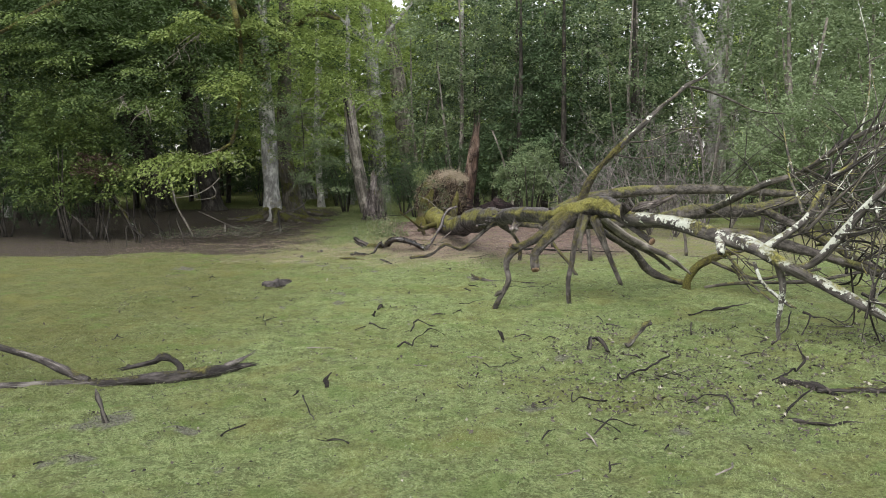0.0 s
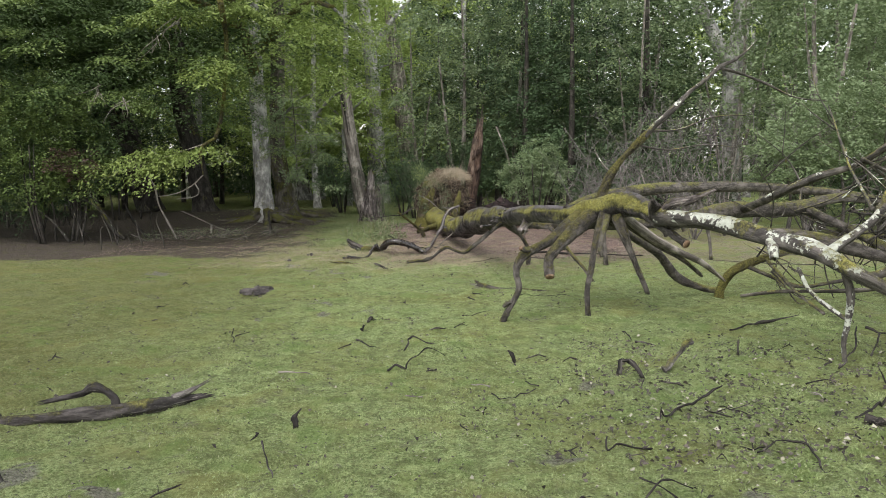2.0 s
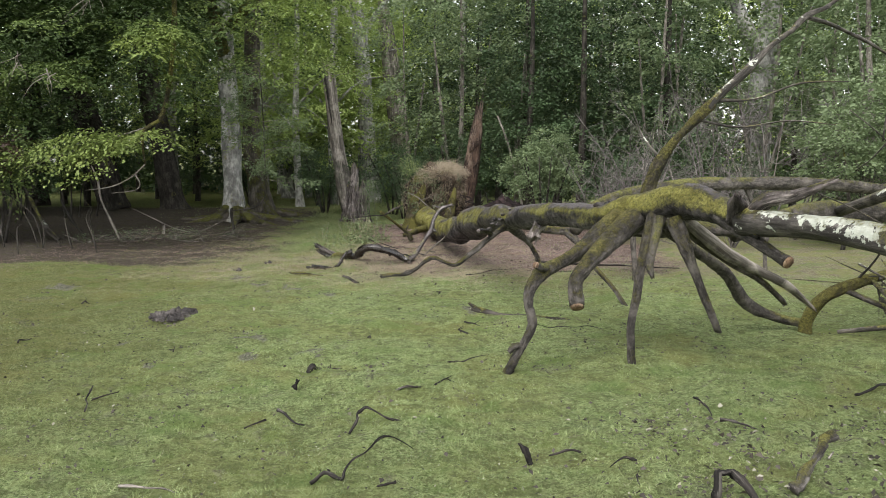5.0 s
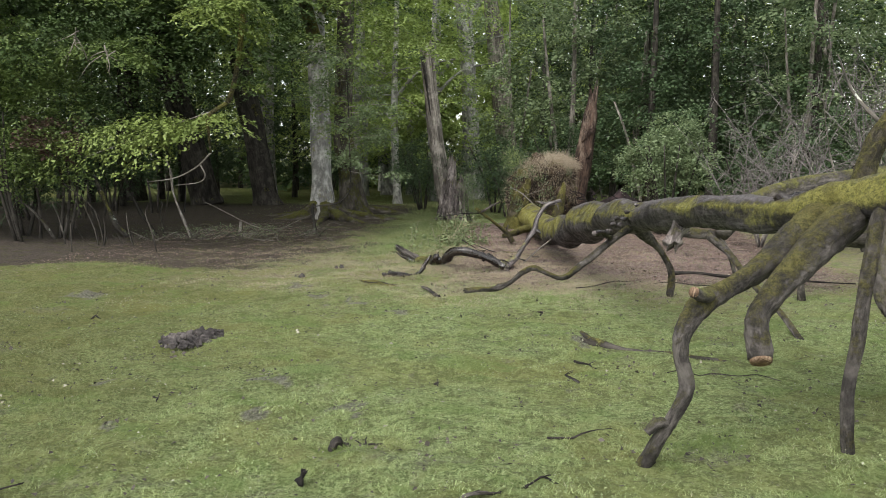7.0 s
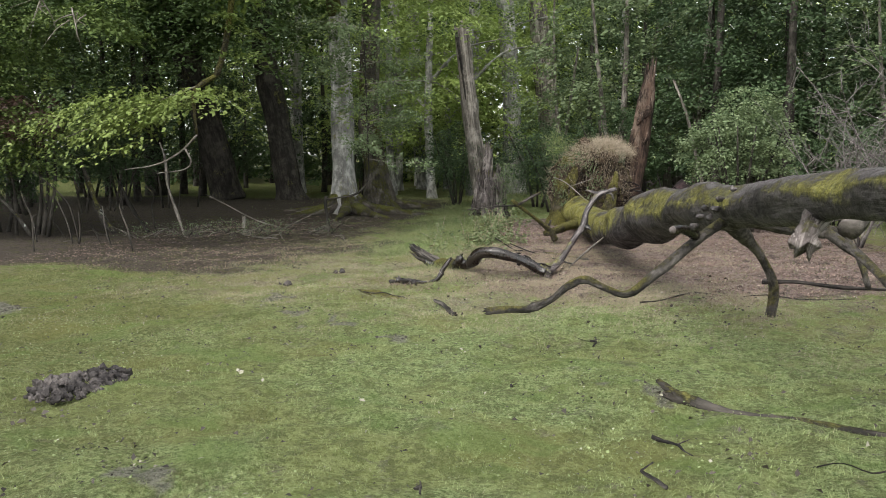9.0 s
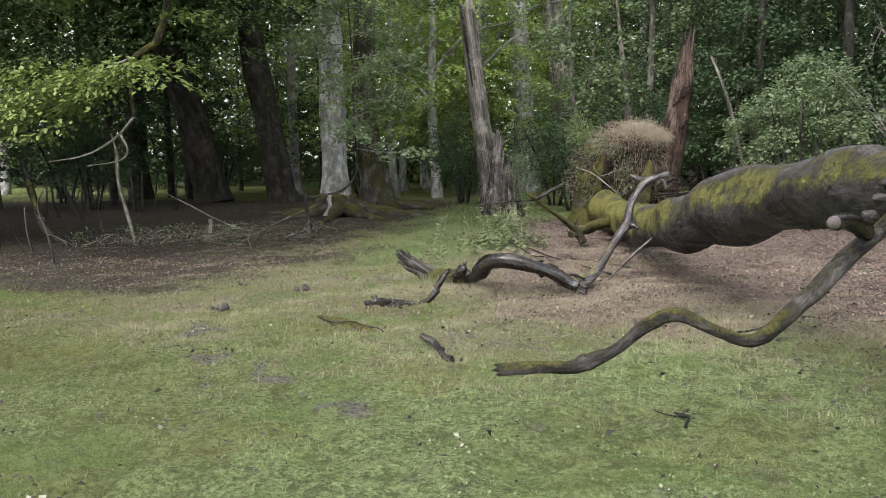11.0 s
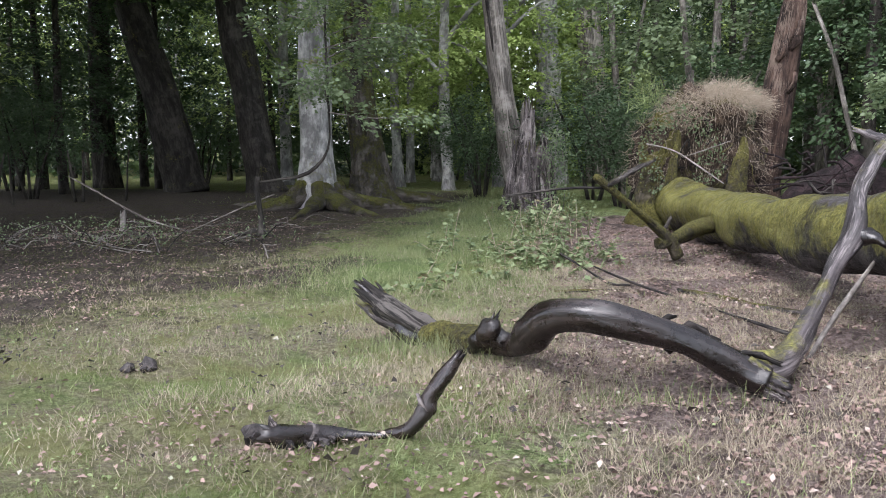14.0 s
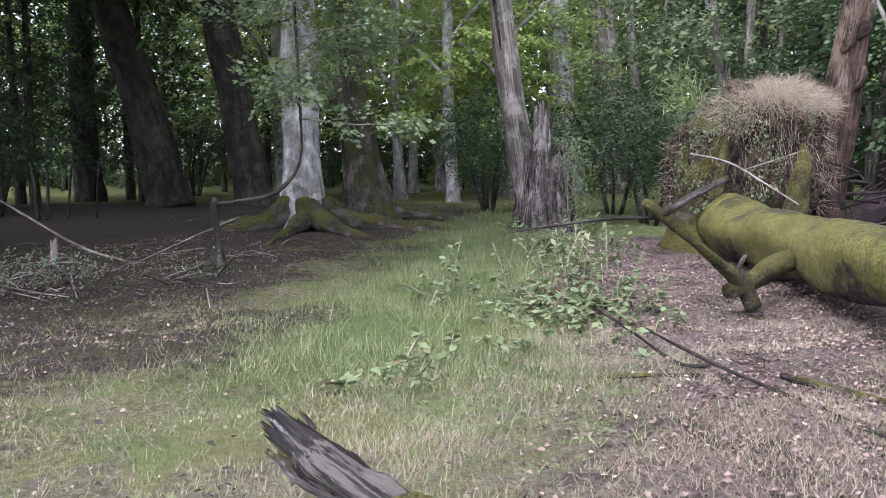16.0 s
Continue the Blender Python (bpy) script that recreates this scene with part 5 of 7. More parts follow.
    sticks = [
        ([(1.91, 12.1, 0.0, 0.026), (1.93, 12.15, 0.14, 0.03), (2.02, 12.2, 0.13, 0.034), (2.08, 12.12, 0.09, 0.036), (2.13, 11.98, 0.0, 0.03)], "short hooked black stick standing on the turf"),
        ([(2.4, 12.18, 0.03, 0.042), (2.58, 12.34, 0.15, 0.044), (2.78, 12.5, 0.27, 0.042)], "thick grey stick rising from the turf"),
        ([(1.95, 10.48, 0.0, 0.02), (1.96, 10.5, 0.11, 0.016), (2.0, 10.55, 0.04, 0.02), (2.18, 10.74, 0.06, 0.018), (2.42, 10.94, 0.08, 0.018), (2.66, 11.1, 0.15, 0.024)], "crooked dark twig with a raised end"),
        ([(-3.0, 9.08, 0.0, 0.026), (-3.05, 9.1, 0.14, 0.03), (-3.1, 9.14, 0.24, 0.032), (-3.12, 9.14, 0.33, 0.008)], "upright black stick with a pale peeled foot"),
        ([(-0.55, 12.25, 0.01, 0.02), (-0.47, 12.3, 0.06, 0.022), (-0.36, 12.3, 0.02, 0.02), (-0.3, 12.45, 0.1, 0.018), (-0.1, 12.8, 0.13, 0.012), (0.05, 12.8, 0.05, 0.008)], "bent black branch on the turf"),
        ([(-1.71, 12.15, 0.02, 0.012), (-1.5, 12.1, 0.03, 0.012), (-1.33, 12.06, 0.02, 0.01)], "pale thin twig on the turf"),
        ([(-1.33, 9.81, 0.07, 0.014), (-1.22, 9.5, 0.04, 0.014), (-1.11, 9.21, 0.0, 0.01)], "thin dark twig in the turf"),
        ([(-1.17, 10.36, 0.0, 0.03), (-1.19, 10.38, 0.08, 0.034), (-1.13, 10.4, 0.15, 0.016)], "stubby black stump of wood in the turf"),
        ([(-1.09, 14.46, 0.0, 0.035), (-1.06, 14.46, 0.07, 0.03)], "stubby black stick in the turf"),
        ([(0.85, 12.64, 0.0, 0.03), (0.82, 12.64, 0.08, 0.032), (0.78, 12.66, 0.13, 0.018)], "stubby black stick in the turf"),
        ([(3.79, 14.33, 0.02, 0.018), (4.1, 14.55, 0.05, 0.024), (4.5, 14.8, 0.04, 0.03), (5.0, 15.1, 0.07, 0.012)], "long dark fallen stick"),
        ([(0.53, 11.23, 0.05, 0.014), (0.6, 11.1, 0.03, 0.014), (0.75, 11.15, 0.03, 0.012), (0.96, 11.41, 0.04, 0.008)], "crooked dark twig on the turf"),
        ([(1.4, 9.95, 0.06, 0.012), (1.37, 9.75, 0.02, 0.016), (1.46, 9.78, 0.06, 0.018), (1.7, 9.75, 0.03, 0.014)], "crooked dark twig on the turf"),
        ([(1.43, 8.78, 0.02, 0.01), (1.58, 8.95, 0.09, 0.014), (1.68, 9.02, 0.07, 0.018), (1.8, 8.98, 0.03, 0.01)], "forked dark twig on the turf"),
        ([(1.47, 9.09, 0.06, 0.014), (1.56, 9.0, 0.05, 0.012), (1.66, 8.85, 0.02, 0.01)], "short dark twig on the turf"),
        ([(1.35, 8.73, 0.05, 0.014), (1.4, 8.49, 0.02, 0.013)], "pale peeled twig on the turf"),
        ([(2.5, 9.7, 0.02, 0.012), (2.72, 9.86, 0.06, 0.014), (2.89, 9.77, 0.07, 0.018), (2.88, 9.5, 0.04, 0.014), (2.85, 9.32, 0.0, 0.008)], "arched dark twig on the turf"),
        ([(3.65, 10.56, 0.02, 0.018), (3.9, 10.75, 0.05, 0.022), (4.1, 10.95, 0.06, 0.024), (4.2, 11.05, 0.14, 0.022), (4.14, 11.1, 0.26, 0.016), (4.1, 11.1, 0.34, 0.008)], "crooked dark branch bending upward"),
        ([(3.2, 9.19, 0.02, 0.022), (3.3, 9.25, 0.1, 0.026), (3.5, 9.45, 0.16, 0.022), (3.66, 9.55, 0.22, 0.016)], "dark lichened branch on the turf"),
        ([(3.2, 9.19, 0.02, 0.024), (3.35, 9.1, 0.03, 0.028), (3.6, 9.0, 0.02, 0.024), (3.9, 9.05, 0.03, 0.012)], "dark branch lying in the grass"),
        ([(3.7, 10.5, 0.02, 0.05), (3.86, 10.3, 0.03, 0.055), (3.95, 10.1, 0.04, 0.06), (4.05, 9.95, 0.02, 0.04)], "lump of dark rotten wood in the grass"),
        ([(3.9, 10.02, 0.05, 0.03), (4.5, 10.0, 0.06, 0.03), (5.4, 9.95, 0.05, 0.026)], "long pale grey fallen stick"),
        ([(4.92, 12.87, 0.01, 0.022), (5.05, 13.0, 0.14, 0.024), (5.12, 13.1, 0.22, 0.022)], "dark stick slanting up from the turf"),
        ([(5.4, 14.0, 0.12, 0.022), (5.56, 13.8, 0.08, 0.022), (5.7, 13.6, 0.02, 0.016)], "dark stick leaning on the crown"),
        ([(3.45, 12.97, 0.0, 0.018), (3.45, 12.98, 0.17, 0.016)], "upright dark peg of wood"),
        ([(4.3, 12.3, 0.02, 0.02), (4.6, 12.6, 0.15, 0.02), (4.9, 13.2, 0.28, 0.015)], "dark stick leaning on the crown"),
        ([(-2.6, 13.65, 0.02, 0.014), (-2.68, 13.85, 0.06, 0.014), (-2.7, 14.03, 0.12, 0.008)], "thin dark twig in the turf"),
        ([(-2.66, 13.9, 0.04, 0.012), (-2.51, 14.07, 0.06, 0.01)], "short dark twig in the turf"),
        ([(-0.43, 13.18, 0.02, 0.014), (-0.4, 13.4, 0.1, 0.02), (-0.34, 13.5, 0.12, 0.024), (-0.18, 13.46, 0.05, 0.02), (-0.02, 13.42, 0.02, 0.016)], "arched brown branch on the turf"),
        ([(-1.06, 13.64, 0.05, 0.016), (-0.95, 13.5, 0.04, 0.018), (-0.8, 13.36, 0.02, 0.012)], "straight dark twig on the turf"),
        ([(-0.19, 14.28, 0.02, 0.018), (-0.08, 14.36, 0.05, 0.022), (0.03, 14.43, 0.03, 0.014)], "short black stick on the turf"),
        ([(0.26, 15.35, 0.03, 0.014), (0.42, 15.38, 0.03, 0.016), (0.55, 15.46, 0.06, 0.012), (0.66, 15.46, 0.08, 0.008)], "thin dark twig on the turf"),
        ([(-1.06, 14.98, 0.0, 0.03), (-1.02, 14.98, 0.07, 0.04), (-0.95, 15.0, 0.03, 0.025)], "dark lump of rotten wood in the grass"),
        ([(2.34, 14.1, 0.05, 0.016), (2.36, 13.9, 0.05, 0.018), (2.37, 13.7, 0.02, 0.012)], "dark twig on the turf"),
        ([(2.38, 13.53, 0.04, 0.02), (2.5, 13.44, 0.04, 0.02), (2.6, 13.36, 0.02, 0.014)], "dark twig on the turf"),
        ([(-1.23, 13.27, 0.02, 0.012), (-1.1, 13.38, 0.05, 0.014)], "short dark twig in the turf"),
        ([(-1.62, 21.35, 0.06, 0.027), (-1.45, 21.1, 0.035, 0.03), (-1.3, 20.85, 0.015, 0.028)], "short dark stick lying in the grass"),
        ([(-2.6, 22.0, 0.02, 0.012), (-2.2, 21.8, 0.02, 0.012), (-1.85, 21.5, 0.02, 0.01)], "thin twig sunk in the grass"),
        ([(1.2, 17.2, 0.02, 0.01), (1.6, 17.25, 0.02, 0.01), (2.1, 17.1, 0.02, 0.008)], "thin fallen twig on the turf"),
        ([(0.5, 21.9, 0.02, 0.015), (1.2, 22.6, 0.03, 0.015), (2.2, 22.4, 0.03, 0.012), (3.2, 22.6, 0.02, 0.01)], "long thin stick in the litter"),
        ([(2.0, 23.5, 0.05, 0.03), (3.0, 23.0, 0.08, 0.03), (4.5, 22.8, 0.05, 0.02)], "fallen branch on the litter"),
    ]
    for i, (rows, label) in enumerate(sticks):
        rows = [(x, y, z, r * (0.9 if r > 0.025 else 0.62)) for x, y, z, r in rows]
        loose("stick", [rows], label, "stick", M_TWIG if label.startswith("pale") else M_GREYLOG if "grey" in label else M_STICK, 8, "sticks on the turf", seed=200 + i)
    rng = np.random.default_rng(44)
    for i in range(90):
        right = i % 3
        x, y = (rng.uniform(0.2, 5.5), rng.uniform(6.5, 13.5)) if right else (rng.uniform(-5, 1), rng.uniform(6, 20))
        a, ln = rng.uniform(0, 6.28), rng.uniform(0.06, 0.36)
        d = np.array((math.cos(a), math.sin(a))) * ln
        hz = rng.uniform(0.01, 0.06)
        k = d[::-1] * (-1, 1) * rng.normal(0, 0.2)
        rows = [(x, y, 0.015, 0.009), (x + d[0] * 0.5 + k[0], y + d[1] * 0.5 + k[1], hz, 0.010), (x + d[0], y + d[1], 0.02, 0.006)]
        side = [(x + d[0] * 0.5 + k[0], y + d[1] * 0.5 + k[1], hz, 0.007), (x + d[0] * 0.6 - k[0] - d[1] * 0.35, y + d[1] * 0.6 - k[1] + d[0] * 0.35, hz + 0.03, 0.004)]
        loose("twig", [rows, side] if i % 2 else [rows], "small dark broken twig lying on the turf", "twig", M_TWIG if i % 11 == 0 else M_STICK, 5, "twigs on the turf", seed=2000 + i)
    for i in range(40):
        x, y = rng.uniform(-10, -4.6), rng.uniform(26.5, 33)
        a, ln = rng.uniform(0, 6.28), rng.uniform(0.2, 0.9)
        loose("fallen_twig", [[(x, y, 0.015, 0.007), (x + math.cos(a) * ln * 0.5, y + math.sin(a) * ln * 0.5, rng.uniform(0.02, 0.12), 0.008), (x + math.cos(a + 0.2) * ln, y + math.sin(a + 0.2) * ln, 0.02, 0.004)]], "thin bleached twig lying on the bare soil", "twig", M_TWIG if i % 2 else M_LIMB, 5, "twigs on the soil", seed=2300 + i)
    # long thin bough across the litter
    loose("thin_bough", [
        [(-1.83, 27.35, 0.16, 0.0090), (-1.56, 26.87, 0.08, 0.0090), (-1.39, 26.45, 0.05, 0.0090), (-1.24, 26.37, 0.05, 0.0090)],
        [(-1.53, 27.03, 0.10, 0.0095), (-1.21, 26.43, 0.06, 0.0095), (-0.89, 25.84, 0.05, 0.0095), (-0.57, 25.21, 0.05, 0.0095), (-0.36, 24.56, 0.08, 0.0095)]], "long thin forked bough lying on leaf litter", "branch", M_STICK, 7, seed=300)
    loose("mossy_bough", [[(-0.89, 26.35, 0.03, 0.0200), (-0.61, 26.01, 0.03, 0.0200), (-0.34, 25.77, 0.02, 0.0200), (-0.16, 25.58, 0.03, 0.0200)]], "crooked mossy bough half hidden in the litter", "branch", M_LEG, 10, seed=301, rough=0.2)
    loose("mossy_bough", [[(-1.89, 26.13, 0.01, 0.0110), (-1.53, 26.26, 0.02, 0.0110), (-1.28, 26.32, 0.02, 0.0110)]], "thin mossy bough half hidden in the litter", "branch", M_LEG, 10, seed=302, rough=0.2)
    loose("mossy_bough", [[(-2.73, 22.24, -0.01, 0.020), (-2.48, 22.03, -0.01, 0.045), (-2.21, 21.80, -0.01, 0.040), (-1.94, 21.54, -0.01, 0.020)]], "low ridge of rotten wood overgrown with yellow moss", "branch", M_ROOTMOSS, 12, seed=303, rough=0.2)
    loose("bleached_stick", [[(-0.42, 24.25, 0.03, 0.012), (-0.2, 24.65, 0.21, 0.013), (0.14, 25.25, 0.46, 0.012), (0.5, 25.95, 0.72, 0.012), (0.75, 26.38, 0.88, 0.008)], [(0.14, 25.25, 0.46, 0.008), (0.0, 25.35, 0.62, 0.004)]], "thin bleached stick leaning on the fallen trunk", "stick", M_TWIG, 6, seed=310)
    # thin dead poles under the trees
    poles = [
        [(-8.3, 28.2, 0.0, 0.03), (-8.7, 28.6, 0.5, 0.035), (-9.1, 29.0, 1.0, 0.03), (-9.3, 29.3, 1.5, 0.025), (-9.6, 29.6, 1.9, 0.015)],
        [(-6.9, 30.0, 0.03, 0.01), (-7.5, 29.9, 0.2, 0.012), (-8.4, 30.0, 0.6, 0.012), (-8.8, 30.1, 0.75, 0.006)],
        [(-6.9, 29.9, 0.03, 0.01), (-6.4, 30.3, 0.3, 0.01), (-6.0, 30.6, 0.5, 0.006)],
        [(-9.4, 26.2, 0.0, 0.012), (-9.5, 26.2, 0.4, 0.012), (-9.7, 26.2, 0.85, 0.008)],
        [(-8.5, 26.0, 0.0, 0.012), (-8.6, 26.0, 0.35, 0.012), (-8.7, 26.1, 0.7, 0.008)],
        [(-10.3, 26.4, 0.0, 0.014), (-10.4, 26.4, 0.5, 0.014), (-10.5, 26.3, 0.9, 0.008)],
        [(-10.0, 28.4, 0.0, 0.07), (-10.4, 28.6, 0.3, 0.06), (-10.9, 29.0, 0.8, 0.05), (-11.5, 29.5, 1.5, 0.04)],
        [(-11.2, 27.4, 0.0, 0.03), (-11.6, 27.3, 0.6, 0.025), (-12.2, 27.2, 1.1, 0.02)],
    ]
    for i, rows in enumerate(poles):
        loose("dead_pole", [rows], "thin bleached dead stem under the trees", "dead stem", M_TWIG if i in (0, 1, 2) else M_BRANCH, 7, "dead stems", seed=320 + i)
    for i, rows in enumerate([
            [(-7.63, 25.30, 0.00, 0.016), (-7.71, 25.30, 0.38, 0.013), (-7.84, 25.30, 0.75, 0.010), (-7.75, 25.30, 0.97, 0.006)],
            [(-8.91, 26.31, 0.00, 0.012), (-8.99, 26.31, 0.18, 0.008), (-9.09, 26.31, 0.34, 0.005)],
            [(-9.13, 24.82, 0.00, 0.016), (-9.13, 24.82, 0.33, 0.013), (-9.12, 24.82, 0.58, 0.010), (-9.05, 24.82, 0.64, 0.006)],
            [(-9.30, 26.23, 0.00, 0.020), (-9.26, 26.23, 0.28, 0.014), (-9.29, 26.23, 0.60, 0.008)],
            [(-9.29, 26.23, 0.00, 0.016), (-9.39, 26.23, 0.48, 0.014), (-9.52, 26.23, 0.80, 0.011), (-9.89, 26.23, 1.11, 0.009), (-10.17, 26.23, 1.31, 0.006)],
            [(-10.71, 27.72, 0.00, 0.014), (-10.87, 27.72, 0.22, 0.012), (-11.04, 27.72, 0.42, 0.010), (-11.20, 27.72, 0.71, 0.008), (-11.29, 27.72, 0.95, 0.006)],
            [(-9.45, 28.76, 0.00, 0.050), (-9.62, 28.76, 0.25, 0.043), (-9.81, 28.76, 0.49, 0.035), (-9.98, 28.76, 0.83, 0.028), (-10.05, 28.76, 1.04, 0.020)],
            [(-9.14, 28.55, 0.00, 0.020), (-9.22, 28.55, 0.55, 0.016), (-9.16, 28.55, 0.78, 0.012), (-9.35, 28.55, 1.01, 0.008)]]):
        loose("bare_sapling", [rows], "thin crooked grey sapling in the shade", "sapling", M_DARKBARK, 7, "bare saplings", seed=3400 + i)
    for i, rows in enumerate([
            [(-14.63, 33.87, 0.00, 0.045), (-14.71, 33.87, 0.31, 0.036), (-14.76, 33.87, 0.69, 0.027), (-14.88, 33.87, 1.06, 0.018)],
            [(-14.51, 33.90, 0.00, 0.030), (-14.46, 33.90, 0.31, 0.024), (-14.42, 33.90, 0.69, 0.018), (-14.37, 33.90, 1.06, 0.012)],
            [(-14.53, 34.40, 0.00, 0.040), (-14.62, 34.40, 0.32, 0.032), (-14.66, 34.40, 0.70, 0.024), (-14.78, 34.40, 1.08, 0.016)],
            [(-14.46, 34.93, 0.00, 0.035), (-14.43, 34.93, 0.33, 0.028), (-14.40, 34.93, 0.72, 0.021), (-14.36, 34.93, 1.11, 0.014)],
            [(-14.21, 34.77, 0.00, 0.030), (-14.10, 34.77, 0.32, 0.024), (-14.03, 34.77, 0.71, 0.018), (-13.90, 34.77, 1.10, 0.012)],
            [(-14.38, 35.49, 0.00, 0.030), (-14.40, 35.49, 0.33, 0.024), (-14.41, 35.49, 0.73, 0.018), (-14.44, 35.49, 1.13, 0.012)],
            [(-13.81, 36.77, 0.00, 0.045), (-13.86, 36.77, 0.35, 0.036), (-13.88, 36.77, 0.76, 0.027), (-13.95, 36.77, 1.18, 0.018)],
            [(-13.62, 36.81, 0.00, 0.045), (-13.61, 36.81, 0.35, 0.036), (-13.59, 36.81, 0.77, 0.027), (-13.58, 36.81, 1.18, 0.018)],
            [(-13.63, 37.43, 0.00, 0.030), (-13.58, 37.43, 0.36, 0.024), (-13.53, 37.43, 0.78, 0.018), (-13.45, 37.43, 1.21, 0.012)],
            [(-16.35, 33.52, 0.00, 0.050), (-16.47, 33.52, 0.31, 0.040), (-16.53, 33.52, 0.69, 0.030), (-16.71, 33.52, 1.06, 0.020)],
            [(-15.87, 33.14, 0.00, 0.050), (-16.00, 33.14, 0.31, 0.040), (-16.07, 33.14, 0.67, 0.030), (-16.27, 33.14, 1.04, 0.020)],
            [(-15.91, 32.67, 0.00, 0.030), (-15.93, 32.67, 0.30, 0.024), (-15.93, 32.67, 0.66, 0.018), (-15.97, 32.67, 1.02, 0.012)],
            [(-13.02, 37.55, 0.00, 0.030), (-12.97, 37.55, 0.36, 0.024), (-12.94, 37.55, 0.78, 0.018), (-12.88, 37.55, 1.21, 0.012)]]):
        loose("dark_stem", [rows], "thin dark stem under the trees", "stem", M_DARKBARK, 7, "dark stems", seed=3430 + i)
    tangle = np.random.default_rng(360)
    for i, (x, y) in enumerate([(-7.6, 28.8), (-7.1, 28.4), (-6.4, 28.1), (-8.3, 28.3), (-5.7, 29.1), (-7.9, 27.8), (-9.0, 27.6), (-6.9, 29.2)]):
        t = thing("brush_clump", on(x, y), "low tangle of grey twigs and sparse leaves on the soil", "brush", "brush on the soil")
        for j in range(16):
            a, ln = tangle.uniform(0, 6.28), tangle.uniform(0.15, 0.55)
            d = np.array((math.cos(a), 0.6 * math.sin(a), tangle.uniform(0.1, 0.9)))
            c = np.array((x, y, 0.0)) + tangle.normal(0, 0.12, 3) * (1.5, 1, 0)
            part("twig", under(t, tube([(*c, 0.006), (*(c + d * ln * 0.5 + tangle.normal(0, 0.03, 3)), 0.005), (*(c + d * ln * (1, 1, 0.7)), 0.002)], 5, 2, 0.1, 3500 + i * 20 + j)), M_TWIG if j % 3 else M_STICK, t)
        n = 130
        at = np.array((x, y, 0.02)) + tangle.normal(0, 1, (n, 3)) * (0.3, 0.2, 0) + (0, 0, 1) * tangle.uniform(0, 0.28, (n, 1))
        part("foliage", under(t, leaves(at, tangle.normal(0, 1, (n, 3)), np.array((0, -0.3, 1)) + tangle.normal(0, 0.5, (n, 3)), tangle.uniform(0.02, 0.05, n), 0.02)), M_SALLOW, t, smooth=False)
    for i, (x, y, h, r) in enumerate([(-7.71, 29.7, 0.26, 0.045)]):
        loose("small_stump", [[(x, y, -0.02, r * 1.2), (x, y, h * 0.5, r), (x + 0.01, y, h, r * 0.9)]], "small pale cut sapling stump", "stump", M_TWIG, 9, "", seed=340 + i, jag=0.08)
    t = loose("holly_sapling", [
        [(-5.85, 29.9, 0.0, 0.07), (-5.85, 29.9, 0.2, 0.045), (-5.9, 29.9, 0.6, 0.04), (-5.88, 29.9, 0.75, 0.03)],
        [(-5.9, 29.9, 0.68, 0.016), (-5.6, 29.9, 0.72, 0.018), (-5.2, 29.9, 0.8, 0.02), (-4.95, 29.95, 1.1, 0.018), (-4.95, 30.0, 1.6, 0.015), (-4.98, 30.0, 2.5, 0.013), (-5.0, 30.0, 3.5, 0.012), (-5.1, 30.1, 4.6, 0.012)],
        [(-5.8, 29.9, 0.08, 0.04), (-5.6, 29.7, 0.02, 0.02)], [(-5.9, 29.85, 0.08, 0.04), (-6.1, 29.7, 0.02, 0.02)]], "twisted holly sapling with grey-green leaves before the beech", "sapling", M_DARKBARK, 8, seed=350)
    rng = np.random.default_rng(41)
    foliage = []
    for i in range(22):
        z = 1.55 + 0.13 * i
        a, ln = rng.uniform(0, 6.28), rng.uniform(0.6, 1.5)
        e = np.array((math.cos(a), 0.5 * math.sin(a), rng.uniform(-0.15, 0.3))) * ln
        c = np.array((-4.97 - 0.02 * i / 4, 30.0, z))
        part("branch", under(t, tube([(*c, 0.010), (*(c + e * (0.5, 0.5, 0.7)), 0.007), (*(c + e * (1, 1, 0.6)), 0.003)], 5, 3, 0.05, 50 + i)), M_TWIG, t)
        u = np.linspace(0.2, 1.0, 7)[:, None]
        foliage.append(sprays(rng, c + e * u * (1, 1, 0.65), np.tile(e, (7, 1)) + rng.normal(0, 0.5, (7, 3)), 40, 0.32, 0.9, 0.068, 0.2, 0.18, 0.8))
    part("foliage", under(t, stack(*foliage)), M_SALLOW, t, smooth=False)
    # heaps of turned soil
    rng = np.random.default_rng(12)
    for x, y, rx, ry, n in [(-3.34, 17.85, 0.27, 0.42, 190), (-2.3, 22.85, 0.2, 0.08, 8), (-3.75, 22.4, 0.1, 0.07, 5), (-3.5, 23.6, 0.12, 0.06, 5)]:
        t = thing("soil_clods", on(x, y), "heap of dark turned soil clods on the turf", "soil heap", "soil heaps")
        for i in range(n):
            a, r = rng.uniform(0, 6.28), rng.uniform(0, 1) ** 0.6
            cx, cy, s = x + rx * r * math.cos(a), y + ry * r * math.sin(a), rng.uniform(0.009, 0.034)
            z = 0.045 * (1 - r) * min(1, ry / 0.3)
            part("clod", under(t, tube([(cx - s, cy, z, s * 0.5), (cx - s * 0.3, cy + s * 0.3, z + s * 0.4, s), (cx + s * 0.5, cy, z + s * 0.35, s * 0.8), (cx + s, cy - s * 0.3, z, s * 0.4)], 7, 2, 0.3, 800 + i)), M_CLOD, t, smooth=False)


fallen_tree()
root_plate()
dead_wood()
loose_wood()


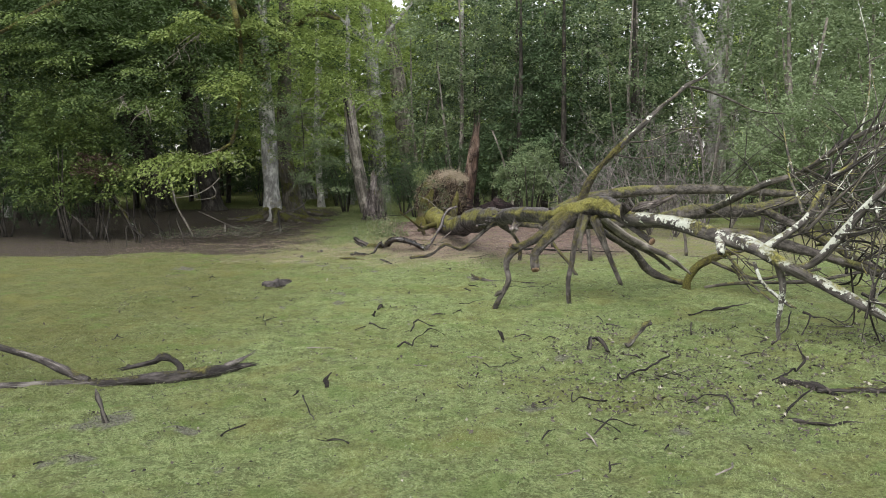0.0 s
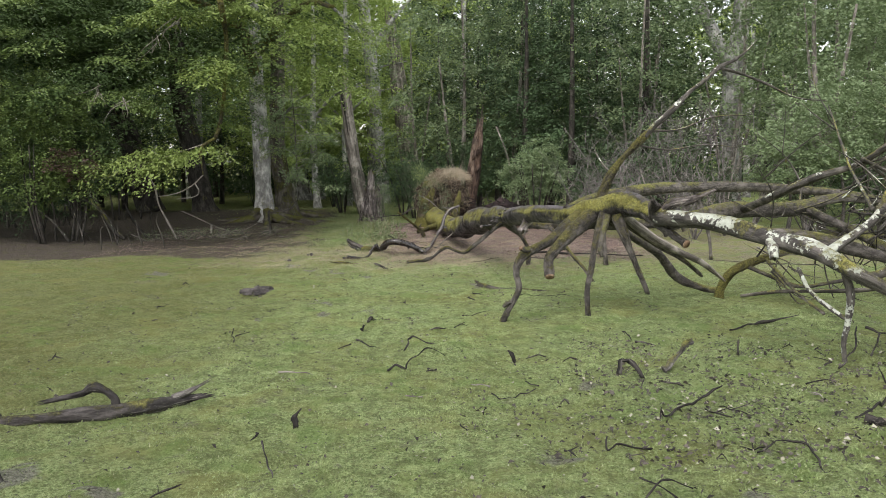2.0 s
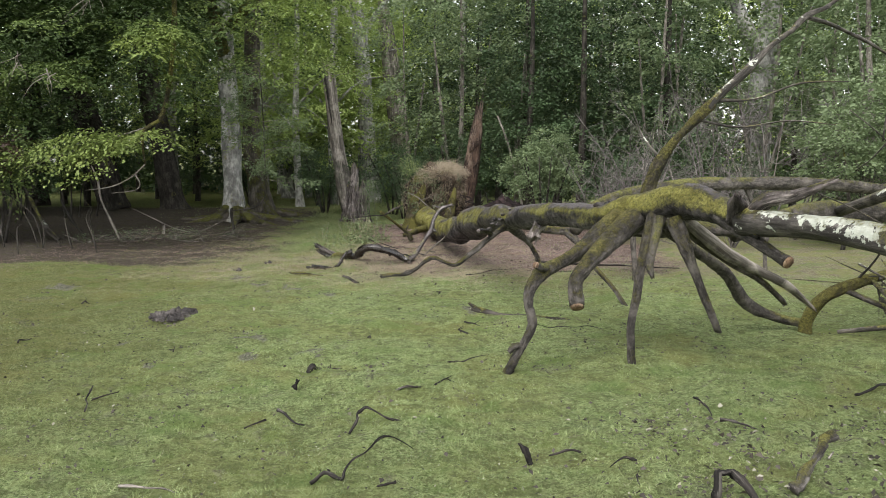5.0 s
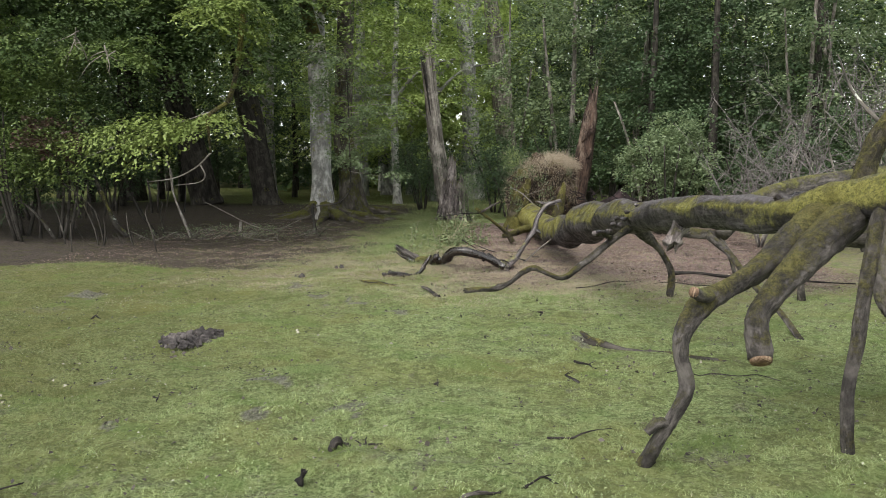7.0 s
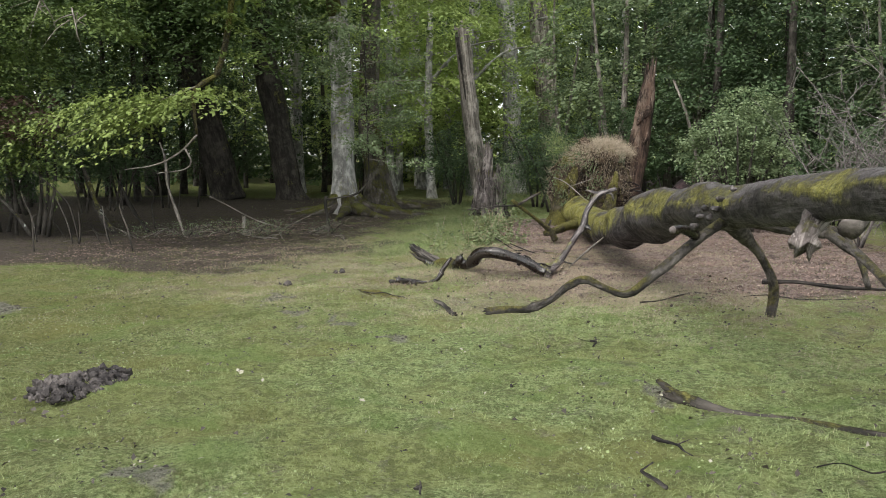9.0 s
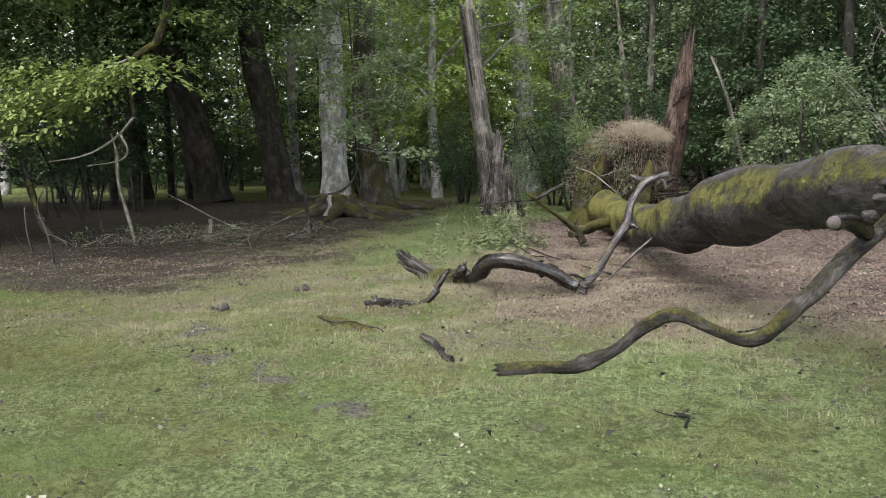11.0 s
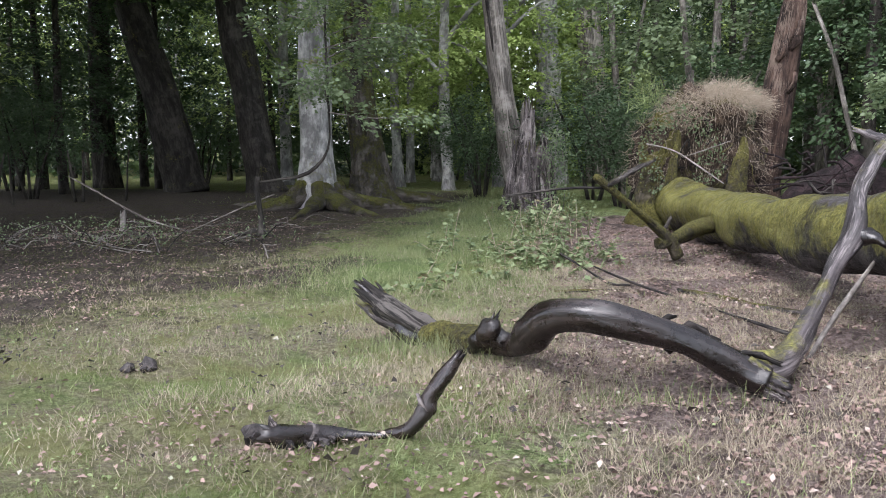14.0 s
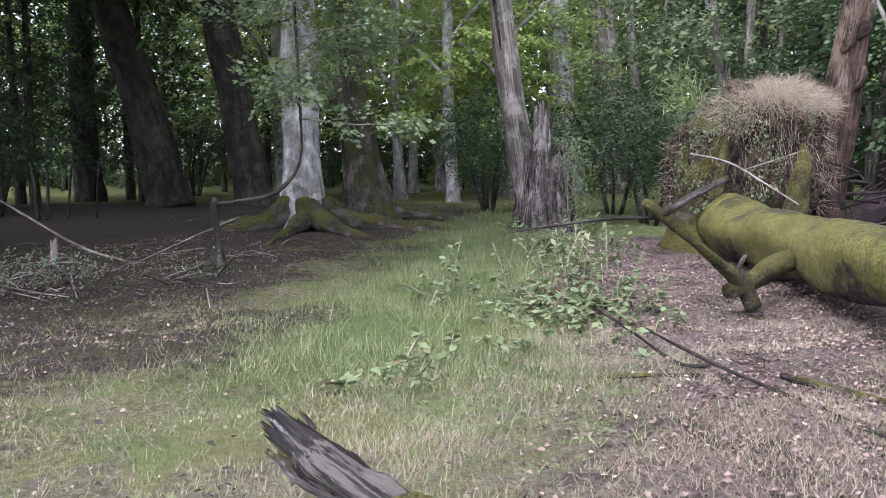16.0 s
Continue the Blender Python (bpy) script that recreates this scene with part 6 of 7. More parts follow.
# ---- living trees ----
def roots(t, x, y, r, n, seed, mat):
    rng = np.random.default_rng(seed)
    for i in range(n):
        a = 2 * math.pi * (i + rng.uniform(-0.25, 0.25)) / n
        ca, sa = math.cos(a), math.sin(a)
        ln = rng.uniform(1.3, 2.6) * r / 0.4
        wig = rng.normal(0, 0.15)
        part("root", under(t, tube([(x + ca * r * 0.55, y + sa * r * 0.55, 0.36 * r / 0.4, 0.14 * r / 0.4), (x + ca * r * 1.1, y + sa * r * 1.1, 0.18, 0.15 * r / 0.4), (x + ca * ln * 0.6 - sa * wig, y + sa * ln * 0.6 + ca * wig, 0.04, 0.09), (x + ca * ln - sa * wig * 2, y + sa * ln + ca * wig * 2, -0.05, 0.04)], 10, 4, 0.12, seed + i)), mat, t)


def tree(name, rows, mat, label, limbs=(), foliage=None, leaf_mat=None, seed=0, sides=18, category="tree", group="", flutes=0.04, limb_mat=None):
    t = thing(name, on(rows[0][0], rows[0][1]), label, category, group)
    part("trunk", under(t, tube(rows, sides, 6, 0.04, seed, 0, flutes)), mat, t)
    for i, r in enumerate(limbs):
        part("limb", under(t, tube(r, 9, 5, 0.08, seed + 5 + i)), (limb_mat or mat) if r[0][3] > 0.031 else M_TWIG, t)
    if foliage is not None:
        part("crown", under(t, foliage), leaf_mat, t, smooth=False)
    return t


def living_trees():
    # the pale beech whose boughs hang over the meadow's edge
    limbs = [
        [(-7.75, 36.4, 5.5, 0.22), (-7.6, 33.5, 7.5, 0.16), (-7.0, 29.0, 7.6, 0.11), (-6.0, 25.5, 6.6, 0.085), (-6.05, 26.2, 5.62, 0.06), (-6.12, 26.1, 4.2, 0.055), (-6.22, 26.0, 3.4, 0.05), (-6.38, 26.0, 2.95, 0.055)],
        [(-7.8, 36.3, 7.0, 0.2), (-10.0, 33.0, 8.5, 0.14), (-12.0, 29.0, 7.8, 0.09), (-13.0, 26.0, 6.2, 0.05)],
        [(-7.8, 36.4, 6.5, 0.2), (-5.5, 34.5, 8.0, 0.12), (-4.0, 32.0, 7.5, 0.07)],
        [(-7.8, 36.4, 8.0, 0.2), (-9.5, 37.5, 11.0, 0.15), (-11, 38, 14, 0.08)],
        [(-7.9, 36.5, 8.5, 0.2), (-6.5, 38, 12, 0.12), (-5.5, 39, 15, 0.06)],
        [(-6.38, 26.0, 2.95, 0.045), (-6.75, 25.95, 2.7, 0.036), (-6.75, 25.9, 2.3, 0.026), (-6.72, 25.9, 1.95, 0.022)],
        [(-6.72, 25.9, 1.95, 0.022), (-7.05, 25.9, 1.66, 0.018), (-7.5, 25.9, 1.45, 0.012), (-8.1, 25.9, 1.36, 0.008)],
        [(-6.95, 25.9, 1.72, 0.016), (-6.85, 25.9, 1.5, 0.014), (-7.0, 25.9, 1.36, 0.011), (-7.5, 25.9, 1.3, 0.007)],
        [(-6.5, 26.0, 2.85, 0.014), (-7.8, 26.1, 2.45, 0.010), (-9.6, 26.1, 1.85, 0.004)],
    ]
    t = tree("beech_tree", [(-7.3, 35.5, -0.1, 0.46), (-7.33, 35.5, 0.25, 0.41), (-7.36, 35.5, 0.7, 0.36), (-7.4, 35.6, 1.4, 0.33), (-7.52, 35.9, 3, 0.31), (-7.7, 36.2, 5.5, 0.29), (-7.85, 36.5, 9, 0.25), (-8.0, 36.5, 14, 0.15), (-8, 36.5, 18, 0.05)], M_BEECH, "tall pale-barked beech with moss-covered roots and hanging boughs", limbs, None, None, 60, 22, limb_mat=M_ROOTMOSS)
    roots(t, -7.3, 35.5, 0.5, 9, 61, M_FLARE)
    rng = np.random.default_rng(63)

    def spread(n, x0, x1, y0, y1, z0, z1, hx, hy):
        at = np.stack([rng.uniform(x0, x1, n), rng.uniform(y0, y1, n), rng.uniform(z0, z1, n)], axis=1)
        return at, np.stack([rng.normal(hx, 0.55, n), rng.normal(hy, 0.3, n), rng.normal(0.12, 0.1, n)], axis=1)

    def umbrella(c, n):
        a = rng.uniform(0, 2 * math.pi, n)
        return np.array(c) + rng.normal(0, 0.12, (n, 3)), np.stack([np.cos(a), np.sin(a), rng.normal(0.15, 0.1, n)], axis=1)

    # shaded leaf colour within the crown, lit colour on the outer sprays
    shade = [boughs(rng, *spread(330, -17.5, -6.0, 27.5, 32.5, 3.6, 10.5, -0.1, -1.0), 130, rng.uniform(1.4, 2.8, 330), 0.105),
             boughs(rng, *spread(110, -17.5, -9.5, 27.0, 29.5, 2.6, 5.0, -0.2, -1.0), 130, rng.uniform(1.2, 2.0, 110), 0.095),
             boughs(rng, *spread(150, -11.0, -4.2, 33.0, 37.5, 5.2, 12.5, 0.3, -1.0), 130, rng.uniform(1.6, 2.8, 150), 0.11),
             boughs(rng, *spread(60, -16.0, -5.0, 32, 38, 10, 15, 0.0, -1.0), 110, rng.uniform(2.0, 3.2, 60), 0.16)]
    part("crown", under(t, stack(*shade)), M_SHADELEAF, t, smooth=False)
    n = 20
    low = np.stack([rng.uniform(-8.6, -6.3, n), rng.uniform(25.6, 26.7, n), rng.uniform(2.45, 2.75, n)], axis=1)
    bright = [boughs(rng, low, np.stack([rng.normal(-1, 0.12, n), rng.normal(-0.45, 0.45, n), rng.normal(0.2, 0.15, n)], axis=1), 190, rng.uniform(1.0, 1.9, n), 0.085, 0.5, 0.6),
              boughs(rng, [(-6.5, 26.0, 2.75), (-6.4, 25.8, 2.6), (-6.6, 25.6, 2.7), (-6.2, 26.0, 3.3)], [(1, -0.3, 0.1), (0.9, -0.6, 0.0), (0.5, -1, 0.1), (1, -0.2, 0.3)], 120, 0.8, 0.085, 0.5, 0.4),
              boughs(rng, [(-9.3, 25.9, 2.2), (-9.6, 26.1, 2.35), (-8.2, 25.4, 2.05), (-7.2, 25.2, 1.85), (-7.6, 25.0, 1.7)], [(-1, -0.1, 0.1), (-1, -0.4, 0), (-1, -0.3, 0), (-1, 0, 0), (-1, -0.5, 0)], 60, 0.75, 0.085, 0.5, 0.3),
              boughs(rng, *umbrella((-6.2, 25.3, 4.75), 13), 170, rng.uniform(0.7, 1.15, 13), 0.085, 0.5, 0.5),
              boughs(rng, *umbrella((-7.3, 25.6, 6.3), 12), 170, rng.uniform(0.8, 1.3, 12), 0.088, 0.5, 0.5),
              boughs(rng, *umbrella((-5.6, 26.2, 6.4), 12), 170, rng.uniform(0.8, 1.4, 12), 0.088, 0.5, 0.5),
              boughs(rng, [(-6.2, 26.0, 3.75), (-6.3, 25.9, 3.9)], [(1, -0.2, 0.1), (0.8, -0.7, 0.2)], 130, 0.75, 0.085, 0.45, 0.35)]
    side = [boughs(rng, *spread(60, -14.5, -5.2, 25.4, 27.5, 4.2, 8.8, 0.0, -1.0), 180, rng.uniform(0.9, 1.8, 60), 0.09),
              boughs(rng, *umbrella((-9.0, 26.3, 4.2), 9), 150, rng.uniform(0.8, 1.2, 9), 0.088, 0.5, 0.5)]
    part("shaded_spray", under(t, stack(*side)), M_DIMLEAF, t, "leaf sprays in a dim, half-shaded green", smooth=False)
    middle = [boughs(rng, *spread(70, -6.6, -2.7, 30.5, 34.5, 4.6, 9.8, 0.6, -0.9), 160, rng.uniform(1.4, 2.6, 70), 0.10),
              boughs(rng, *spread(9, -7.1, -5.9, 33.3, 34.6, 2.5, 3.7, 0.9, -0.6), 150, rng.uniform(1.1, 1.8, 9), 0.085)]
    part("side_spray", under(t, stack(*middle)), M_HALFLITLEAF, t, "layered leaf sprays in a half-lit green", smooth=False)
    part("hanging_spray", under(t, stack(*bright)), M_LITLEAF, t, "leaf sprays in a lit yellow-green", smooth=False)
    for i, (x, y, z) in enumerate([(-7.6, 25.2, 5.5), (-8.6, 25.4, 3.9), (-9.3, 25.6, 4.3), (-6.9, 24.9, 5.9)]):
        for j in range(6):
            a = rng.uniform(0, 6.28)
            e = np.array((math.cos(a) * 0.45 - 0.2, 0.2 * math.sin(a), -rng.uniform(0.15, 0.6)))
            c = np.array((x, y, z)) + rng.normal(0, 0.08, 3)
            rows = [(*c, 0.010), (*(c + e * 0.5 + rng.normal(0, 0.07, 3)), 0.008), (*(c + e + rng.normal(0, 0.05, 3)), 0.003)]
            part("dead_twig", under(t, tube(rows, 5, 4, 0.2, 2700 + i * 6 + j)), M_TWIG, t, "bleached bare twig")
    t = tree("mossy_beech_tree", [(-6.95, 37.8, -0.1, 0.7), (-7.0, 37.8, 0.5, 0.48), (-7.1, 37.8, 1.4, 0.36), (-7.3, 37.8, 3, 0.32), (-7.2, 38, 7, 0.28), (-7.0, 38, 14, 0.12)], M_FLARE, "brown mossy beech standing close behind the pale one", (), None, None, 65, 20)
    roots(t, -6.95, 37.8, 0.45, 6, 66, M_FLARE)
    # dark trunks in the shade
    for i, rows in enumerate([
            [(-14.6, 43.0, -0.1, 0.75), (-14.8, 43, 0.6, 0.6), (-15.4, 43, 3, 0.55), (-16.4, 43, 6, 0.5), (-17.0, 43, 10, 0.4), (-17, 43, 16, 0.15)],
            [(-12.0, 43.0, -0.1, 0.7), (-12.1, 43, 0.6, 0.52), (-12.5, 43, 3, 0.46), (-13.0, 43, 6, 0.42), (-13.2, 43, 14, 0.2)],
            [(-19.5, 46.0, -0.1, 0.5), (-19.6, 46, 3, 0.4), (-19.5, 46, 14, 0.15)],
            # added tree out of view, its crown there to shade the left
            [(-24.0, 36.0, -0.1, 0.4), (-24.0, 36, 3, 0.35), (-22.0, 34, 9, 0.2), (-21, 33, 13, 0.1)]]):
        x = rows[-1][0]
        # third crown blob, well forward of the trunk, is canopy added for shade
        tree("shaded_tree", rows, M_DARKBARK, "dark leaning trunk in the shade of the wood", (), crown(70 + i, [(x, rows[0][1] - 1.5, 8.6, 5.2, 5.2, 3.0), (x, rows[0][1], 13, 4.5, 4.5, 3), (x + 2.5, rows[0][1] - 9, 8.0, 4.5, 3.5, 1.8)], 340, 55, 1.5, 0.75, 0.24, 0.2, 0.04), M_SHADELEAF, 75 + i, group="shaded trees")
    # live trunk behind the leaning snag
    tree("tall_tree", [(-4.15, 50, -0.1, 0.55), (-4.2, 50, 1.5, 0.42), (-4.3, 50, 3, 0.4), (-4.48, 50, 6, 0.38), (-4.68, 50, 8.5, 0.36), (-5.0, 50, 11, 0.3), (-5.3, 50, 16, 0.15)], M_BEECH, "tall grey-green trunk behind the leaning dead one", [[(-4.65, 50, 8.2, 0.18), (-3.8, 50, 9.6, 0.14), (-2.6, 50, 11, 0.09), (-1.2, 50, 12.6, 0.04)], [(-4.7, 50, 9, 0.16), (-5.8, 50, 10, 0.11), (-7.2, 50, 11.2, 0.05)]], crown(80, [(-6, 51, 14, 4, 4, 3), (-2.5, 45, 3.4, 1.8, 1.3, 1.4), (-6.2, 49, 6.2, 1.8, 1.6, 2.2)], 170, 55, 1.0, 0.75, 0.15, 0.2, 0.05), M_LITFARLEAF, 81)
    t = tree("path_tree", [(-9.4, 55, -0.1, 0.62), (-9.5, 55, 0.8, 0.42), (-9.75, 55, 2.4, 0.36), (-9.75, 55, 4.4, 0.34), (-9.95, 55, 6.7, 0.32), (-10.2, 55, 10, 0.25), (-10.2, 55, 15, 0.1)], M_BEECH, "grey beech at the far end of the grassy path", (), crown(84, [(-10.5, 56, 13, 5, 4, 3), (-12.5, 54, 6, 2.4, 2, 2.0), (-7.6, 54.5, 4.8, 2.0, 1.5, 1.6)], 190, 50, 1.3, 0.75, 0.18, 0.2, 0.05), M_LITFARLEAF, 85)
    tree("forked_tree", [(12.2, 40.5, -0.1, 0.6), (12.2, 40.5, 2, 0.5), (12.25, 40.5, 5, 0.45), (12.4, 40.5, 7, 0.42), (12.6, 40.5, 9.5, 0.36), (12.9, 40.5, 14, 0.2)], M_BEECH, "pale forked trunk above the thicket", [[(12.3, 40.5, 5.6, 0.36), (11.85, 40.5, 6.7, 0.32), (11.3, 40.5, 7.9, 0.29), (10.6, 40.5, 9.3, 0.26), (9.6, 40.5, 13, 0.15)]], crown(87, [(12, 41, 13, 4, 4, 3.5)], 90, 50, 1.2, 0.75, 0.18, 0.2, 0.05), M_SALLOW, 88)


living_trees()


# ---- prototypes for the wood behind, copied about ----
def tiered(seed, low, high, n):
    """Layered boughs all round a trunk at the origin."""
    rng = np.random.default_rng(seed)
    a, z = rng.uniform(0, 2 * math.pi, n), rng.uniform(low, high, n)
    out = np.stack([np.cos(a), np.sin(a), rng.normal(0.15, 0.08, n)], axis=1)
    r = rng.uniform(0.3, 2.4, n) * (1.25 - 0.6 * (z - low) / (high - low))
    return boughs(rng, out * (1, 1, 0) * r[:, None] + np.stack([0 * z, 0 * z, z], axis=1), out, 85, rng.uniform(1.3, 2.5, n), 0.15)


def proto(kind, seed):
    if kind == "beech":
        t = tree("woodland_beech", [(0, 0, -0.1, 0.26), (0.05, 0, 1, 0.18), (0.15, 0, 4, 0.15), (0.0, 0.1, 9, 0.11), (0.1, 0, 15, 0.04)], M_BEECH, "slender beech with layered yellow-green leaves", [[(0.1, 0, 3.5, 0.08), (1.3, -0.5, 4.6, 0.05), (2.8, -1, 4.8, 0.02)], [(0.1, 0, 4.6, 0.09), (-1.2, 0.4, 5.8, 0.05), (-2.8, 0.5, 6.2, 0.02)]], tiered(seed, 2.2, 15.0, 120), M_LITFARLEAF, seed, 12, group="woodland beeches")
    elif kind == "holly":
        t = tree("holly_tree", [(0, 0, -0.1, 0.16), (0.05, 0, 2, 0.12), (0, 0.05, 5, 0.08), (0, 0, 9, 0.03)], M_DARKBARK, "dense dark-green holly on a thin trunk", [], crown(seed, [(0, 0, 2.6, 1.9, 1.9, 2.1), (0, 0, 5.4, 1.7, 1.7, 2.4), (0.2, 0, 8.2, 1.0, 1.0, 2.0)], 190, 44, 0.6, 0.75, 0.105, 0.3, 0.12, 0.8), M_HOLLY, seed, 10, group="hollies")
    elif kind == "sallow":
        t = tree("sallow_tree", [(0, 0, -0.1, 0.12), (0.2, 0, 2, 0.09), (0.5, 0.1, 5, 0.06), (0.4, 0.2, 9, 0.02)], M_TWIG, "thin grey-stemmed tree with grey-green leaves", [[(0, 0, 0.2, 0.08), (-0.5, 0.2, 2.5, 0.06), (-1.2, 0.2, 5.5, 0.03)], [(0.1, 0, 0.6, 0.07), (0.9, -0.3, 3, 0.05), (1.6, -0.4, 6, 0.02)]], crown(seed, [(0, 0, 4.0, 2.2, 2.2, 2.2), (0.3, 0, 7.3, 2.4, 2.4, 2.6)], 200, 44, 0.8, 0.6, 0.12, 0.3, 0.12, 0.7), M_SALLOW, seed, 8, group="sallows")
    else:
        t = thing("understorey_shrub", (0, 0, 0), "low leafy shrub under the trees", "shrub", "shrubs")
        rng = np.random.default_rng(seed)
        for i in range(6):
            a = rng.uniform(0, 6.28)
            part("stem", tube([(0.1 * math.cos(a), 0.1 * math.sin(a), -0.05, 0.035), (0.35 * math.cos(a), 0.35 * math.sin(a), 0.9, 0.025), (0.8 * math.cos(a + 0.4), 0.8 * math.sin(a + 0.4), 2.0, 0.01)], 6, 3, 0.1, seed + i), M_DARKBARK, t)
        part("foliage", crown(seed, [(0, 0, 1.5, 1.2, 1.1, 0.9)], 150, 46, 0.5, 0.75, 0.062, 0.25, 0.1, 0.6), M_SHADELEAF if kind == "shrub" else M_HOLLY, t, smooth=False)
    return t


def wood():
    rng = np.random.default_rng(99)
    spots = {
        "beech": [(-7.0, 45.5), (-9.2, 47.5), (-6.2, 52), (-5.6, 46.8), (0.6, 53), (-8.5, 56), (-10.2, 52.5), (-11, 60), (-17.5, 57), (-25, 60), (-16, 66), (-22, 50), (-27, 44), (-5.5, 57), (-14, 49), (-31, 52), (1.5, 58), (-20, 38.5), (-26, 36), (5, 54), (10, 60), (18, 55)],
        "holly": [(-13.2, 50), (-16.2, 52.5), (-17, 40.5), (-18.5, 36.5), (2.9, 36.8), (4.6, 36.2), (-20.5, 44), (-22, 40), (-24, 47), (-16.5, 44.5), (-19, 47.5), (1.2, 44), (3.6, 46), (6.2, 40), (8.6, 43), (4.2, 39.5), (-0.8, 47), (10.5, 46), (7.4, 36), (2.4, 50), (15.5, 45), (-18, 34), (-21.5, 33), (2.9, 39.2), (4.9, 38.0), (-23, 56), (-19.5, 55), (-27, 55), (-16.5, 60), (-30, 58), (-21, 62)],
        "sallow": [(7.2, 35.5), (2.6, 39.5), (8.4, 38.5), (10.8, 36.5), (14.5, 38), (17, 42), (13, 33.5), (16.5, 36), (20, 38), (0.3, 40), (-1.6, 42.5), (12.0, 30.5), (15.5, 31), (22, 46), (6.8, 43)],
    }
    for kind, places in spots.items():
        first = [proto(kind, 400), proto(kind, 401)]
        for i, (x, y) in enumerate(places):
            m = pose(*on(x, y), 0, 0, rng.uniform(0, 360)) @ Matrix.Diagonal((1, 1, 1, 1))
            if i < 2:
                first[i].matrix_basis = m
            else:
                ob = copy_thing(first[i % 2], m)
                s = rng.uniform(0.85, 1.25)
                ob.scale = (s, s, s * rng.uniform(0.9, 1.15))
    for x, y, s in [(0.6, 55, 1.7), (3.4, 58, 1.8), (6.5, 56, 1.6), (-0.8, 60, 1.6)]:
        copy_thing(bpy.data.objects["holly_tree"], pose(*on(x, y), 0, 0, rng.uniform(0, 360))).scale = (s, s, s)
    first = [proto("dark shrub", 410), proto("dark shrub", 411)]
    for i, (x, y) in enumerate([(-12.6, 28.3), (-14.6, 28.6), (-16.5, 30.5), (-5.0, 40.5), (-2.2, 39.5), (-10.5, 47), (-6.2, 46), (0.2, 38), (-1.5, 36.5), (5.2, 33.5), (6.8, 31.5), (9, 33), (10.8, 28.6), (12.5, 27.5), (13.6, 29.5), (-16, 38), (-20, 42), (-9, 55), (-5.2, 54), (-12, 56), (-18, 50)]):
        m = pose(*on(x, y), 0, 0, rng.uniform(0, 360))
        if i < 2:
            first[i].matrix_basis = m
        else:
            ob = copy_thing(first[i % 2], m)
            s = rng.uniform(0.8, 1.5)
            ob.scale = (s, s, s)


wood()


def far_wood():
    """The wood's far side: leaf masses too distant to tell trees apart."""
    rng = np.random.default_rng(55)
    # lit leaf colour in the middle, shaded leaf colour on both flanks
    for mat, n, y0, x0, x1, name in ((M_LITFARLEAF, 26000, 66, -15, 0, "distant_beechwood"), (M_HOLLY, 100000, 71, -62, 58, "distant_dark_wood"), (M_SHADELEAF, 40000, 64, -62, -13, "distant_beechwood"), (M_SHADELEAF, 60000, 64, -2, 58, "distant_beechwood")):
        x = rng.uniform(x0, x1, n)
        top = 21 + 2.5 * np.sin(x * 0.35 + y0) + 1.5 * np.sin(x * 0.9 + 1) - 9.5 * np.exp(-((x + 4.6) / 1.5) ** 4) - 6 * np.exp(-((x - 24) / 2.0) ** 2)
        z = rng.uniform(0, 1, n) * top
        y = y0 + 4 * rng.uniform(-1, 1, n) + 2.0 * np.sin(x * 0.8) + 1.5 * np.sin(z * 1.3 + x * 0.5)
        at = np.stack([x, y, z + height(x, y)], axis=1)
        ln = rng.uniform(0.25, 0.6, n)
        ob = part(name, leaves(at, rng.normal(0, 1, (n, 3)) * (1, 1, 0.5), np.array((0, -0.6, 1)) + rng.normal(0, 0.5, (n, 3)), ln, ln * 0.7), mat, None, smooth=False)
        tagged(ob, "distant leafy edge of the wood behind the trunks", "woodland", kind="stuff")


far_wood()


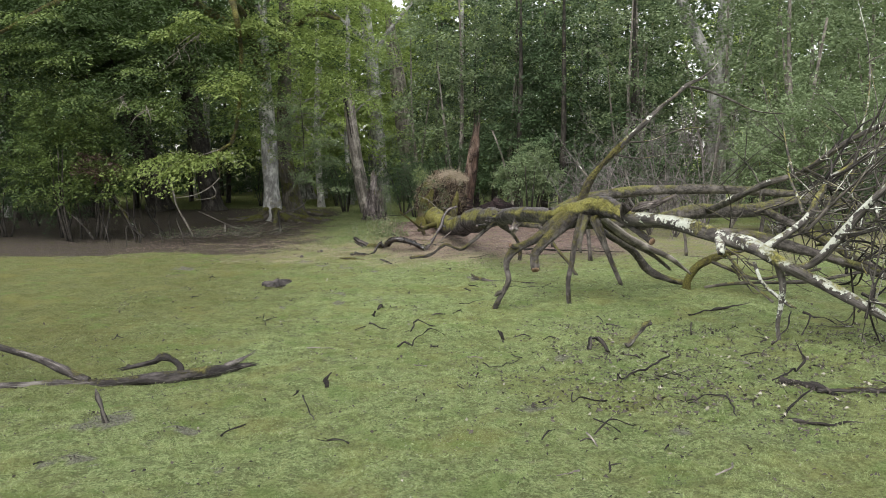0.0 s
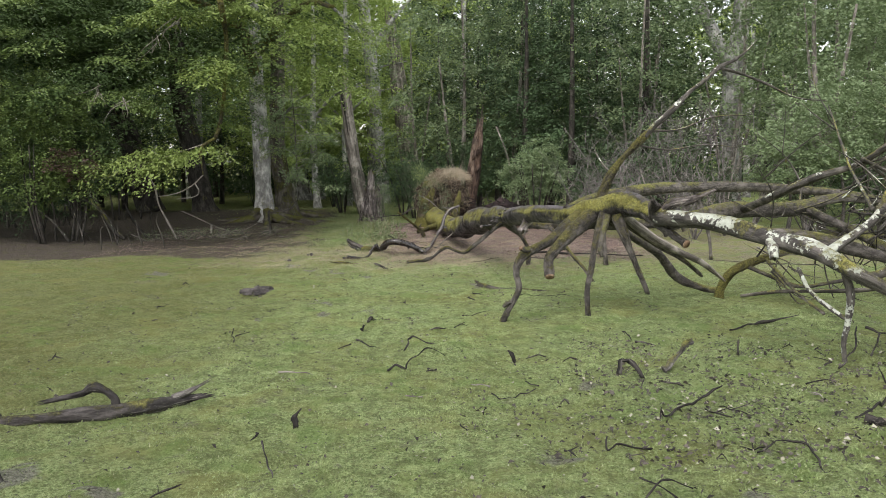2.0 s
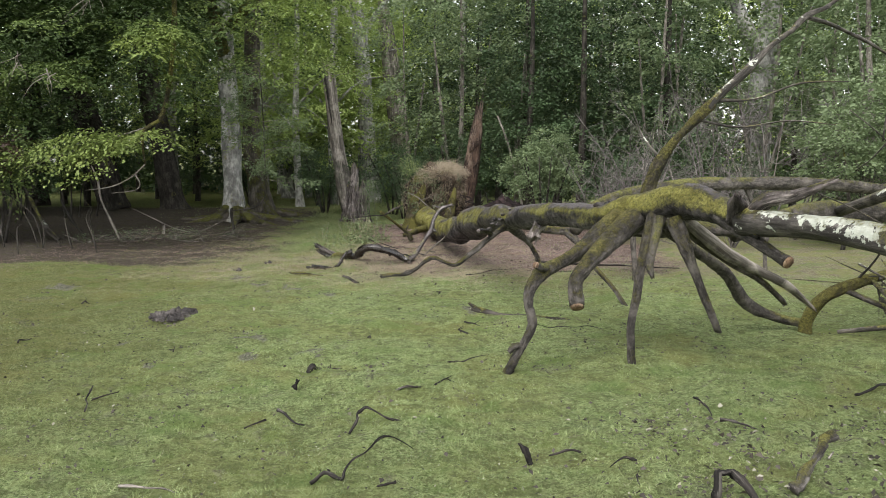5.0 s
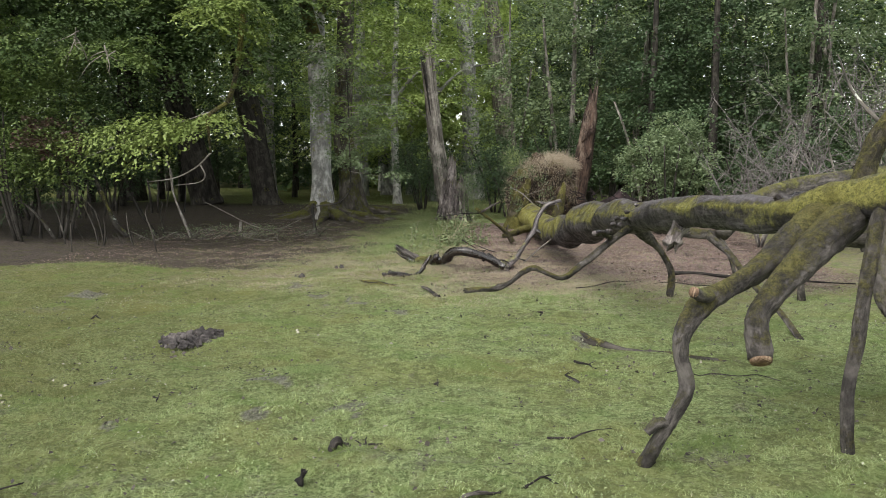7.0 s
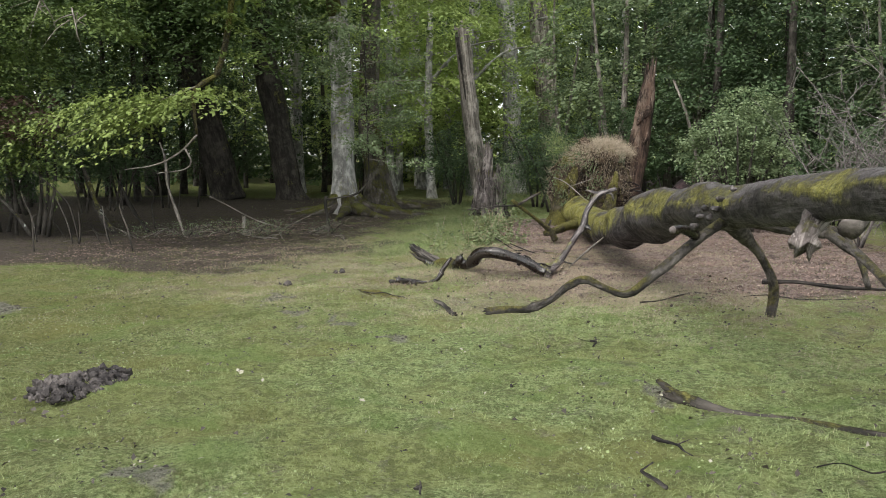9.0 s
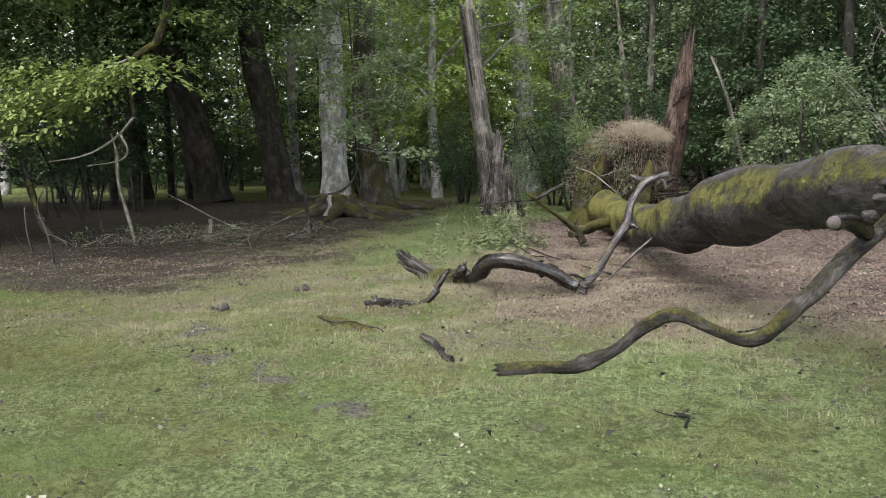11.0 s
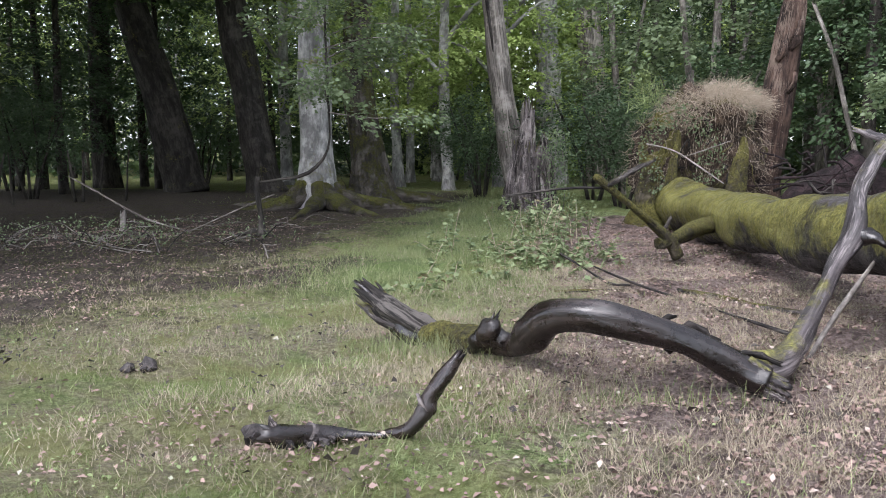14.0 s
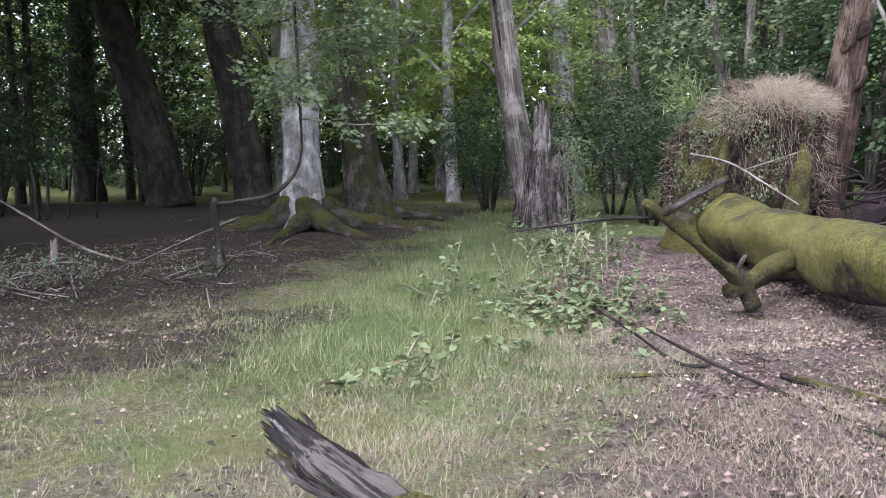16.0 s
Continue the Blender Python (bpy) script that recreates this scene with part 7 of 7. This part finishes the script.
def thicket():
    """The pale bush behind the trunk and the tangle of dead brush beside it."""
    t = thing("sallow_bush", on(2.8, 31.3), "rounded grey-green bush on several thin stems", "bush")
    rng = np.random.default_rng(21)
    for i in range(7):
        a = rng.uniform(0, 6.28)
        part("stem", under(t, tube([(2.8 + 0.25 * math.cos(a), 31.3 + 0.25 * math.sin(a), -0.05, 0.05), (2.8 + 0.4 * math.cos(a), 31.3 + 0.4 * math.sin(a), 0.9, 0.035), (2.8 + 0.8 * math.cos(a), 31.3 + 0.8 * math.sin(a), 2.2, 0.012)], 7, 4, 0.1, 500 + i)), M_DARKBARK, t)
    part("foliage", under(t, crown(22, [(2.75, 31.3, 1.8, 1.15, 0.9, 0.75), (2.9, 31.3, 2.5, 0.75, 0.7, 0.65)], 240, 44, 0.45, 0.7, 0.07, 0.2, 0.12, 0.7)), M_SALLOW, t, smooth=False)
    for x, y, h in [(4.4, 28.4, 3.0), (5.4, 29.6, 4.4), (6.4, 28.2, 4.0), (7.4, 30.0, 5.2), (8.2, 28.4, 4.4), (9.4, 29.6, 5.0), (10.6, 28.4, 4.2), (6.9, 27.0, 2.6), (5.0, 27.2, 2.2)]:
        t = thing("bare_shrub", on(x, y), "leafless grey shrub, a haze of fine dead twigs", "shrub", "bare shrubs")
        fine = []
        for i in range(6):
            a, lean = rng.uniform(0, 6.28), rng.uniform(0.15, 0.75)
            d = np.array((math.cos(a) * lean, math.sin(a) * lean * 0.7, 1.0))
            ln = h * rng.uniform(0.6, 1.0)
            bend = rng.normal(0, 0.12, 3) * ln
            us = (0, 0.25, 0.5, 0.75, 1)
            pts = [np.array((x, y, -0.03)) + d * ln * u / np.linalg.norm(d) + bend * u * u + (rng.normal(0, 0.06, 3) if u else 0) - np.array((0, 0, 0.25 * ln * u ** 3 * lean)) for u in us]
            r = rng.uniform(0.018, 0.034)
            part("stem", under(t, tube([(*q, r * (1.1 - u)) for q, u in zip(pts, us)], 6, 3, 0.1, int(900 + x * 40 + i))), M_TWIG if i % 3 == 0 else M_BRUSH, t)
            for j in range(9):
                u = rng.uniform(0.2, 1.0)
                f = u * 4
                m = min(int(f), 3)
                o = pts[m] + (pts[m + 1] - pts[m]) * (f - m)
                w = d * 0.4 + rng.normal(0, 0.75, 3)
                e = o + w * rng.uniform(0.35, 0.8)
                mid = (o + e) / 2 + rng.normal(0, 0.06, 3)
                fine.append(tube([(*o, 0.011), (*mid, 0.008), (*e, 0.004)], 4, 2, 0.05, j))
                for _ in range(5):
                    v = rng.uniform(0.2, 1)
                    c = o + (e - o) * v
                    g = c + w * 0.2 + rng.normal(0, 0.22, 3)
                    fine.append(tube([(*c, 0.006), (*((c + g) / 2 + rng.normal(0, 0.03, 3)), 0.0045), (*g, 0.002)], 3, 2, 0.05, j))
        tagged(part("twig_haze", under(t, join(*fine)), M_BRUSH, t), kind="stuff")
    t = thing("far_fallen_limb", on(2.8, 21.5), "long mossy limb lying behind the crown", "fallen limb")
    part("stem", under(t, tube([(2.3, 21.0, 0.9, 0.10), (2.8, 21.5, 1.3, 0.12), (4.1, 22, 1.58, 0.13), (5.7, 22.3, 1.65, 0.13), (7.6, 22.5, 1.6, 0.10), (10.5, 23, 1.2, 0.06), (12.5, 23.3, 0.0, 0.04)], 12, 6, 0.08, 33)), M_LIMB, t)
    part("side_branch", under(t, tube([(5.5, 22.3, 1.65, 0.05), (5.7, 22.3, 1.2, 0.05), (5.9, 22.3, 0.5, 0.04), (5.95, 22.3, -0.03, 0.04)], 8, 4, 0.08, 34)), M_LIMB, t)
    part("side_branch", under(t, tube([(3.5, 21.8, 1.45, 0.06), (3.4, 21.7, 0.8, 0.05), (3.45, 21.6, -0.03, 0.05)], 8, 4, 0.08, 35)), M_LIMB, t)


thicket()


def edge_plants():
    """Yellow-green bushes beside the crown."""
    for x, y, z, r in [(9.4, 26.8, 2.3, 1.3), (11.2, 27.5, 3.2, 1.6), (13.2, 28.5, 2.6, 1.8)]:
        t = thing("sallow_shrub", on(x, y), "grey-green shrub beside the fallen crown", "shrub", "shrubs by the crown")
        part("stem", under(t, tube([(x, y, -0.05, 0.06), (x + 0.1, y, 1.0, 0.05), (x - 0.1, y, 2.4, 0.02)], 7, 4, 0.1, 60)), M_LIMB, t)
        part("foliage", under(t, crown(int(43 + x), [(x, y, z, r, r * 0.9, r * 0.8), (x + 0.3, y, z + 1.2, r * 0.7, r * 0.7, r * 0.7)], 170, 40, 0.6, 0.65, 0.09, 0.25, 0.1, 0.7)), M_SALLOW, t, smooth=False)


edge_plants()


def meadow_edge_shrub():
    """The leafy shrub at the wood's edge, a copper-leaved bough in it."""
    t = thing("edge_shrub", on(-11.6, 26.9), "broad leafy shrub at the wood's edge, partly copper-leaved", "shrub")
    rng = np.random.default_rng(88)
    for i in range(9):
        a = rng.uniform(0, 6.28)
        part("stem", under(t, tube([(-11.4 + 0.7 * math.cos(a), 27.2 + 0.4 * math.sin(a), -0.05, 0.04), (-11.4 + 1.0 * math.cos(a), 27.1 + 0.6 * math.sin(a), 1.2, 0.03), (-11.5 + 1.6 * math.cos(a + 0.3), 27.0 + 0.8 * math.sin(a), 2.8, 0.012)], 7, 4, 0.1, 2600 + i)), M_DARKBARK, t)
    part("foliage", under(t, crown(89, [(-12.0, 26.9, 2.35, 1.8, 1.0, 1.35), (-10.7, 26.9, 2.2, 1.2, 0.8, 1.0), (-11.6, 27.0, 3.9, 1.6, 1.0, 0.9)], 420, 38, 0.5, 0.8, 0.08, 0.3, 0.1, 0.6)), M_DIMLEAF, t, smooth=False)
    part("copper_foliage", under(t, crown(90, [(-10.5, 26.5, 2.35, 0.8, 0.5, 0.45)], 45, 34, 0.4, 0.8, 0.08, 0.3, 0.1, 0.6)), M_COPPER, t, "dark copper-brown leaves", smooth=False)


meadow_edge_shrub()


# ---- turf, litter and weeds ----
def ground_cover():
    rng = np.random.default_rng(31)

    def scatter(n, x0, x1, y0, y1):
        x, y = rng.uniform(x0, x1, n), rng.uniform(y0, y1, n)
        return x, y

    # grass blades
    def blades(n, box, size, width, mat, name, label, keep, lean=0.6):
        x, y = scatter(n, *box)
        ok = rng.uniform(0, 1, n) < keep(x, y)
        x, y = x[ok], y[ok]
        k = len(x)
        tall = size(x, y) * rng.uniform(0.55, 1.4, k)
        base = np.stack([x, y, height(x, y) - 0.004], axis=1)
        a = rng.uniform(0, 6.28, k)
        side = np.stack([np.cos(a), np.sin(a), np.zeros(k)], axis=1)
        tip = base + np.stack([rng.normal(0, lean, k) * tall, rng.normal(0, lean, k) * tall, tall], axis=1)
        v = np.stack([base - side * width / 2, base + side * width / 2, tip], axis=1).reshape(-1, 3)
        ob = part(name, (v, np.arange(k * 3).reshape(-1, 3)), mat, None, label, smooth=False)
        tagged(ob, label, "grass", kind="stuff")

    def grassy(x, y):
        lit, soil, lush = zones(x, y)
        patch = 0.12 + 0.88 * sstep(0.5 * patches(x, y, 0.11, 7) + 0.3 * patches(x, y, 0.3, 71) + 0.2 * patches(x, y, 0.8, 8), 0.36, 0.58)
        return np.clip(1 - lit * 0.85 - soil * 0.86, 0.03, 1) * patch * (1 - 0.4 * worn(x, y)) * (1 - 0.6 * muddy(x, y))

    def tall(x, y):
        lit, soil, lush = zones(x, y)
        tuft = sstep(0.6 * patches(x, y, 0.13, 9) + 0.4 * patches(x, y, 0.4, 91), 0.5, 0.85)
        return 0.02 + 0.055 * lush + 0.022 * sstep(y, 20, 24) + 0.018 * tuft

    blades(400000, (-6.5, 5.5, 4.5, 16), tall, 0.0065, M_GRASS, "turf", "short grazed meadow grass", grassy, 0.9)
    blades(360000, (-7.5, 4.0, 15, 30), tall, 0.0045, M_GRASS, "turf", "short grazed meadow grass", lambda x, y: grassy(x, y) * (1 - zones(x, y)[2]), 0.6)
    blades(110000, (-6.5, -1.2, 24.5, 38), tall, 0.005, M_LUSH, "lush_grass", "soft longer grass on the woodland path", lambda x, y: zones(x, y)[2] * grassy(x, y), 0.5)
    blades(50000, (-11, 3.0, 36, 56), tall, 0.018, M_LUSH, "turf", "short grass on the woodland path", grassy, 0.6)

    def strawy(x, y):
        lit, soil, lush = zones(x, y)
        rim = lit * (1 - lit) * 4
        mat = sstep(x, -3.1, -2.2) * sstep(y, 22.3, 23.6) * sstep(27.0 - y, 0, 1.2) * sstep(0.8 - x, 0, 1.2)
        return np.clip(0.8 * rim + 0.7 * mat + 0.10 * soil + 0.28 * worn(x, y) * (1 - soil), 0, 1) * sstep(wob(x * 2, y * 2), -1.2, 0.8)

    blades(380000, (-5.5, 2.0, 18.5, 28), lambda x, y: 0.045 + 0 * x, 0.0032, M_STRAW, "dry_grass", "thin straw-coloured grass at the litter's edge", strawy, 0.6)
    def by_log(x, y):
        near = np.exp(-(((x + 2.12) / 0.28) ** 2 + ((y - 24.2) / 0.14) ** 2)) + 0.5 * np.exp(-(((x + 1.3) / 0.5) ** 2 + ((y - 23.68) / 0.06) ** 2))
        return np.clip(near * (0.3 + 0.9 * patches(x, y, 0.07, 93)), 0, 1)

    blades(26000, (-2.8, -0.5, 23.4, 24.7), lambda x, y: 0.10 + 0 * x, 0.004, M_LUSH, "tall_grass", "longer grass tufts against the dead log", by_log, 0.35)
    # clover and small broad leaves in the turf
    n = 110000
    x, y = scatter(n, -6, 5.5, 6, 27)
    ok = (rng.uniform(0, 1, n) < grassy(x, y) * sstep(wob(x * 0.9 + 2, y * 0.9), -0.6, 1.2))
    x, y = x[ok], y[ok]
    k = len(x)
    at = np.stack([x, y, height(x, y) + rng.uniform(0.005, 0.03, k)], axis=1)
    ln = rng.uniform(0.009, 0.021, k)
    tagged(part("clover", leaves(at, rng.normal(0, 1, (k, 3)) * (1, 1, 0.3), np.array((0, 0, 1)) + rng.normal(0, 0.3, (k, 3)), ln, ln * 0.9), M_CLOVER, None, smooth=False), "small clover leaves among the grass", "clover", kind="stuff")
    # dark crumbs of bark, soil and dead leaves in the turf
    n = 150000
    x, y = scatter(n, -6, 6, 5, 25)
    right = sstep(x, -0.6, 2.2) * sstep(14.8 - y, 0, 2) * sstep(y, 7.2, 9.5)
    where = muddy(x, y) + sstep(0.5 * patches(x, y, 0.9, 21) + 0.5 * patches(x, y, 0.2, 22) + 0.12 * right, 0.58, 0.9) * (0.3 + 0.5 * right)
    ok = rng.uniform(0, 1, n) < 0.03 + 0.12 * right + 0.75 * where
    x, y = x[ok], y[ok]
    k = len(x)
    at = np.stack([x, y, height(x, y) + rng.uniform(0.022, 0.05, k)], axis=1)
    ln = rng.uniform(0.015, 0.07, k) * rng.uniform(0.4, 1, k) * (0.8 + 0.35 * right[ok])
    tagged(part("turf_debris", leaves(at, rng.normal(0, 1, (k, 3)) * (1, 1, 0.4), np.array((0, 0, 1)) + rng.normal(0, 0.5, (k, 3)), ln, ln * rng.uniform(0.2, 0.8, k), 0.3), M_CRUMB, None, smooth=False), "dark crumbs of bark and dead leaves in the grass", "debris", kind="stuff")
    # fallen leaves
    n = 210000
    x, y = scatter(n, -9, 5, 21.5, 34)
    lit, soil, lush = zones(x, y)
    ok = rng.uniform(0, 1, n) < np.clip(lit + 0.22 * soil + 0.015 + 0.14 * worn(x, y) * sstep(wob(x * 2, y * 2 + 1), 0.2, 1.2) + 0.8 * np.exp(-(((x + 2.2) / 0.7) ** 2 + ((y - 22.75) / 0.3) ** 2)), 0, 1) * np.where(y < 32, 1, 0.4) * (0.4 + 0.6 * sstep(0.6 * patches(x, y, 0.45, 77) + 0.4 * patches(x, y, 0.15, 78), 0.3, 0.6))
    x, y = x[ok], y[ok]
    k = len(x)
    at = np.stack([x, y, height(x, y) + rng.uniform(0.002, 0.02, k)], axis=1)
    ln = rng.uniform(0.014, 0.036, k)
    tagged(part("leaf_litter", leaves(at, rng.normal(0, 1, (k, 3)) * (1, 1, 0.25), np.array((0, 0, 1)) + rng.normal(0, 0.35, (k, 3)), ln, ln * 0.6, 0.3), M_LITTER, None, smooth=False), "pinkish-brown fallen beech leaves", "leaf litter", kind="stuff")
    # weeds beside the stump: stalks with broad pale leaves
    spots = [(-2.3 + 0.12 * (30.5 - yy) + rng.normal(0, 0.3), yy) for yy in rng.uniform(27.3, 33.0, 110)] + [(-1.7 + rng.normal(0, 0.25), rng.uniform(26.7, 28.5)) for _ in range(18)] + [(-2.95, 25.7), (-2.75, 25.9), (-3.05, 25.8), (-2.2, 26.7), (-2.25, 26.9), (-3.05, 28.3), (-3.2, 28.4)] + [(-2.67 + rng.normal(0, 0.12), 25.98 + rng.normal(0, 0.1)) for _ in range(6)] + [(-3.2 + rng.normal(0, 0.12), 28.85 + rng.normal(0, 0.1)) for _ in range(5)] + [(-1.75 + rng.normal(0, 0.22), 28.0 + rng.normal(0, 0.45)) for _ in range(14)] + [(-2.25 + rng.normal(0, 0.2), rng.uniform(26.8, 29)) for _ in range(14)]
    for i, (x, y) in enumerate(spots):
        h = rng.uniform(0.12, 0.5) if y > 28.6 else rng.uniform(0.06, 0.24)
        t = thing("weed", on(x, y), "broad-leaved woodland weed with pale green leaves", "plant", "weeds by the stump")
        lx, ly = rng.normal(0, 0.06, 2)
        part("stalk", under(t, tube([(x, y, 0, 0.006), (x + lx, y + ly, h * 0.6, 0.005), (x + lx * 2, y + ly * 2, h, 0.003)], 5, 3, 0.05, 1500 + i)), M_STRAW if i % 2 == 0 else M_WEED, t)
        m = int(rng.integers(16, 34))
        u = rng.uniform(0.25, 1, m)
        at = np.stack([x + lx * 2 * u, y + ly * 2 * u, h * u], axis=1)
        a = rng.uniform(0, 6.28, m)
        ln = rng.uniform(0.03, 0.085, m)
        part("leaves", under(t, leaves(at, np.stack([np.cos(a), np.sin(a), rng.normal(0, 0.35, m)], axis=1), np.array((0, 0, 1)) + rng.normal(0, 0.3, (m, 3)), ln, ln * 0.6)), M_WEED, t, smooth=False)


ground_cover()
